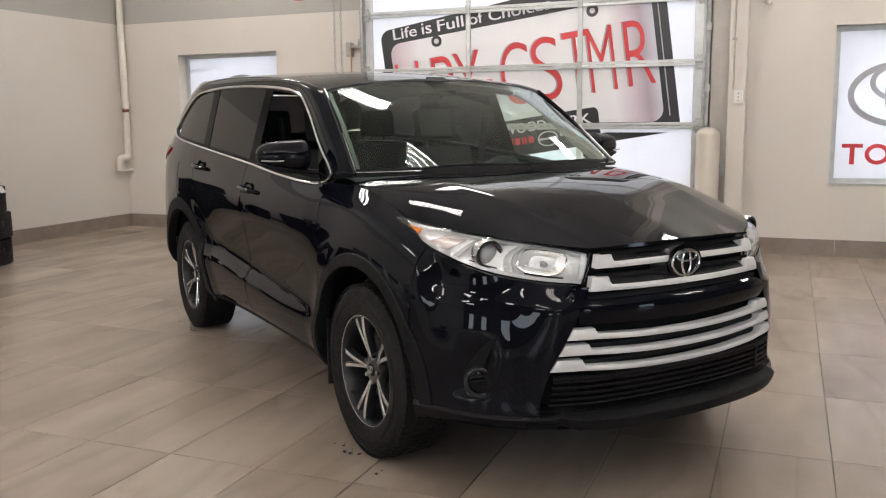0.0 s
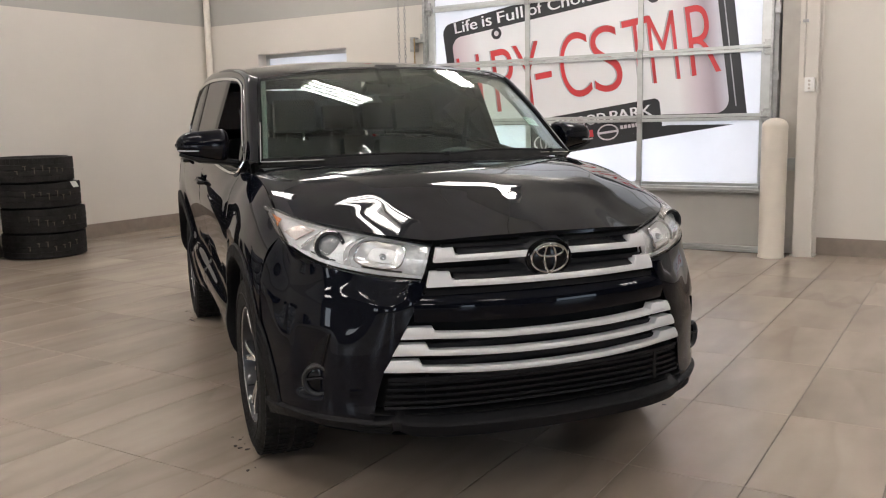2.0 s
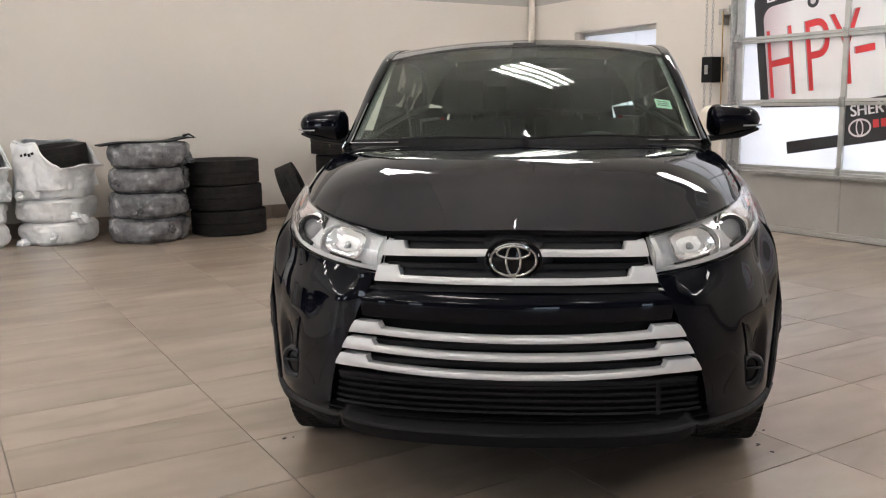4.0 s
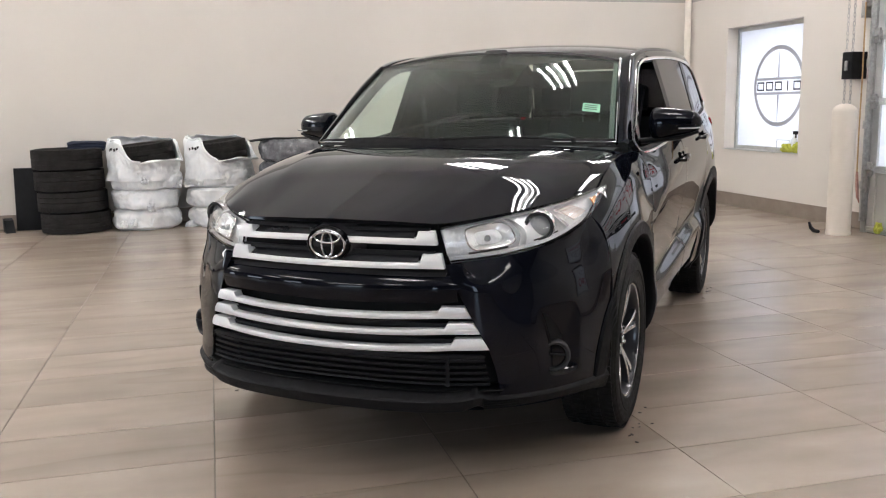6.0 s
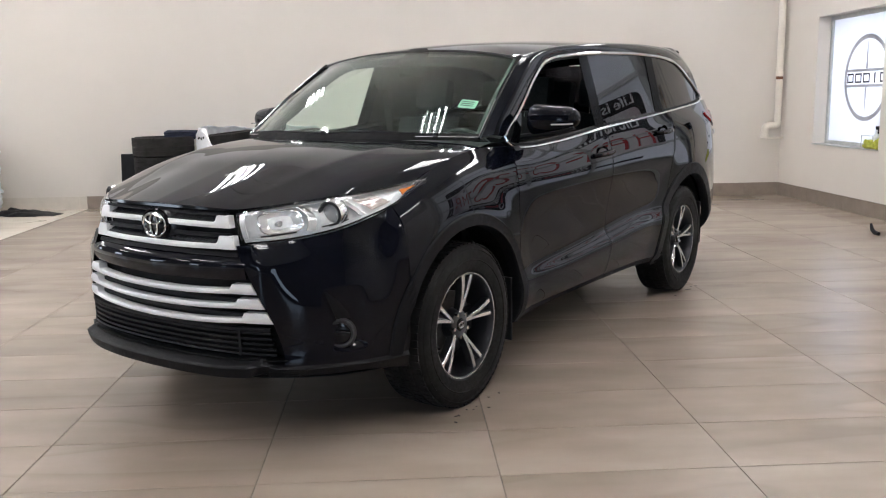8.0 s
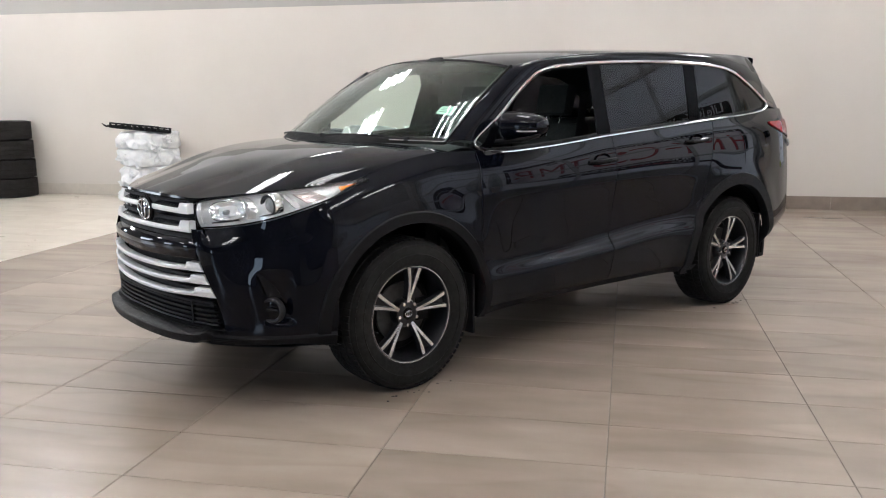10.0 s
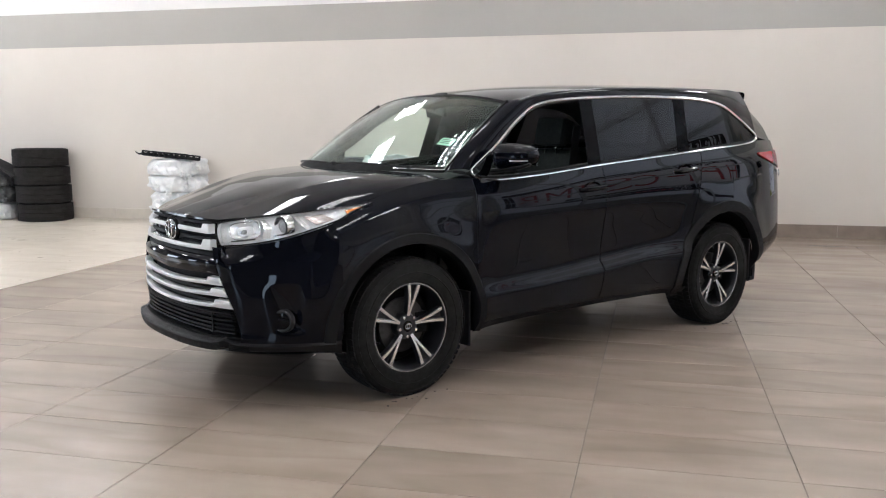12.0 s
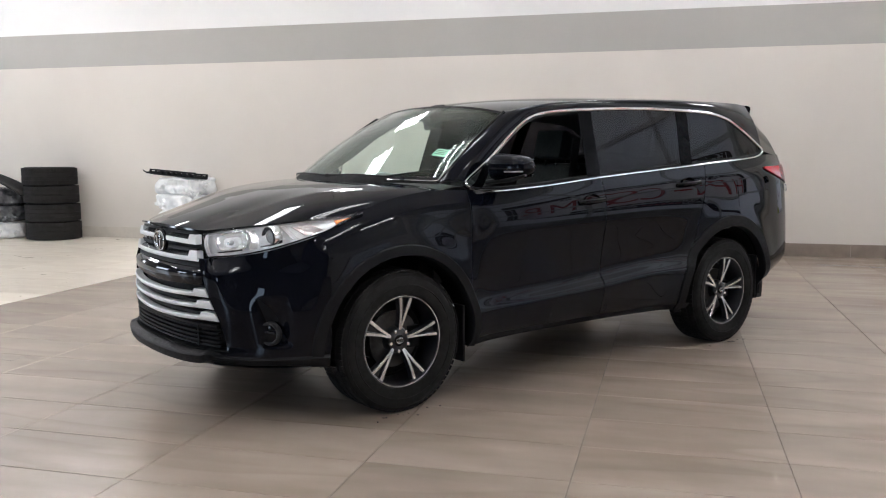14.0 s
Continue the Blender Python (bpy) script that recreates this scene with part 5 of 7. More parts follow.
def corner(u, v, s):
    """Bumper corner between the grille and the wheel opening, up to the lamp."""
    z = 0.36 + 0.44 * v
    for _ in range(3):
        t = t_of_y(curve(GRILLE_Y, z), z) * (1 - u) + 1.0 * u
        z = 0.36 + (curve(LAMP_LOW, max(t, 0.44)) - 0.36) * v
    p = front_point(t, z, s)
    if v > 0.78 and t > 0.44:
        top = front_point(t, curve(LAMP_LOW, t), s)
        w = ((v - 0.78) / 0.22) ** 2 * min(1.0, (t - 0.44) / 0.06)
        lo, hi = 0.0, 1.0
        for _ in range(18):
            mid = (lo + hi) / 2
            if curve(LOW, mid)[0] > top.x:
                lo = mid
            else:
                hi = mid
        low = curve(LOW, lo)
        p += w * (Vector((low[0] + 0.004, s * (low[1] + 0.003), low[2] - 0.006)) - top)
    return p


for s in (1, -1):
    part("front_bumper", skin(lambda u, v: corner(u, v, s), 110, 90, s > 0, PANEL, 3), M["paint"], car)


def strip(z_lo, z_hi, y0, y1, out, thick, s=1, n=24, rows=3, both=False):
    """A bar that follows the front between two half widths; z_lo and z_hi are heights over y."""
    def fn(u, v):
        y = y0 + (y1 - y0) * u
        z = z_lo(abs(y)) * (1 - v) + z_hi(abs(y)) * v
        if abs(y) < 1e-6:
            return front_point(0.0, z, 1, out)
        return front_point(t_of_y(abs(y), z), z, math.copysign(1, y) * s, out)
    return sheet(fn, n, rows, True, thick)


const = lambda c: (lambda y: c)
def grille_back(u, v):
    z = 0.39 + 0.582 * v
    y = (2 * u - 1) * (curve(GRILLE_Y, z) + 0.012 + 0.06 * (1 - step(0.72, 0.80, z)))
    return front_point(t_of_y(abs(y), z), z, 1 if y >= 0 else -1, -0.060)


gr = part("grille", sheet(grille_back, 60, 24, True, 0.004), M["black_void"], car, "black grille backing with satin silver bars")
part("bonnet_lip", strip(const(0.962), lambda y: 0.968 + 0.010 * (1 - (y / 0.4) ** 2), -0.385, 0.385, -0.012, 0.02, n=40), M["gloss_black"], gr)
# painted band across the grille and the darker slats
def bumper_bar(u, v):
    y = 0.485 * (2 * u - 1)
    z = (0.694 + 0.03 * abs(y)) * (1 - v) + (0.772 + 0.014 * abs(y)) * v
    return front_point(t_of_y(abs(y), z), z, 1 if y >= 0 else -1, -0.014 - 0.030 * (2 * v - 1.15) ** 2 * (1 if v > 0.575 else 0.25))


part("bumper_bar", sheet(bumper_bar, 50, 12, True, 0.02), M["paint"], gr, "gloss black bar across the grille")
def grille_floor(u, v):
    y = 0.625 * (2 * u - 1)
    return front_point(t_of_y(abs(y), 0.386), 0.386, 1 if y >= 0 else -1, -0.064 + 0.078 * v)
part("grille_floor", sheet(grille_floor, 50, 3, True, 0.004), M["black_void"], gr)
part("slat", strip(const(0.782), const(0.798), -0.445, 0.445, -0.030, 0.02, n=40), M["black_plastic"], gr)
part("slat", strip(const(0.856), const(0.872), -0.40, 0.40, -0.030, 0.02, n=40), M["black_plastic"], gr)
part("slat", strip(const(0.940), const(0.952), -0.38, 0.38, -0.026, 0.02, n=40), M["black_plastic"], gr)
for z in (0.612, 0.554):
    part("slat", strip(const(z - 0.006), const(z + 0.010), -0.50, 0.50, -0.036, 0.015, n=40), M["black_plastic"], gr)
for k in range(5):
    z = 0.402 + 0.0225 * k
    part("slat", strip(const(z - 0.0045), const(z + 0.0045), -0.585 + 0.004 * k, 0.585 - 0.004 * k, -0.014, 0.02, n=40), M["black_plastic"], gr)
part("slat", strip(const(0.500), const(0.512), -0.57, 0.57, -0.012, 0.02, n=40), M["black_plastic"], gr)
for s in (1, -1):
    part("grille_mullion", strip(const(0.395), const(0.510), 0.440, 0.452, -0.010, 0.02, s, 3, 8), M["black_plastic"], gr)


def silver_bar(z_lo, z_hi, tab_lo, tab_hi, y_in, y_tab, y_end, shear, s, inner=0.0):
    """A silver grille bar: thin in the middle, with a taller blade at its outer end."""
    bm = bmesh.new()
    prof = []
    n = 26
    for k in range(n + 1):
        y = inner + (y_tab - inner) * k / n
        f = (y / y_tab) ** 2
        prof.append((y, y, z_lo + (tab_lo - z_lo) * f, z_hi + (tab_lo + (z_hi - z_lo) - z_hi) * f))
    step = 0.016
    for k in range(1, 9):
        y = y_tab + (y_end - y_tab) * k / 8
        top = tab_hi if y > y_tab + step * 0.4 else prof[-1][3]
        prof.append((y + shear * (k / 8), y - shear * 0.0, tab_lo, top))
    levels = 4
    front, back = [], []
    for ylow, yhigh, zl, zh in prof:
        cf, cb = [], []
        for j in range(levels + 1):
            f = j / levels
            y = ylow * (1 - f) + yhigh * f
            z = zl * (1 - f) + zh * f
            t = t_of_y(y, z) if y > 1e-5 else 0.0
            bulge = 0.004 * math.sin(math.pi * f)
            cf.append(bm.verts.new(front_point(t, z, s, 0.006 + bulge)))
            cb.append(bm.verts.new(front_point(t, z, s, -0.030)))
        front.append(cf)
        back.append(cb)
    for k in range(len(prof) - 1):
        for j in range(levels):
            bm.faces.new((front[k][j], front[k + 1][j], front[k + 1][j + 1], front[k][j + 1]))
        bm.faces.new((front[k][0], back[k][0], back[k + 1][0], front[k + 1][0]))
        bm.faces.new((front[k][-1], front[k + 1][-1], back[k + 1][-1], back[k][-1]))
    for e, o in ((0, 1), (-1, 0)):
        for j in range(levels):
            bm.faces.new((front[e][j], front[e][j + 1], back[e][j + 1], back[e][j]))
    bmesh.ops.recalc_face_normals(bm, faces=bm.faces)
    return bm


for s in (1, -1):
    part("silver_bar", silver_bar(0.899, 0.921, 0.897, 0.944, 0, 0.335, 0.398, 0.012, s, 0.075), M["satin"], gr, "satin silver upper bar")
    part("silver_bar", silver_bar(0.812, 0.833, 0.816, 0.866, 0, 0.352, 0.425, 0.014, s), M["satin"], gr, "satin silver upper bar")
    part("silver_bar", silver_bar(0.632, 0.652, 0.645, 0.684, 0, 0.418, 0.508, 0.022, s), M["satin"], gr, "satin silver lower bar")
    part("silver_bar", silver_bar(0.574, 0.594, 0.588, 0.627, 0, 0.440, 0.535, 0.022, s), M["satin"], gr, "satin silver lower bar")
    part("silver_bar", silver_bar(0.513, 0.533, 0.530, 0.571, 0, 0.462, 0.562, 0.022, s), M["satin"], gr, "satin silver lower bar")

# dark sloping shelves behind the two upper bars, and the pedestal of the badge
for z_lo, z_mid, y_end in ((0.921, 0.919, 0.335), (0.833, 0.837, 0.352)):
    for s in (1, -1):
        def shelf(u, v, s=s, z_lo=z_lo, z_mid=z_mid, y_end=y_end):
            y = y_end * (0.02 + 0.96 * u)
            z = z_lo + (z_mid - z_lo) * u * u + 0.026 * v
            return front_point(t_of_y(y, z), z, s, 0.002 - 0.045 * v)
        part("grille_shelf", sheet(shelf, 20, 4, s > 0, 0.003), M["shelf"], gr, "dark grey glossy grille shelf")
part("badge_pedestal", lathe([(0.0, 0.010), (0.085, 0.006), (0.105, -0.012), (0.120, -0.040)], 44, "x", Matrix.Diagonal((1, 1.05, 0.78, 1)) , ), M["shelf"], gr, "dark grey badge pedestal", m=pose(0.946, 0, 0.889))

# badge: plain oval rings on a dark boss
bg = part("badge", lathe([(0.0, 0.012), (0.060, 0.010), (0.080, 0.0), (0.082, -0.02)], 40, "x", Matrix.Diagonal((1, 1.06, 0.80, 1))), M["gloss_black"], car, "dark oval badge with chrome rings", m=pose(0.958, 0, 0.890))
def oval(ry, rz, cz, r, lift):
    return tube([(lift, ry * math.cos(a), cz + rz * math.sin(a)) for a in [2 * math.pi * k / 44 for k in range(44)]], r, 8, True)
part("ring", oval(0.084, 0.064, 0, 0.0040, 0.004), M["gloss_black"], bg)
part("ring", oval(0.070, 0.050, 0, 0.0048, 0.010), M["chrome"], bg)
part("ring", oval(0.022, 0.046, 0, 0.0045, 0.013), M["chrome"], bg)
part("ring", oval(0.050, 0.019, 0.024, 0.0045, 0.013), M["chrome"], bg)

# lower lip and valance
LIP = [(0.0, 0.310, 0.384), (0.30, 0.312, 0.386), (0.44, 0.320, 0.392), (0.485, 0.338, 0.398), (0.52, 0.318, 0.384), (0.60, 0.322, 0.376), (0.75, 0.325, 0.378), (0.9, 0.315, 0.385), (1.0, 0.300, 0.40)]


def lip_point(u, v):
    t = abs(2 * u - 1)
    lo, hi = curve(LIP, t)
    s = 1 if u >= 0.5 else -1
    mid = lo + (hi - lo) * 0.56
    jut = 0.030 * (1 - step(0.475, 0.505, t))
    rows = [(0.0, -0.030, lo - 0.004), (0.12, 0.002, lo), (0.16, 0.010, lo + 0.004), (0.52, 0.014, mid - 0.003), (0.58, 0.010, mid + 0.002), (1.0, -0.034, hi)]
    k = 0
    while v > rows[k + 1][0] + 1e-9:
        k += 1
    a, b = rows[k], rows[k + 1]
    f = (v - a[0]) / (b[0] - a[0])
    return front_point(t, a[2] + (b[2] - a[2]) * f, s, a[1] + (b[1] - a[1]) * f + jut * (1 - 0.55 * max(0.0, v - 0.58) / 0.42))


part("bumper_lip", sheet(lip_point, 160, 25, True, 0.004), M["grey_plastic"], car, "dark grey plastic lower lip")
part("undertray", sheet(lambda u, v: (lambda t, s: front_point(t, 0.302, s, -0.02) * (1 - v) + Vector((0.30, s * 0.80 * t, 0.24)) * v)(abs(2 * u - 1), 1 if u >= 0.5 else -1), 40, 4), M["black_plastic"], car)
for s in (1, -1):
    vent = part("lip_vent", sheet(lambda u, v: front_point(0.505 + 0.085 * u, 0.322 + 0.022 * v, s, 0.021), 10, 3, s > 0, 0.004), M["black_void"], car)
    for k in range(2):
        part("vent_blade", sheet(lambda u, v: front_point(0.507 + 0.081 * u, 0.327 + 0.008 * k + 0.002 * v, s, 0.0245), 8, 1, s > 0, 0.003), M["grey_plastic"], vent)
    # fog lamp: a round bezel with a bar across it, under a narrow upright inlay
    c = front_point(0.700, 0.480, s, 0.013)
    aim = look(c, c + Vector((0.80, s * 0.50, 0.0)))
    fg = part("fog_lamp", lathe([(0.0, 0.006), (0.030, 0.004), (0.043, 0.008)], 28, "z", aim), M["gloss_black"], car, "round black fog lamp blank in a dark ring")
    part("fog_lamp_ring", lathe([(0.041, 0.004), (0.044, -0.005), (0.051, -0.008), (0.058, -0.002), (0.061, 0.02)], 32, "z", aim), M["bezel"], fg, "black round fog lamp bezel")
    part("fog_lamp_bar", tube([c + Vector((0.014, -s * 0.034, 0.006)), c + Vector((0.010, 0.0, 0.010)), c + Vector((-0.010, s * 0.036, 0.006))], 0.0045, 6), M["black_plastic"], fg)
    part("fog_lamp_inlay", sheet(lambda u, v: front_point(0.690 - 0.030 * v + (0.052 - 0.046 * v ** 1.6) * u, 0.536 + 0.112 * v, s, 0.004), 8, 14, s > 0, 0.003), M["grey_plastic"], fg, "narrow dark grey upright inlay")
    part("inlay_edge", tube([front_point(0.687 - 0.031 * k / 10, 0.530 + 0.122 * k / 10, s, 0.006) for k in range(11)], 0.0028, 6), M["gloss_black"], fg)


# headlights


def lamp_point(u, v, s, out=0.0):
    a, b = Vector(curve(LOW, u)), Vector(curve(HIGH, u))
    p = a.lerp(b, v)
    k = 0.026 * math.sin(math.pi * v) * (1 - 0.55 * u) + out
    p += Vector((0.80 - 0.55 * u, 0.35 + 0.45 * u, 0.35)).normalized() * k
    p.y *= s
    return p


def lamp_bowl(u, v, s, u0, v0, du, dv, deep, power=2.6):
    """A cup sunk into the lamp: u round, v from the middle to the rim."""
    a = 2 * math.pi * u
    c, d = math.cos(a), math.sin(a)
    r = v * (abs(c) ** power + abs(d) ** power) ** (-1 / power)
    return lamp_point(u0 + du * r * c, v0 + dv * r * d, s, -0.012 - deep * (1 - v * v))


for s in (1, -1):
    hl = part("headlight", sheet(lambda u, v: lamp_point(u, v, s, -0.034), 40, 14, s > 0, 0.004), M["reflector"], car, "clear headlight with chrome reflectors and an amber corner")
    part("lens", sheet(lambda u, v: lamp_point(u, v, s, 0.003), 60, 18, s > 0, 0.004), M["lens"], hl, "clear lens")
    part("turn_signal", sheet(lambda u, v: lamp_point(0.860 + 0.11 * u, 0.08 + (0.50 - 0.22 * u) * v, s, -0.014), 14, 6, s > 0, 0.006), M["amber_lens"], hl, "amber turn signal")
    part("signal_reflector", sheet(lambda u, v: lamp_point(0.69 + 0.10 * u - 0.05 * v, 0.22 + 0.56 * v, s, -0.020 - 0.010 * math.sin(math.pi * u)), 10, 8, s > 0, 0.003), M["blush"], hl, "pinkish fluted reflector")
    for k in range(5):
        part("reflector_fin", sheet(lambda u, v: lamp_point(0.685 + 0.10 * u - 0.01 * k, 0.24 + 0.115 * k + 0.018 * v, s, -0.010), 4, 1, s > 0, 0.002), M["lampchrome"], hl)
    # high beam: a rounded square cup with a bulb
    part("high_beam", sheet(lambda u, v: lamp_bowl(u, v, s, 0.235, 0.54, 0.115, 0.34, 0.030, 3.6), 48, 10, s < 0, 0.002), M["lampchrome"], hl, "chrome high beam cup")
    part("high_beam_rim", tube([lamp_bowl(k / 48, 1.0, s, 0.235, 0.54, 0.115, 0.34, 0.0, 3.6) for k in range(48)], 0.0035, 6, True), M["chrome"], hl)
    for k in range(4):
        part("cup_flute", tube([lamp_bowl(0.57 + 0.36 * j / 10, 0.55 + 0.11 * k, s, 0.235, 0.54, 0.115, 0.34, 0.028, 3.6) for j in range(11)], 0.0022, 5), M["chrome"], hl)
    c = lamp_point(0.235, 0.52, s, -0.036)
    part("bulb", lathe([(0.0, -0.030), (0.008, -0.028), (0.012, -0.012), (0.012, 0.01)], 14, "z", look(c, c + Vector((1, s * 0.2, 0)))), M["smoke_lens"], hl)
    part("cup_wall", sheet(lambda u, v: lamp_point(0.345 + 0.040 * u + 0.03 * math.sin(math.pi * v), 0.16 + 0.74 * v, s, -0.008 - 0.020 * u), 4, 12, s > 0, 0.003), M["lampchrome"], hl)
    # projector: dark collar, chrome rings and a bulging glass
    c = lamp_point(0.505, 0.50, s, -0.030)
    m = look(c, c + Vector((1, s * 0.18, -0.02)))
    r = 0.046
    pr = part("projector", lathe([(r * 0.84, -0.010), (r * 0.90, -0.024), (r * 1.04, -0.026), (r * 1.10, -0.018), (r * 1.14, 0.02)], 36, "z", m), M["bezel"], hl, "dark ringed projector lamp")
    part("projector_ring", lathe([(r * 1.10, -0.020), (r * 1.16, -0.024), (r * 1.24, -0.014), (r * 1.26, 0.02)], 36, "z", m), M["chrome"], hl)
    part("projector_lens", lathe([(0.0, -0.024), (r * 0.30, -0.0225), (r * 0.60, -0.017), (r * 0.84, -0.007), (r * 0.86, 0.0)], 30, "z", m), M["smoke_lens"], hl)
    # bright light bars along the inner and lower edges, with two dark slots over them
    part("light_bar", sheet(lambda u, v: lamp_point(0.012 + 0.70 * u, 0.03 + (0.11 - 0.03 * u) * v, s, -0.008), 30, 3, s > 0, 0.004), M["pale_lens"], hl, "white light bar")
    part("light_bar", sheet(lambda u, v: lamp_point(0.012 + 0.028 * u + 0.01 * v, 0.16 + 0.76 * v, s, -0.008), 3, 10, s > 0, 0.004), M["pale_lens"], hl, "white light bar")
    for a, b in ((0.11, 0.19), (0.42, 0.14)):
        part("lamp_slot", sheet(lambda u, v: lamp_point(a + b * u, 0.150 + 0.035 * v, s, -0.010), 8, 2, s > 0, 0.003), M["bezel"], hl)
    part("inner_bezel", sheet(lambda u, v: lamp_point(0.03 + 0.88 * u, 0.93 + 0.05 * v, s, -0.010), 30, 2, s > 0, 0.003), M["lampchrome"], hl)
    part("inner_bezel", sheet(lambda u, v: lamp_point(0.62 + 0.035 * u - 0.05 * v, 0.14 + 0.74 * v, s, -0.010 - 0.018 * u), 4, 10, s > 0, 0.003), M["lampchrome"], hl)
    part("lamp_rim", tube([lamp_point(k / 40, 0.0, s, 0.002) for k in range(41)] + [lamp_point(1 - k / 40, 1.0, s, 0.002) for k in range(41)], 0.0038, 6, True), M["gloss_black"], hl)

# wheel opening trims and liners
for s in (1, -1):
    for (ax, r), inner, top in zip(ARCH, (0.462, 0.474), (0.520, 0.556)):
        def trim(u, v, s=s, ax=ax, inner=inner, top=top):
            a = radians(-16 + 212 * u) if ax < -1 else radians(-10 + 200 * u)
            rows = ((0.0, inner, -0.050), (0.2, inner, 0.001), (0.3, inner + 0.004, 0.009), (0.85, top - 0.006, 0.008), (1.0, top, 0.001))
            k = 0
            while v > rows[k + 1][0] + 1e-9:
                k += 1
            f = (v - rows[k][0]) / (rows[k + 1][0] - rows[k][0])
            rr, out = (rows[k][i] + (rows[k + 1][i] - rows[k][i]) * f for i in (1, 2))
            x, z = ax + rr * math.cos(a), max(HUB_Z + rr * math.sin(a), 0.31 if ax > -1 and a < 1.5 else 0.27)
            if x > 0.46:
                y = abs(front_point(min(1.0, 1.0 - (x - 0.46) * 1.25), z).y) + flare(x, z) * 0.5
            else:
                y = abs(side_point(x, side_v(x, z)).y)
            return Vector((x, s * (y + out), z))
        part("wheel_arch_trim", sheet(trim, 64, 20, s < 0, 0.004), M["grey_plastic"], car, "dark grey plastic wheel arch trim")
        bm = bmesh.new()
        add_grid(bm, lambda u, v: Vector((ax + r * math.cos(radians(-20 + 220 * u)), s * (0.882 - 0.35 * v), max(0.30, HUB_Z + r * math.sin(radians(-20 + 220 * u))))), 40, 4)
        add_grid(bm, lambda u, v: Vector((ax + r * v * math.cos(radians(-20 + 220 * u)), s * 0.545, max(0.24, HUB_Z + r * v * math.sin(radians(-20 + 220 * u))))), 40, 4)
        part("wheel_well", bm, M["black_void"], car)
        fx = ax - (0.415 if ax > -1 else 0.398)
        part("mud_flap", box(fx - 0.008, fx + 0.008, s * 0.850 - 0.055, s * 0.850 + 0.055, 0.205 if ax > -1 else 0.285, 0.52 if ax > -1 else 0.60, 0.006), M["black_plastic"], car, "black mud flap")

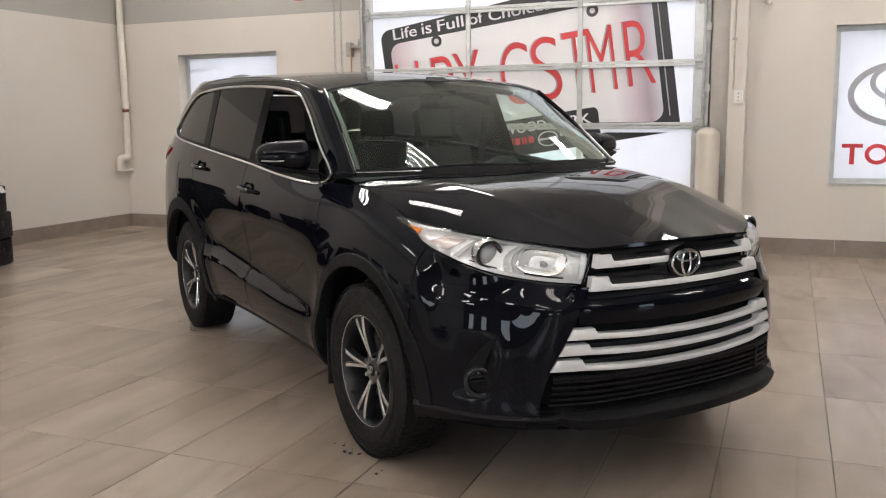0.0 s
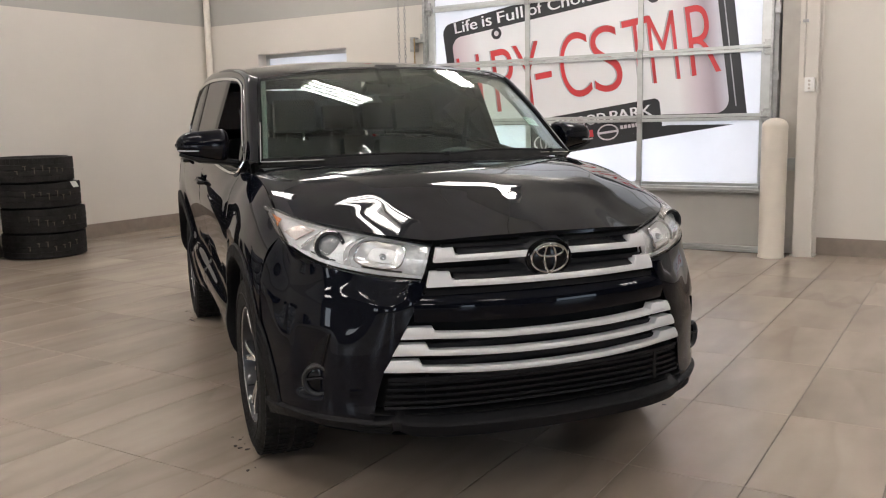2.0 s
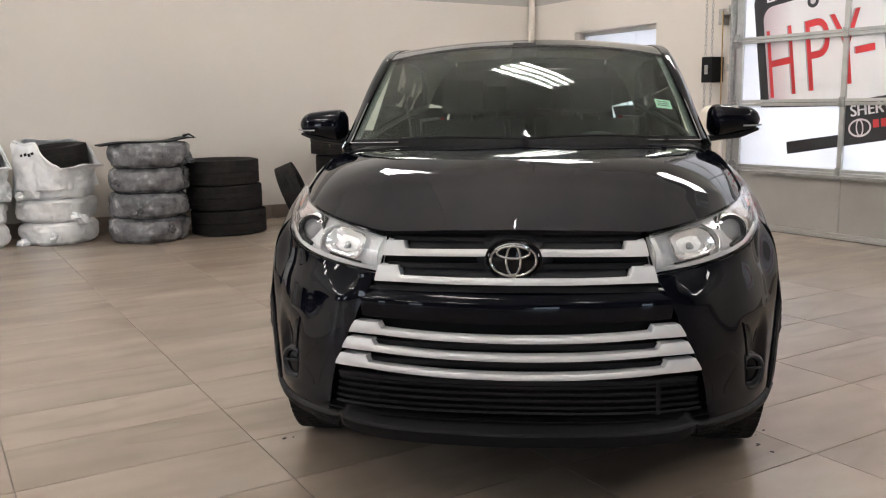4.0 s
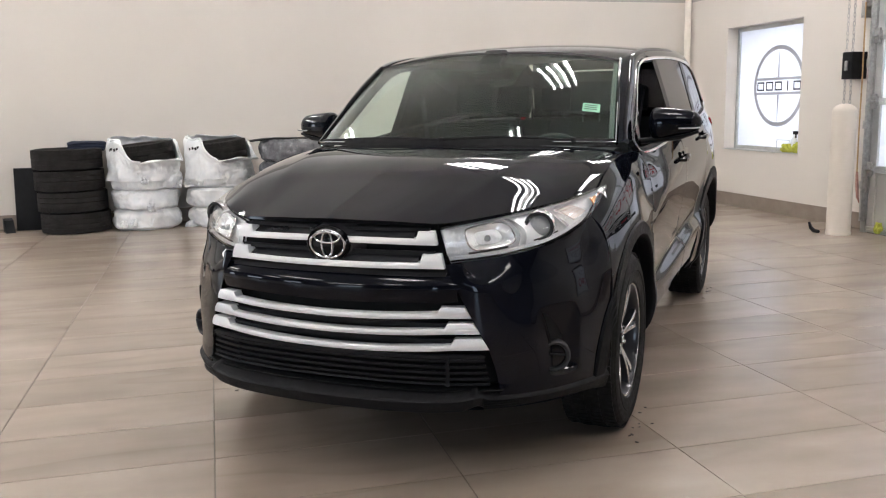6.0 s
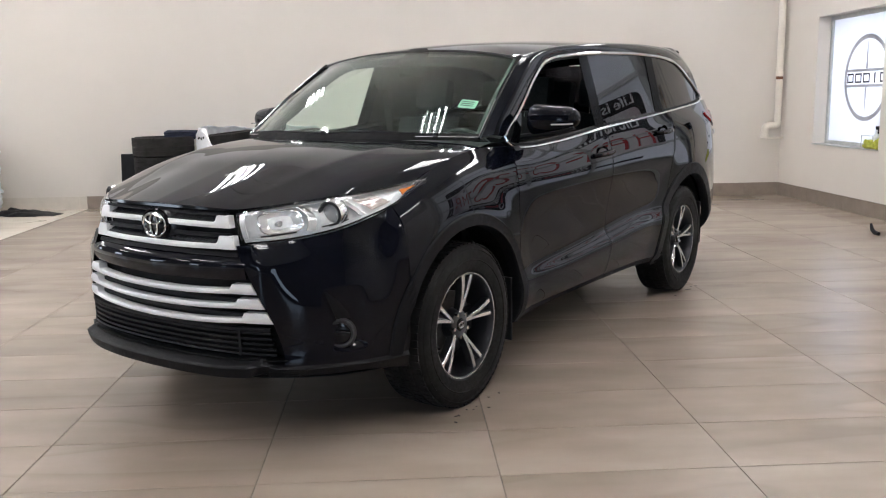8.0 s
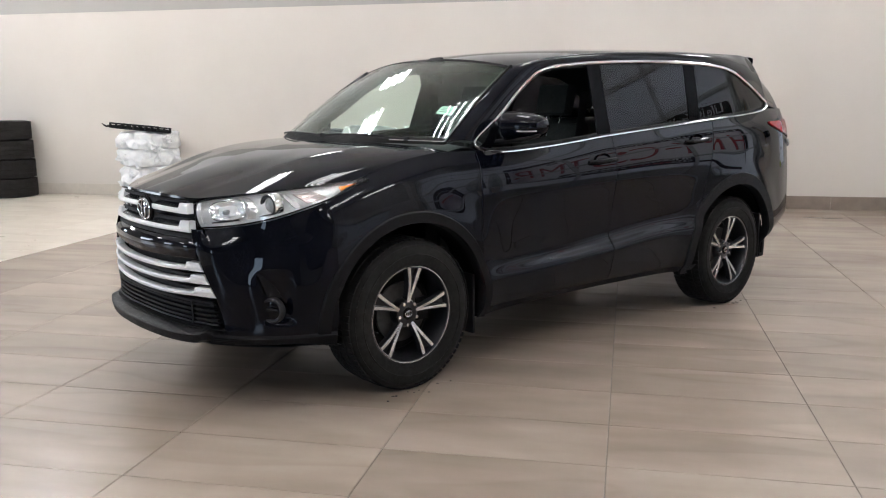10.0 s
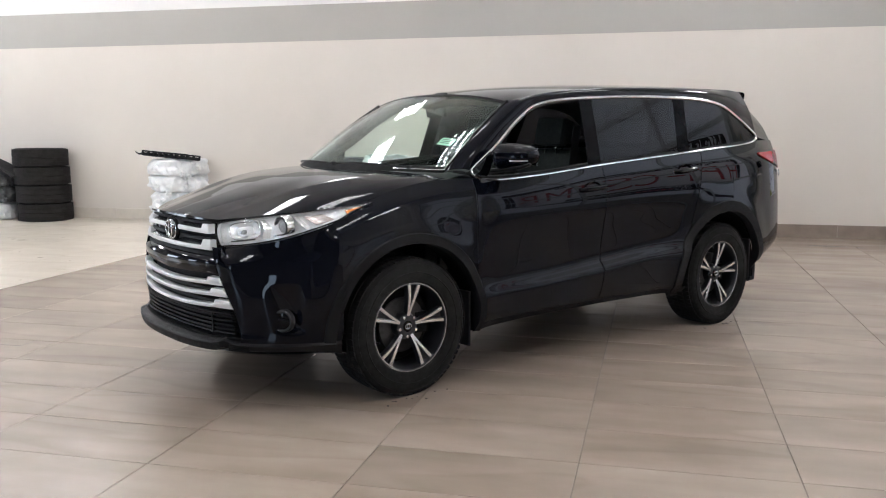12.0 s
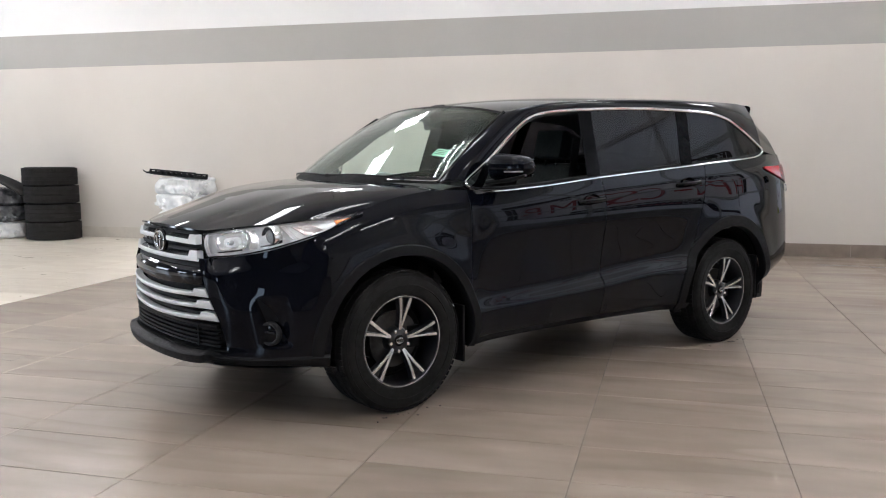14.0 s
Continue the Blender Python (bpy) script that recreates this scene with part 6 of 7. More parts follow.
# wheels
def wheel():
    w = thing("wheel", pose(0, 0, 0), "", "")
    tyre_profile = [(0.236, -0.098), (0.250, -0.112), (0.290, -0.121), (0.330, -0.120), (0.352, -0.112), (0.366, -0.098), (0.3725, -0.080), (0.3745, -0.040), (0.3745, 0.040), (0.3725, 0.080), (0.366, 0.098), (0.352, 0.112), (0.330, 0.120), (0.290, 0.121), (0.250, 0.112), (0.236, 0.098)]
    ty = part("tyre", lathe(tyre_profile, 72, "y"), M["rubber"], w, "black rubber tyre")
    bm = bmesh.new()
    for k in range(72):
        a = 2 * math.pi * k / 72
        for yy, sk in ((-0.083, 0.012), (-0.030, -0.01), (0.030, 0.01), (0.083, -0.012)):
            m = Matrix.Rotation(a + sk, 4, "Y") @ Matrix.Translation((0, yy, 0.3745 - (0.004 if abs(yy) > 0.05 else 0)))
            add_box(bm, -0.0125, 0.0125, -0.021, 0.021, -0.004, 0.0035, 0, m)
    tagged(part("tread_block", bm, M["rubber"], w, smooth=False), kind="stuff")
    for rr, yy in ((0.300, 0.1215), (0.345, 0.115)):
        part("sidewall_rib", lathe([(rr - 0.003, yy - 0.001), (rr, yy + 0.002), (rr + 0.003, yy - 0.001)], 72, "y"), M["rubber"], w)
    rim_profile = [(0.242, 0.100), (0.2405, 0.106), (0.234, 0.104), (0.228, 0.090), (0.222, 0.060), (0.215, 0.0), (0.220, -0.08), (0.236, -0.098)]
    rim = part("rim", lathe(rim_profile, 72, "y"), M["wheel_dark"], w, "dark alloy rim with machined double spokes")
    part("rim_lip", lathe([(0.2425, 0.1015), (0.2405, 0.1075), (0.2375, 0.1070), (0.2365, 0.100)], 72, "y"), M["machined"], w)
    part("brake_disc", lathe([(0.06, 0.020), (0.150, 0.020), (0.150, 0.005), (0.06, 0.005)], 40, "y"), M["brake"], w)
    part("caliper", box(-0.165, -0.085, -0.005, 0.030, -0.06, 0.06, 0.015), M["grey_plastic"], w)
    part("backing", lathe([(0.0, -0.01), (0.19, -0.01), (0.212, -0.03)], 40, "y"), M["black_void"], w)
    hub = part("hub", lathe([(0.0, 0.072), (0.050, 0.072), (0.064, 0.066), (0.072, 0.05), (0.072, 0.02)], 40, "y"), M["wheel_dark"], w)
    part("center_cap", lathe([(0.0, 0.079), (0.024, 0.078), (0.030, 0.073), (0.030, 0.066)], 28, "y"), M["gloss_black"], w)
    part("cap_ring", tube([(0.021 * math.cos(a), 0.079, 0.014 * math.sin(a)) for a in [2 * math.pi * k / 24 for k in range(24)]], 0.002, 6, True), M["chrome"], w)
    part("cap_ring", tube([(0.007 * math.cos(a), 0.079, 0.013 * math.sin(a)) for a in [2 * math.pi * k / 24 for k in range(24)]], 0.0018, 6, True), M["chrome"], w)
    for k in range(5):
        a0 = 2 * math.pi * k / 5 + math.pi / 2 + 0.12
        for sg in (-1, 1):
            bm = bmesh.new()
            n, rows = 12, []
            for j in range(n + 1):
                f = j / n
                r = 0.040 + 0.196 * f
                off = a0 + sg * (0.045 + 0.105 * f)
                wdt = 0.0060 + 0.0050 * f
                yy = 0.066 + 0.030 * math.sin(math.pi * 0.5 * f)
                cx_, cz_ = r * math.cos(off), r * math.sin(off)
                tx, tz = -math.sin(off), math.cos(off)
                rows.append([bm.verts.new((cx_ + tx * wdt * q, yy + d, cz_ + tz * wdt * q)) for q, d in ((-1.25, -0.035), (-1.0, -0.003), (-0.8, 0.0), (0.8, 0.0), (1.0, -0.003), (1.25, -0.035))])
            for j in range(n):
                for i in range(5):
                    f = bm.faces.new((rows[j][i], rows[j + 1][i], rows[j + 1][i + 1], rows[j][i + 1]))
                    f.material_index = 0 if i in (1, 2, 3) else 1
            bmesh.ops.recalc_face_normals(bm, faces=bm.faces)
            part("spoke", bm, [M["machined"], M["wheel_dark"]], w, "machined spoke")
        # dark webs between the two spokes of a pair
        bm = sheet(lambda u, v: Vector(((0.075 + 0.155 * u) * math.cos(a0 + (2 * v - 1) * 0.10), 0.036 + 0.020 * u, (0.075 + 0.155 * u) * math.sin(a0 + (2 * v - 1) * 0.10))), 6, 4, False, 0.02)
        part("spoke_web", bm, M["wheel_dark"], w)
        b0 = a0 + math.pi / 5
        part("lug_nut", lathe([(0.0, 0.082), (0.009, 0.080), (0.0115, 0.060)], 6, "y", pose(0.056 * math.cos(b0), 0, 0.056 * math.sin(b0))), M["chrome"], w)
    part("valve", tube([(0.205, 0.07, -0.06), (0.20, 0.10, -0.06)], 0.004, 6), M["black_plastic"], w)
    return w


first_wheel = wheel()
first_wheel.name = "wheel"
for k in ("label", "category"):
    if k in first_wheel:
        del first_wheel[k]
WHEEL_AT = [(AXLE_F, 1, 0), (AXLE_F, -1, 24), (AXLE_R, 1, -3), (AXLE_R, -1, 63)]
for k, (wx, s, spin) in enumerate(WHEEL_AT):
    m = pose(wx, s * 0.806, HUB_Z + 0.009, 0, 0, 0 if s > 0 else 180) @ Matrix.Rotation(radians(spin), 4, "Y")
    if k == 0:
        first_wheel.matrix_basis = m
        first_wheel.parent = car
    else:
        copy_thing(first_wheel, m)

# door mirrors
for s in (1, -1):
    def shell(u, v, s=s):
        """Mirror housing: tall at the door, tapering to a blunt outer tip; its back is cut flat for the glass."""
        f = v
        cap = math.sqrt(max(0.0, 1 - max(0.0, (0.16 - f) / 0.16) ** 2)) * math.sqrt(max(0.0, 1 - max(0.0, (f - 0.72) / 0.28) ** 2.4))
        a = 2 * math.pi * u
        c, d = math.cos(a), math.sin(a)
        k = (abs(c) ** 2.5 + abs(d) ** 2.5) ** (-1 / 2.5) * cap
        high, deep = 0.078 * (1 - 0.26 * f * f), 0.092 * (1 - 0.40 * f * f)
        x = max(-0.048, deep * c * k) + 0.012 - 0.035 * f
        z = high * d * k + (0.012 * f if d < 0 else -0.004 * f)
        return Vector((x, s * (-0.125 + 0.255 * f), z))
    bm = sheet(shell, 40, 28, s > 0)
    mr = part("door_mirror", bm, M["paint"], car, "gloss black door mirror", m=pose(-0.665, s * 0.985, 1.272, 0, 0, s * 6))
    part("mirror_glass", sheet(lambda u, v: Vector((-0.040 - 0.028 * u, s * (-0.10 + 0.19 * u), -0.050 + 0.10 * v)), 6, 6, s > 0, 0.003), M["chrome"], mr)
    part("mirror_base", tube([(0.02, -s * 0.165, -0.085), (0.025, -s * 0.08, -0.075), (0.03, s * 0.02, -0.066), (0.015, s * 0.110, -0.040)], [0.026, 0.026, 0.024, 0.012], 10, flat=0.62), M["black_plastic"], mr, "black plastic mirror foot")
    part("turn_repeater", tube([(0.088, s * 0.02, -0.022), (0.078, s * 0.075, -0.022), (0.045, s * 0.115, -0.020)], 0.004, 6), M["smoke_lens"], mr)

# wipers
for y0, y1, lo in ((-0.62, 0.02, 0.035), (0.02, 0.60, 0.045)):
    wp = part("wiper", tube([screen_point(0.5 + (y0 + (y1 - y0) * k / 16) / 1.53, 0.012 + 0.45 * lo * math.sin(math.pi * k / 16), 0.015) for k in range(17)], 0.0055, 6), M["black_plastic"], car, "black wiper arm and blade")
    part("wiper_pivot", lathe([(0.0, 0.02), (0.014, 0.018), (0.016, 0.0)], 14, m=pose(*screen_point(0.5 + y1 / 1.53, 0.015, 0.005))), M["black_plastic"], wp)

# paper label inside the windscreen
lb = part("windscreen_label", sheet(lambda u, v: screen_point(0.900 + 0.050 * u, 0.320 + 0.085 * v, -0.008), 4, 4, False, 0.001), M["sticker"], car, "pale green paper label")
for k in range(3):
    part("print_bar", sheet(lambda u, v: screen_point(0.906 + 0.036 * u, 0.340 + 0.020 * k + 0.007 * v, -0.0065), 2, 1, False, 0.0006), M["ink"], lb)

# cabin
part("cabin_floor", box(-3.1, 0.30, -0.80, 0.80, 0.30, 0.38), M["black_void"], car)
part("engine_bulkhead", box(-0.28, -0.20, -0.74, 0.74, 0.36, 1.12), M["black_void"], car)
for s in (1, -1):
    part("door_card", box(-2.35, -0.50, s * 0.83 - 0.035, s * 0.83 + 0.035, 0.36, 1.150, 0.02), M["dash"], car, "dark inner door trim")
    part("door_card", box(-3.55, -2.36, s * 0.77 - 0.035, s * 0.77 + 0.035, 0.80, 1.27, 0.02), M["dash"], car, "dark inner side trim")
part("headliner", sheet(lambda u, v: roof_point(0.03 + 0.94 * u, 0.03 + 0.94 * v) - Vector((0, 0, 0.032)), 24, 16), M["liner"], car, "grey cloth headliner")
dash = sheet(lambda u, v: (lambda y: Vector((-0.16 - 0.52 * v - 0.14 * (y / 0.74) ** 2 * (1 - v), y, 1.135 + 0.028 * math.sin(math.pi * v) + (0.030 * math.exp(-((y - 0.36) / 0.20) ** 2) * v) - 0.14 * max(0, v - 0.82) / 0.18)))((2 * u - 1) * 0.745), 40, 18)
db = part("dashboard", dash, M["dash"], car, "dark grey dashboard")
part("dash_front", box(-0.66, -0.30, -0.74, 0.74, 0.62, 1.03, 0.05), M["dash"], db)
part("center_screen", box(-0.70, -0.66, -0.14, 0.14, 0.96, 1.10, 0.01), M["gloss_black"], db)
sw_c = Vector((-0.86, 0.36, 1.045))
tilt = pose(*sw_c, 0, -62, 0)
st = part("steering_wheel", tube([tilt @ Vector((0.188 * math.cos(a), 0.188 * math.sin(a), 0)) for a in [2 * math.pi * k / 40 for k in range(40)]], 0.015, 8, True), M["dash"], car, "black steering wheel")
part("wheel_boss", lathe([(0.0, 0.02), (0.05, 0.018), (0.075, 0.0), (0.07, -0.03)], 24, "z", tilt), M["dash"], st)
for a in (0.2, math.pi - 0.2, -math.pi / 2):
    part("wheel_spoke", tube([tilt @ Vector((0.06 * math.cos(a), 0.06 * math.sin(a), 0)), tilt @ Vector((0.183 * math.cos(a), 0.183 * math.sin(a), 0))], 0.013, 6, flat=0.5), M["dash"], st)


def seat(x, y, width=0.50, rest=True):
    bm = box(-0.25, 0.27, -width / 2, width / 2, 0.56, 0.72, 0.05)
    s_ = part("car_seat", bm, M["cloth"], car, "black cloth car seat", m=pose(x, y, 0))
    part("backrest", box(-0.07, 0.07, -width / 2, width / 2, 0.0, 0.62, 0.055, pose(-0.24, 0, 0.66, 0, -14, 0)), M["cloth"], s_)
    part("headrest", box(-0.045, 0.045, -0.125, 0.125, 0.67, 0.86, 0.035, pose(-0.24, 0, 0.66, 0, -12, 0)), M["cloth"], s_)
    for p in (-0.05, 0.05):
        part("headrest_post", tube([pose(-0.24, 0, 0.66, 0, -13, 0) @ Vector((0, p, 0.58)), pose(-0.24, 0, 0.66, 0, -13, 0) @ Vector((0, p, 0.72))], 0.006, 6), M["chrome"], s_)


for y in (0.37, -0.37):
    seat(-1.18, y)
for y in (0.40, -0.40):
    seat(-2.05, y, 0.56)
seat(-2.85, 0.30, 0.52), seat(-2.85, -0.30, 0.52)
for s in (1, -1):
    part("seat_belt", sheet(lambda u, v: Vector((-1.50 + 0.02 * u, s * (0.70 - 0.10 * v), 1.45 - 0.75 * v)) + Vector((0.05 * u, 0, 0)), 1, 8, False, 0.002), M["black_plastic"], car, "black seat belt")
rv = part("rear_view_mirror", box(-0.012, 0.012, -0.115, 0.115, -0.032, 0.032, 0.010, pose(-0.86, 0, 1.535, 0, 10, -8)), M["gloss_black"], car, "black interior mirror")
part("mirror_stalk", tube([(-0.86, 0, 1.545), (-0.80, 0, 1.592)], 0.010, 6), M["black_plastic"], rv)
part("sensor_housing", box(-0.10, 0.05, -0.06, 0.06, -0.02, 0.02, 0.012, pose(-0.83, 0, 1.600, 0, 32, 0)), M["black_plastic"], rv)
part("underbody", box(-3.45, 0.40, -0.50, 0.50, 0.235, 0.30, 0.02), M["black_void"], car)
part("exhaust", tube([(-3.3, -0.45, 0.27), (-3.72, -0.45, 0.30)], 0.03, 10), M["steel"], car)
for ax in (AXLE_F, AXLE_R):
    part("axle", tube([(ax, -0.74, HUB_Z), (ax, 0.74, HUB_Z)], 0.035, 8), M["black_plastic"], car)


# ---- tyres and parts along the west wall ----
def tyre_profile_of(r, w, hole):
    h = w / 2
    return [(hole, -h * 0.62), (hole + 0.012, -h * 0.80), (r * 0.72, -h * 0.97), (r * 0.86, -h), (r * 0.95, -h * 0.92), (r * 0.985, -h * 0.78), (r * 0.997, -h * 0.55)] + \
           [(r * 0.997 - 0.006, -h * 0.50), (r * 0.997 - 0.006, -h * 0.46), (r, -h * 0.42), (r, -h * 0.06), (r - 0.007, -h * 0.03), (r - 0.007, h * 0.03), (r, h * 0.06), (r, h * 0.42), (r * 0.997 - 0.006, h * 0.46), (r * 0.997 - 0.006, h * 0.50)] + \
           [(r * 0.997, h * 0.55), (r * 0.985, h * 0.78), (r * 0.95, h * 0.92), (r * 0.86, h), (r * 0.72, h * 0.97), (hole + 0.012, h * 0.80), (hole, h * 0.62)]


TYRE_LABEL = "used black rubber tyre stacked against the wall"


def loose_tyre(m, r, w, chalk=False, seed=0, label=TYRE_LABEL):
    t = thing("tyre", m, label, "tyre", "loose tyres by the wall")
    part("carcass", lathe(tyre_profile_of(r, w, r * 0.60), 64), M["rubber_old"], t)
    rng = random.Random(seed)
    for sgn in (1, -1):
        part("bead_ring", lathe([(r * 0.60, sgn * w * 0.30), (r * 0.625, sgn * w * 0.335), (r * 0.65, sgn * w * 0.36)], 48), M["rubber_old"], t)
    bm = bmesh.new()
    n = 60
    for k in range(n):
        a = 2 * math.pi * k / n
        for zz in (-0.34, 0.34):
            mm = Matrix.Rotation(a, 4, "Z") @ Matrix.Translation((r * 0.992, 0, zz * w + (0.002 if k % 2 else -0.002)))
            add_box(bm, -0.006, 0.0012, -r * 0.0495, r * 0.0495, -w * 0.11, w * 0.11, 0, mm)
    tagged(part("tread_block", bm, M["rubber_old"], t, smooth=False), kind="stuff")
    if chalk:
        # faded chalk strokes that cannot be read
        for k in range(7):
            bm = bmesh.new()
            a = radians(chalk + 11 * k + rng.uniform(-2, 2))
            hgt = w * rng.uniform(0.12, 0.26)
            mm = Matrix.Rotation(a, 4, "Z") @ Matrix.Translation((r + 0.0015, 0, rng.uniform(-0.03, 0.03)))
            add_box(bm, -0.002, 0.0015, -0.004, 0.004, -hgt / 2, hgt / 2, 0, mm)
            add_box(bm, -0.002, 0.0015, -0.022, 0.010, hgt / 2 - 0.006, hgt / 2, 0, mm)
            part("chalk_mark", bm, M["chalk"], t, "faded chalk stroke", smooth=False)
    return t


def stack(x, y, r, w, shifts, chalk=None, label=TYRE_LABEL):
    for k, (dx, dy) in enumerate(shifts):
        loose_tyre(pose(x + dx, y + dy, w / 2 + 0.001 + k * (w + 0.002), 0, 0, 37 * k), r, w, (chalk - 37 * k) if chalk is not None else False, k + int(10 * abs(y)), label)


stack(-7.90, 6.66, 0.425, 0.268, [(0, 0.02), (0.01, 0.03), (-0.01, 0.0), (-0.03, -0.05)], -52)
stack(-7.84, 5.06, 0.41, 0.272, [(0.02, 0.03), (0, 0.0), (-0.01, -0.02)])
stack(-8.265, 1.70, 0.385, 0.240, [(0.0, 0.02), (0.005, 0.0), (0.0, -0.02), (0.0, -0.03)])
stack(-8.255, -3.33, 0.415, 0.285, [(0.0, 0.02), (0, 0.01), (0.005, 0.0), (0.0, -0.02)])
loose_tyre(pose(-7.86, 5.91, 0.375, 112, 0, -26), 0.36, 0.225, False, 4, "used black rubber tyre leaning against a stack of tyres")
tag_ = thing("paper_tag", pose(-7.515, 6.83, 0.775, 0, -28, 26), "small white paper tag stuck to a tyre", "tag")
part("paper", box(-0.003, 0.003, -0.055, 0.055, -0.035, 0.035, 0.001), M["white_paint"], tag_)


def bagged_tyre(x, y, z, r, w, mat, seed, label, loose=0.05, tails=2):
    b = thing("bagged_tyre", pose(x, y, z), label, "tyre", "bagged tyres by the wall")
    bm = bmesh.new()
    prof = [(0.10, -w * 0.46), (r * 0.55, -w * 0.49), (r * 0.86, -w * 0.5), (r * 0.97, -w * 0.36), (r, -w * 0.12), (r, w * 0.12), (r * 0.97, w * 0.36), (r * 0.86, w * 0.5), (r * 0.55, w * 0.49), (0.10, w * 0.46)]
    dense = []
    for (r0, h0), (r1, h1) in zip(prof, prof[1:]):
        for k in range(4):
            dense.append((r0 + (r1 - r0) * k / 4, h0 + (h1 - h0) * k / 4))
    dense.append(prof[-1])
    add_lathe(bm, dense, 110)
    for v in bm.verts:
        a = math.atan2(v.co.y, v.co.x)
        q = Vector((math.cos(a) * 1.2, math.sin(a) * 1.2, v.co.z * 3.0 + seed))
        fold = noise.fractal(q * 1.6, 1.0, 2.0, 3) * loose + abs(noise.noise(Vector((a * 6 + seed, v.co.z * 9, seed)))) * loose * 0.45
        rr = math.hypot(v.co.x, v.co.y)
        k = 1 + fold / max(rr, 0.2) * (1 if rr > r * 0.5 else 0.2)
        v.co.x, v.co.y = v.co.x * k, v.co.y * k
        v.co.z = max(-w / 2, min(w / 2, v.co.z + noise.noise(q * 3.1) * loose * 0.35))
    for lo in (True, False):
        ring = [v for v in bm.verts if abs(math.hypot(v.co.x, v.co.y) - 0.10) < 0.03 and (v.co.z < 0) == lo]
        ring.sort(key=lambda v: math.atan2(v.co.y, v.co.x))
        bm.faces.new(ring if not lo else ring[::-1])
    part("bag", bm, mat, b)
    rng = random.Random(seed)
    for k in range(tails):
        a = radians(rng.uniform(-75, 75))
        base = Vector((math.cos(a) * r * 0.98, math.sin(a) * r * 0.98, rng.uniform(-0.5, 0.1) * w))
        t = crumpled(0.075, 0.045, 0.05, seed + k, 0.55, 3)
        bmesh.ops.transform(t, matrix=pose(*base, 0, 0, math.degrees(a)), verts=t.verts)
        part("bag_knot", t, mat, b, "gathered end of the plastic bag")
    return b


WHITE_BAG = "tyre wrapped in a thin white plastic bag, stacked by the wall"
GREY_BAG = "tyre wrapped in dull grey plastic, stacked by the wall"
for k in range(3):
    bagged_tyre(-8.25 + 0.01 * k, 2.51 + 0.01 * k, 0.118 + 0.236 * k, 0.375, 0.234, M["bag"], 3 + 7 * k, WHITE_BAG)
for k in range(3):
    bagged_tyre(-8.22, 3.38 - 0.01 * k, 0.118 + 0.236 * k, 0.375, 0.234, M["bag"], 31 + 7 * k, WHITE_BAG)
for k in range(4):
    bagged_tyre(-7.80 + 0.01 * (k % 2), 4.22 + 0.015 * k, 0.129 + 0.258 * k, 0.405, 0.256, M["bag_grey"], 53 + 7 * k, GREY_BAG, 0.035, 1)
for k in range(4):
    bagged_tyre(-8.24, -0.88 + 0.012 * (k % 2), 0.125 + 0.25 * k, 0.41, 0.248, M["bag"], 83 + 7 * k, WHITE_BAG, 0.085, 4)
for k in range(3):
    bagged_tyre(-8.24, -4.30, 0.135 + 0.27 * k, 0.41, 0.268, M["bag_grey"] if k else M["bag"], 103 + 7 * k, GREY_BAG if k else WHITE_BAG, 0.05, 2)


def open_bag(x, y, z, r, w, seed, turn):
    """A white bag slipped down round a tyre whose tread shows."""
    loose_tyre(pose(x, y, z + w / 2 + 0.03, 6, 0, turn), r, w, False, seed, "black tyre sitting in an open white plastic bag")
    b = thing("plastic_bag", pose(x, y, z), "open white plastic bag slumped round a tyre", "bag")
    def mouth(a):
        """How far the bag gapes at this angle, widest on the side that faces the room."""
        d = math.degrees(math.atan2(math.sin(a - radians(turn + 12)), math.cos(a - radians(turn + 12))))
        return step(-64, -30, d) * (1 - step(48, 72, d))

    def fn(u, v):
        a = 2 * math.pi * u
        gape = mouth(a)
        back = max(0.0, -math.cos(a - radians(turn)))
        side = max(0.0, math.sin(radians(turn) - a))
        high = 0.325 + 0.035 * back + 0.03 * side + 0.022 * noise.noise(Vector((math.cos(a) * 2, math.sin(a) * 2, seed))) + 0.012 * math.sin(5 * a + seed)
        top = high * (1 - gape) + (0.095 + 0.030 * math.sin(2.3 * (a - radians(turn)) + 0.6)) * gape
        crease = noise.noise(Vector((math.cos(a) * 3, math.sin(a) * 3, v * 2.5 + seed))) * 0.030 + abs(noise.noise(Vector((a * 5, v * 4, seed)))) * 0.030
        rr = r * 1.06 + crease + 0.055 * gape * v * v + 0.045 * (1 - v) ** 2 * (0.5 + 0.5 * math.sin(7 * a + seed))
        z = -0.13 + (top + 0.13) * v
        if v > 0.88:
            k = (v - 0.88) / 0.12
            rr += (0.030 * math.sin(math.pi * k) + 0.012 * k) * (0.3 + gape) - 0.05 * k * (1 - gape)
            z -= 0.020 * k * k * gape
        return Vector((rr * math.cos(a), rr * math.sin(a), z))
    part("bag", sheet(fn, 160, 30, False, 0.004), M["bag"], b)
    part("bag_hem", tube([fn(k / 90, 0.97) for k in range(90)], [0.010 + 0.006 * math.sin(k * 0.7 + seed) for k in range(90)], 8, True), M["bag"], b, "rolled white hem")
    for k in range(4):
        bars = bmesh.new()
        aa = -70 + 6.5 * k + turn
        p = fn((aa % 360) / 360, 0.74 + 0.02 * (k % 2))
        out = Vector((p.x, p.y, 0)).normalized() * 0.006
        add_box(bars, -0.002, 0.002, -0.013 - 0.003 * (k % 2), 0.013, -0.010 - 0.004 * (k % 3), 0.014, 0, pose(p.x + out.x, p.y + out.y, p.z, 18, 0, aa))
        part("print_mark", bars, M["black_plastic"], b, "black unreadable print", smooth=False)


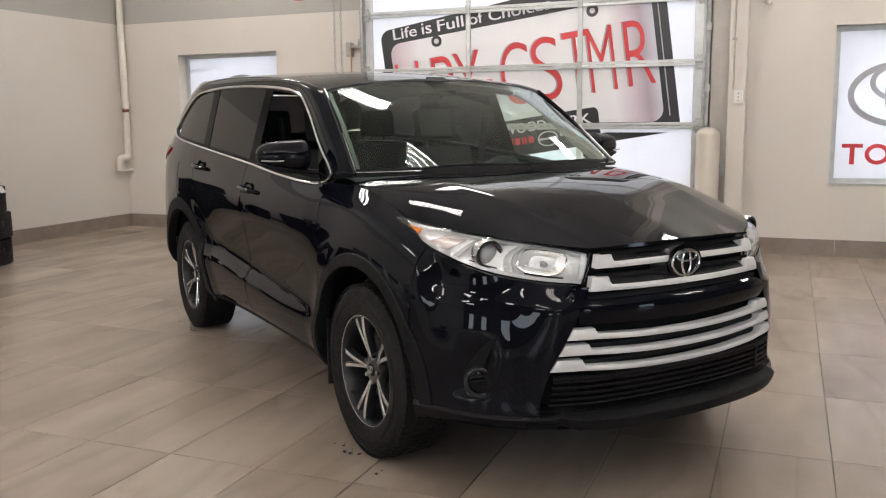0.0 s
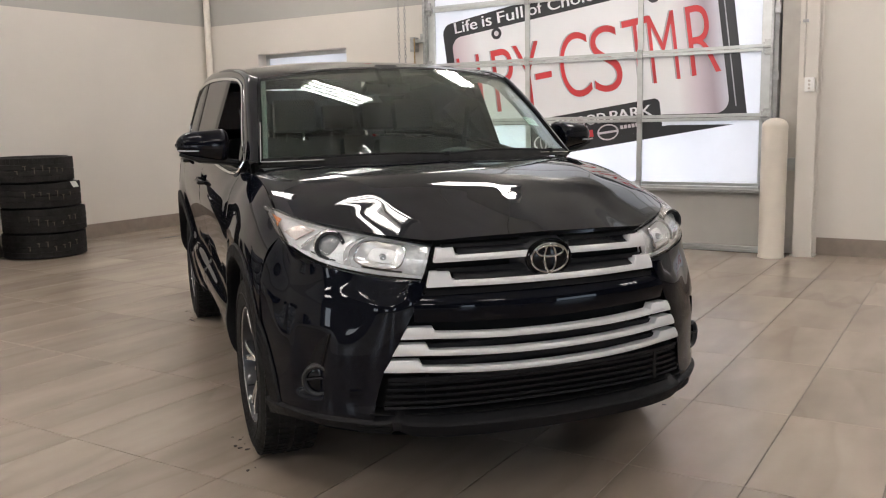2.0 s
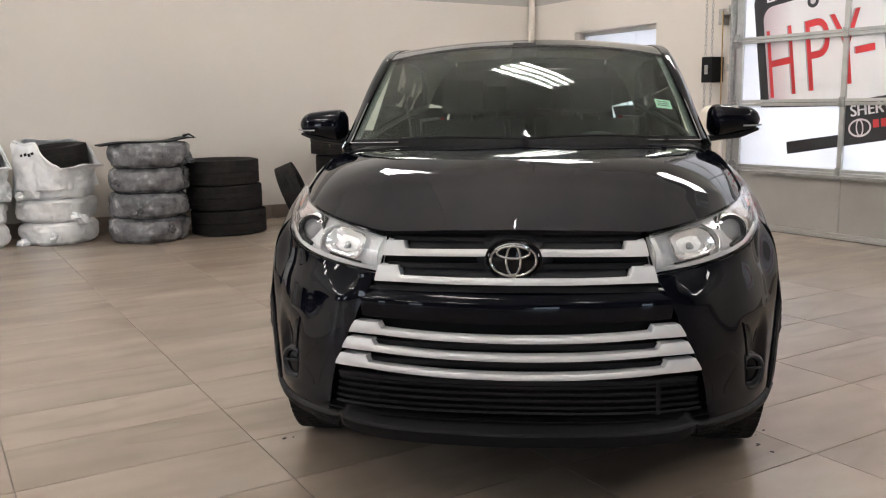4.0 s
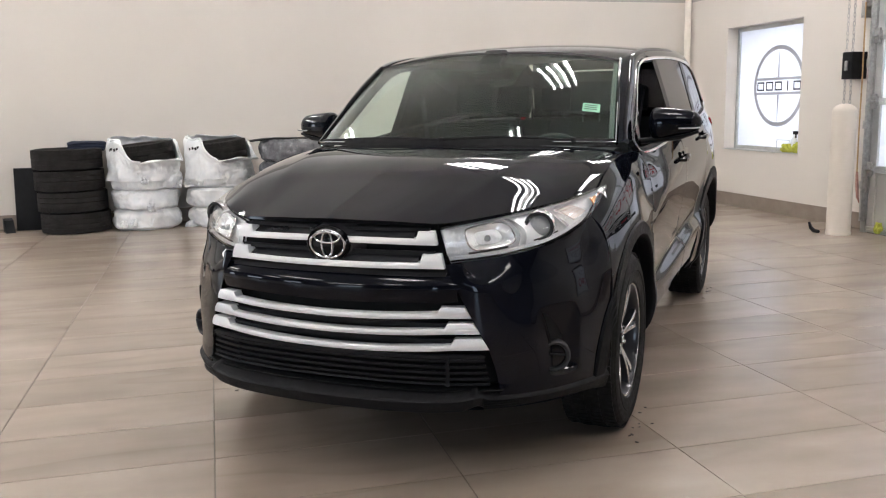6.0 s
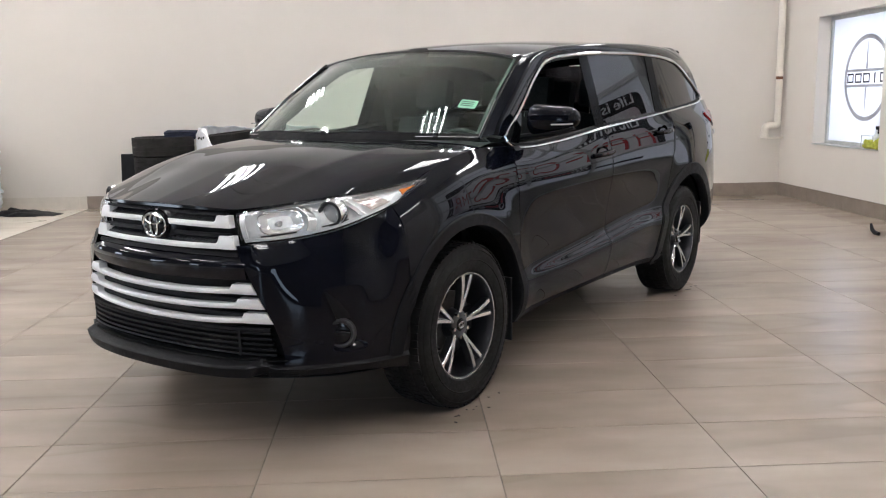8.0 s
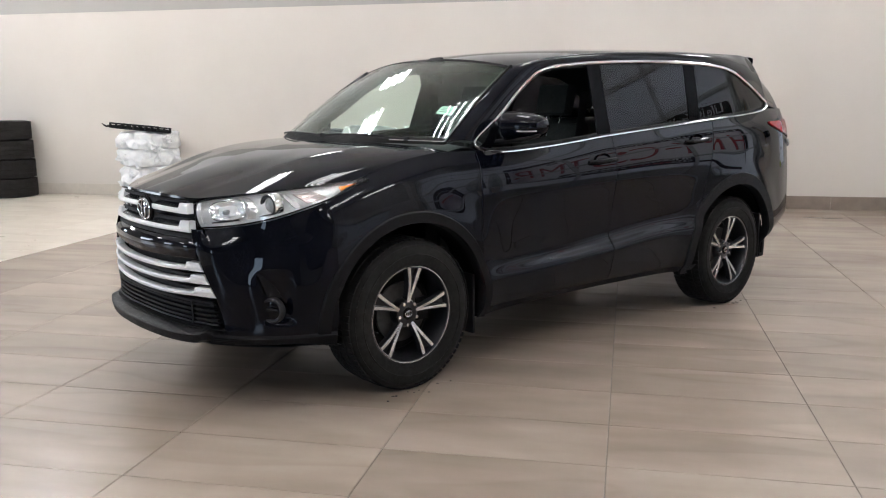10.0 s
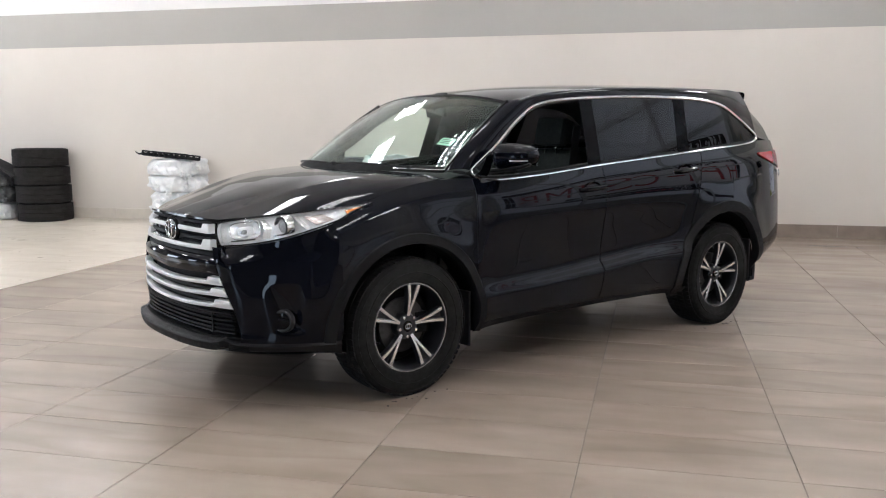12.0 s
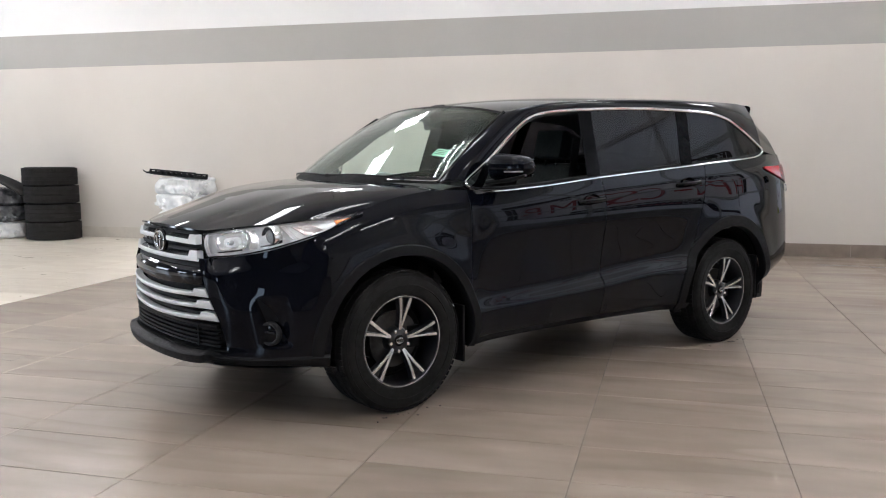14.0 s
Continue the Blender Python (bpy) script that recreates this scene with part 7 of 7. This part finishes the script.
open_bag(-8.23, 2.51, 0.712, 0.365, 0.26, 5, 10)
open_bag(-8.20, 3.37, 0.712, 0.350, 0.27, 9, 15)

# plastic trays and boards lying with the tyres
def slotted_tray(m, label):
    t = thing("plastic_tray", m, label, "car part")
    L, W = 0.82, 0.30
    bm = bmesh.new()
    add_box(bm, -L / 2, L / 2, -W / 2, W / 2, 0.0, 0.012, 0.004)
    for sy in (-1, 1):
        add_box(bm, -L / 2, L / 2, sy * W / 2 - 0.012, sy * W / 2 + 0.012, 0.060, 0.082, 0.005)
    for k in range(9):
        x = -L / 2 + 0.012 + (L - 0.024) * k / 8
        for sy in (-1, 1):
            add_box(bm, x - 0.014, x + 0.014, sy * W / 2 - 0.010, sy * W / 2 + 0.010, 0.008, 0.064)
        add_box(bm, x - 0.008, x + 0.008, -W / 2, W / 2, 0.010, 0.050)
    part("frame", bm, M["black_plastic"], t, smooth=False)
    part("hooked_end", tube([(-L / 2 + 0.02, 0.08, 0.04), (-L / 2 - 0.05, -0.06, 0.030), (-L / 2 - 0.11, -0.08, 0.020), (-L / 2 - 0.15, -0.08, 0.035), (-L / 2 - 0.19, -0.08, 0.055)], [0.040, 0.034, 0.022, 0.016, 0.005], 8, flat=0.6), M["black_plastic"], t)
    return t


slotted_tray(pose(-8.05, -0.90, 1.012, -6, 4, 84), "black slotted plastic car part lying on bagged tyres")
bd = thing("undershield", pose(-8.10, -4.02, 0.90, 0, 20, 86), "black moulded plastic panel resting across the tyres", "car part")
part("panel", sheet(lambda u, v: Vector((-0.62 + 1.10 * u, -0.20 + 0.40 * v, 0.05 * math.sin(3 * u) + 0.02 * math.cos(6 * v) - 0.05)), 16, 8, False, 0.012), M["black_plastic"], bd)
bd2 = thing("undershield", pose(-7.74, 4.24, 1.045, 0, -3, 92), "black moulded plastic panel lying on bagged tyres", "car part")
part("panel", sheet(lambda u, v: Vector((-0.50 + 0.95 * u, -0.16 + 0.30 * v, 0.012 * math.sin(7 * u) + 0.05 * max(0, u - 0.78) * 4 * (1 - u) * 4)), 24, 8, False, 0.014), M["black_plastic"], bd2)
part("tip", tube([(0.38, 0.0, 0.02), (0.44, 0.0, 0.035), (0.52, 0.02, -0.01)], [0.03, 0.022, 0.006], 8, flat=0.5), M["black_plastic"], bd2)
bd3 = thing("leaning_board", pose(-8.56, 1.18, 0.0, 0, 0, 0), "black plastic board leaning on the wall beside tyres", "car part")
part("board", box(-0.015, 0.015, -0.16, 0.22, 0.0, 0.74, 0.006, pose(0.06, 0, 0, 0, -8, 0)), M["black_plastic"], bd3)
part("foot", prism([(0, 0), (0.20, 0.0), (0.10, 0.14), (0.02, 0.16)], 0.10, pose(0.10, -0.30, 0, 0, 0, 20)), M["black_plastic"], bd3)
nv = thing("folded_cloth", pose(-8.40, 1.88, 1.0, 0, 0, 90), "folded dark navy cloth lying on a stack of tyres", "cloth")
for k in range(3):
    part("fold", sheet(lambda u, v: Vector((-0.21 + 0.41 * u + 0.012 * math.sin(5 * v + k), -0.13 + 0.27 * v, -0.020 + 0.030 * k + 0.010 * noise.noise(Vector((u * 3, v * 3, k * 2.0))) - 0.018 * (abs(2 * u - 1) ** 6 + abs(2 * v - 1) ** 6))), 20, 14, False, 0.026), M["navy"], nv)
mt = thing("floor_liner", pose(-8.20, -0.05, 0.0, 0, 0, 74), "crumpled black plastic liner lying on the pale floor", "car part")
part("liner", sheet(lambda u, v: Vector((-0.30 + 0.70 * u, (v - 0.5) * (0.55 - 0.35 * u * u), 0.008 + 0.07 * abs(noise.noise(Vector((u * 3, v * 3, 2.0)))) * (1 - u) + 0.05 * (1 - u) * math.sin(math.pi * v))), 24, 16, False, 0.008), M["black_plastic"], mt)

# thin cut in the floor and dirt dropped by the wheels
cut = thing("floor_mark", pose(-1.05, 2.16, 0.0006), "thin dark scored line on the floor tiles", "mark")
part("line", box(-0.003, 0.003, -0.16, 0.0, 0, 0.0008), M["grout"], cut, smooth=False)
part("line", box(-0.16, -0.003, -0.003, 0.003, 0, 0.0008), M["grout"], cut, smooth=False)
dirt = thing("road_dirt", pose(0, 0, 0), "small dark crumbs of road dirt beside the tyres", "dirt", kind="stuff")
bm = bmesh.new()
rng = random.Random(11)
CARM = pose(-1.2050, 4.2730, 0, 0, 0, -37.56)
for wx, sy in ((AXLE_F, 1), (AXLE_F, -1), (AXLE_R, 1), (AXLE_R, -1)):
    for k in range(9):
        p = CARM @ Vector((wx + rng.uniform(-0.22, 0.22), sy * (0.94 + abs(rng.gauss(0, 0.035))), 0.002))
        s_ = rng.uniform(0.003, 0.009)
        r = bmesh.ops.create_icosphere(bm, subdivisions=1, radius=s_, matrix=Matrix.Translation(p) @ Matrix.Rotation(rng.uniform(0, 3), 4, "Z") @ Matrix.Diagonal((1.6, 1, 0.35, 1)))
part("crumbs", bm, plain("road_dirt", (0.035, 0.026, 0.02), 0.9, vary=0.3, scale=80), dirt)


# ---- floor tiles ----
def tile_bm(w, l, h=0.006, c=0.0012):
    bm = bmesh.new()
    lo = [bm.verts.new((sx * w / 2, sy * l / 2, -h)) for sx, sy in ((-1, -1), (1, -1), (1, 1), (-1, 1))]
    up = [bm.verts.new((sx * w / 2, sy * l / 2, -c)) for sx, sy in ((-1, -1), (1, -1), (1, 1), (-1, 1))]
    tp = [bm.verts.new((sx * (w / 2 - c), sy * (l / 2 - c), 0)) for sx, sy in ((-1, -1), (1, -1), (1, 1), (-1, 1))]
    for a, b in ((lo, up), (up, tp)):
        for k in range(4):
            bm.faces.new((a[k], a[(k + 1) % 4], b[(k + 1) % 4], b[k]))
    bm.faces.new(tp)
    return bm


TW, TL, TX, TY = 0.4475, 0.90, 0.135, 3.24
floor_ob, pale_ob = bpy.data.objects["floor"], bpy.data.objects["floor_pale"]
JOINT = 0.004


def lay(owner, mat, y_lo, y_hi, near):
    shared, rest = {}, bmesh.new()
    i0, i1 = math.floor((X_WEST - TX) / TW), math.ceil((X_EAST - TX) / TW)
    j0, j1 = math.floor((y_lo - TY) / TL), math.ceil((y_hi - TY) / TL)
    for i in range(i0, i1):
        for j in range(j0, j1):
            x0, x1 = max(TX + i * TW, X_WEST), min(TX + (i + 1) * TW, X_EAST)
            y0, y1 = max(TY + j * TL, y_lo), min(TY + (j + 1) * TL, y_hi)
            if x1 - x0 < 0.03 or y1 - y0 < 0.03:
                continue
            w, l = round(x1 - x0 - JOINT, 4), round(y1 - y0 - JOINT, 4)
            at = ((x0 + x1) / 2, (y0 + y1) / 2, 0)
            if near(at):
                if (w, l) not in shared:
                    me = bpy.data.meshes.new("tile")
                    bm = tile_bm(w, l)
                    bm.to_mesh(me)
                    bm.free()
                    me.materials.append(M[mat])
                    shared[(w, l)] = me
                ob = new("tile", shared[(w, l)])
                ob.parent = owner
                ob.location = at
            else:
                b = tile_bm(w, l)
                bmesh.ops.translate(b, vec=at, verts=b.verts)
                me = bpy.data.meshes.new("tmp")
                b.to_mesh(me)
                b.free()
                rest.from_mesh(me)
                bpy.data.meshes.remove(me)
    tagged(part("far_tiles", rest, M[mat], owner, "further tiles of the same floor", smooth=False), kind="stuff")


lay(floor_ob, "tile", FLOOR_EDGE, Y_NORTH + 0.22, lambda p: -8.8 < p[0] < 2.2)
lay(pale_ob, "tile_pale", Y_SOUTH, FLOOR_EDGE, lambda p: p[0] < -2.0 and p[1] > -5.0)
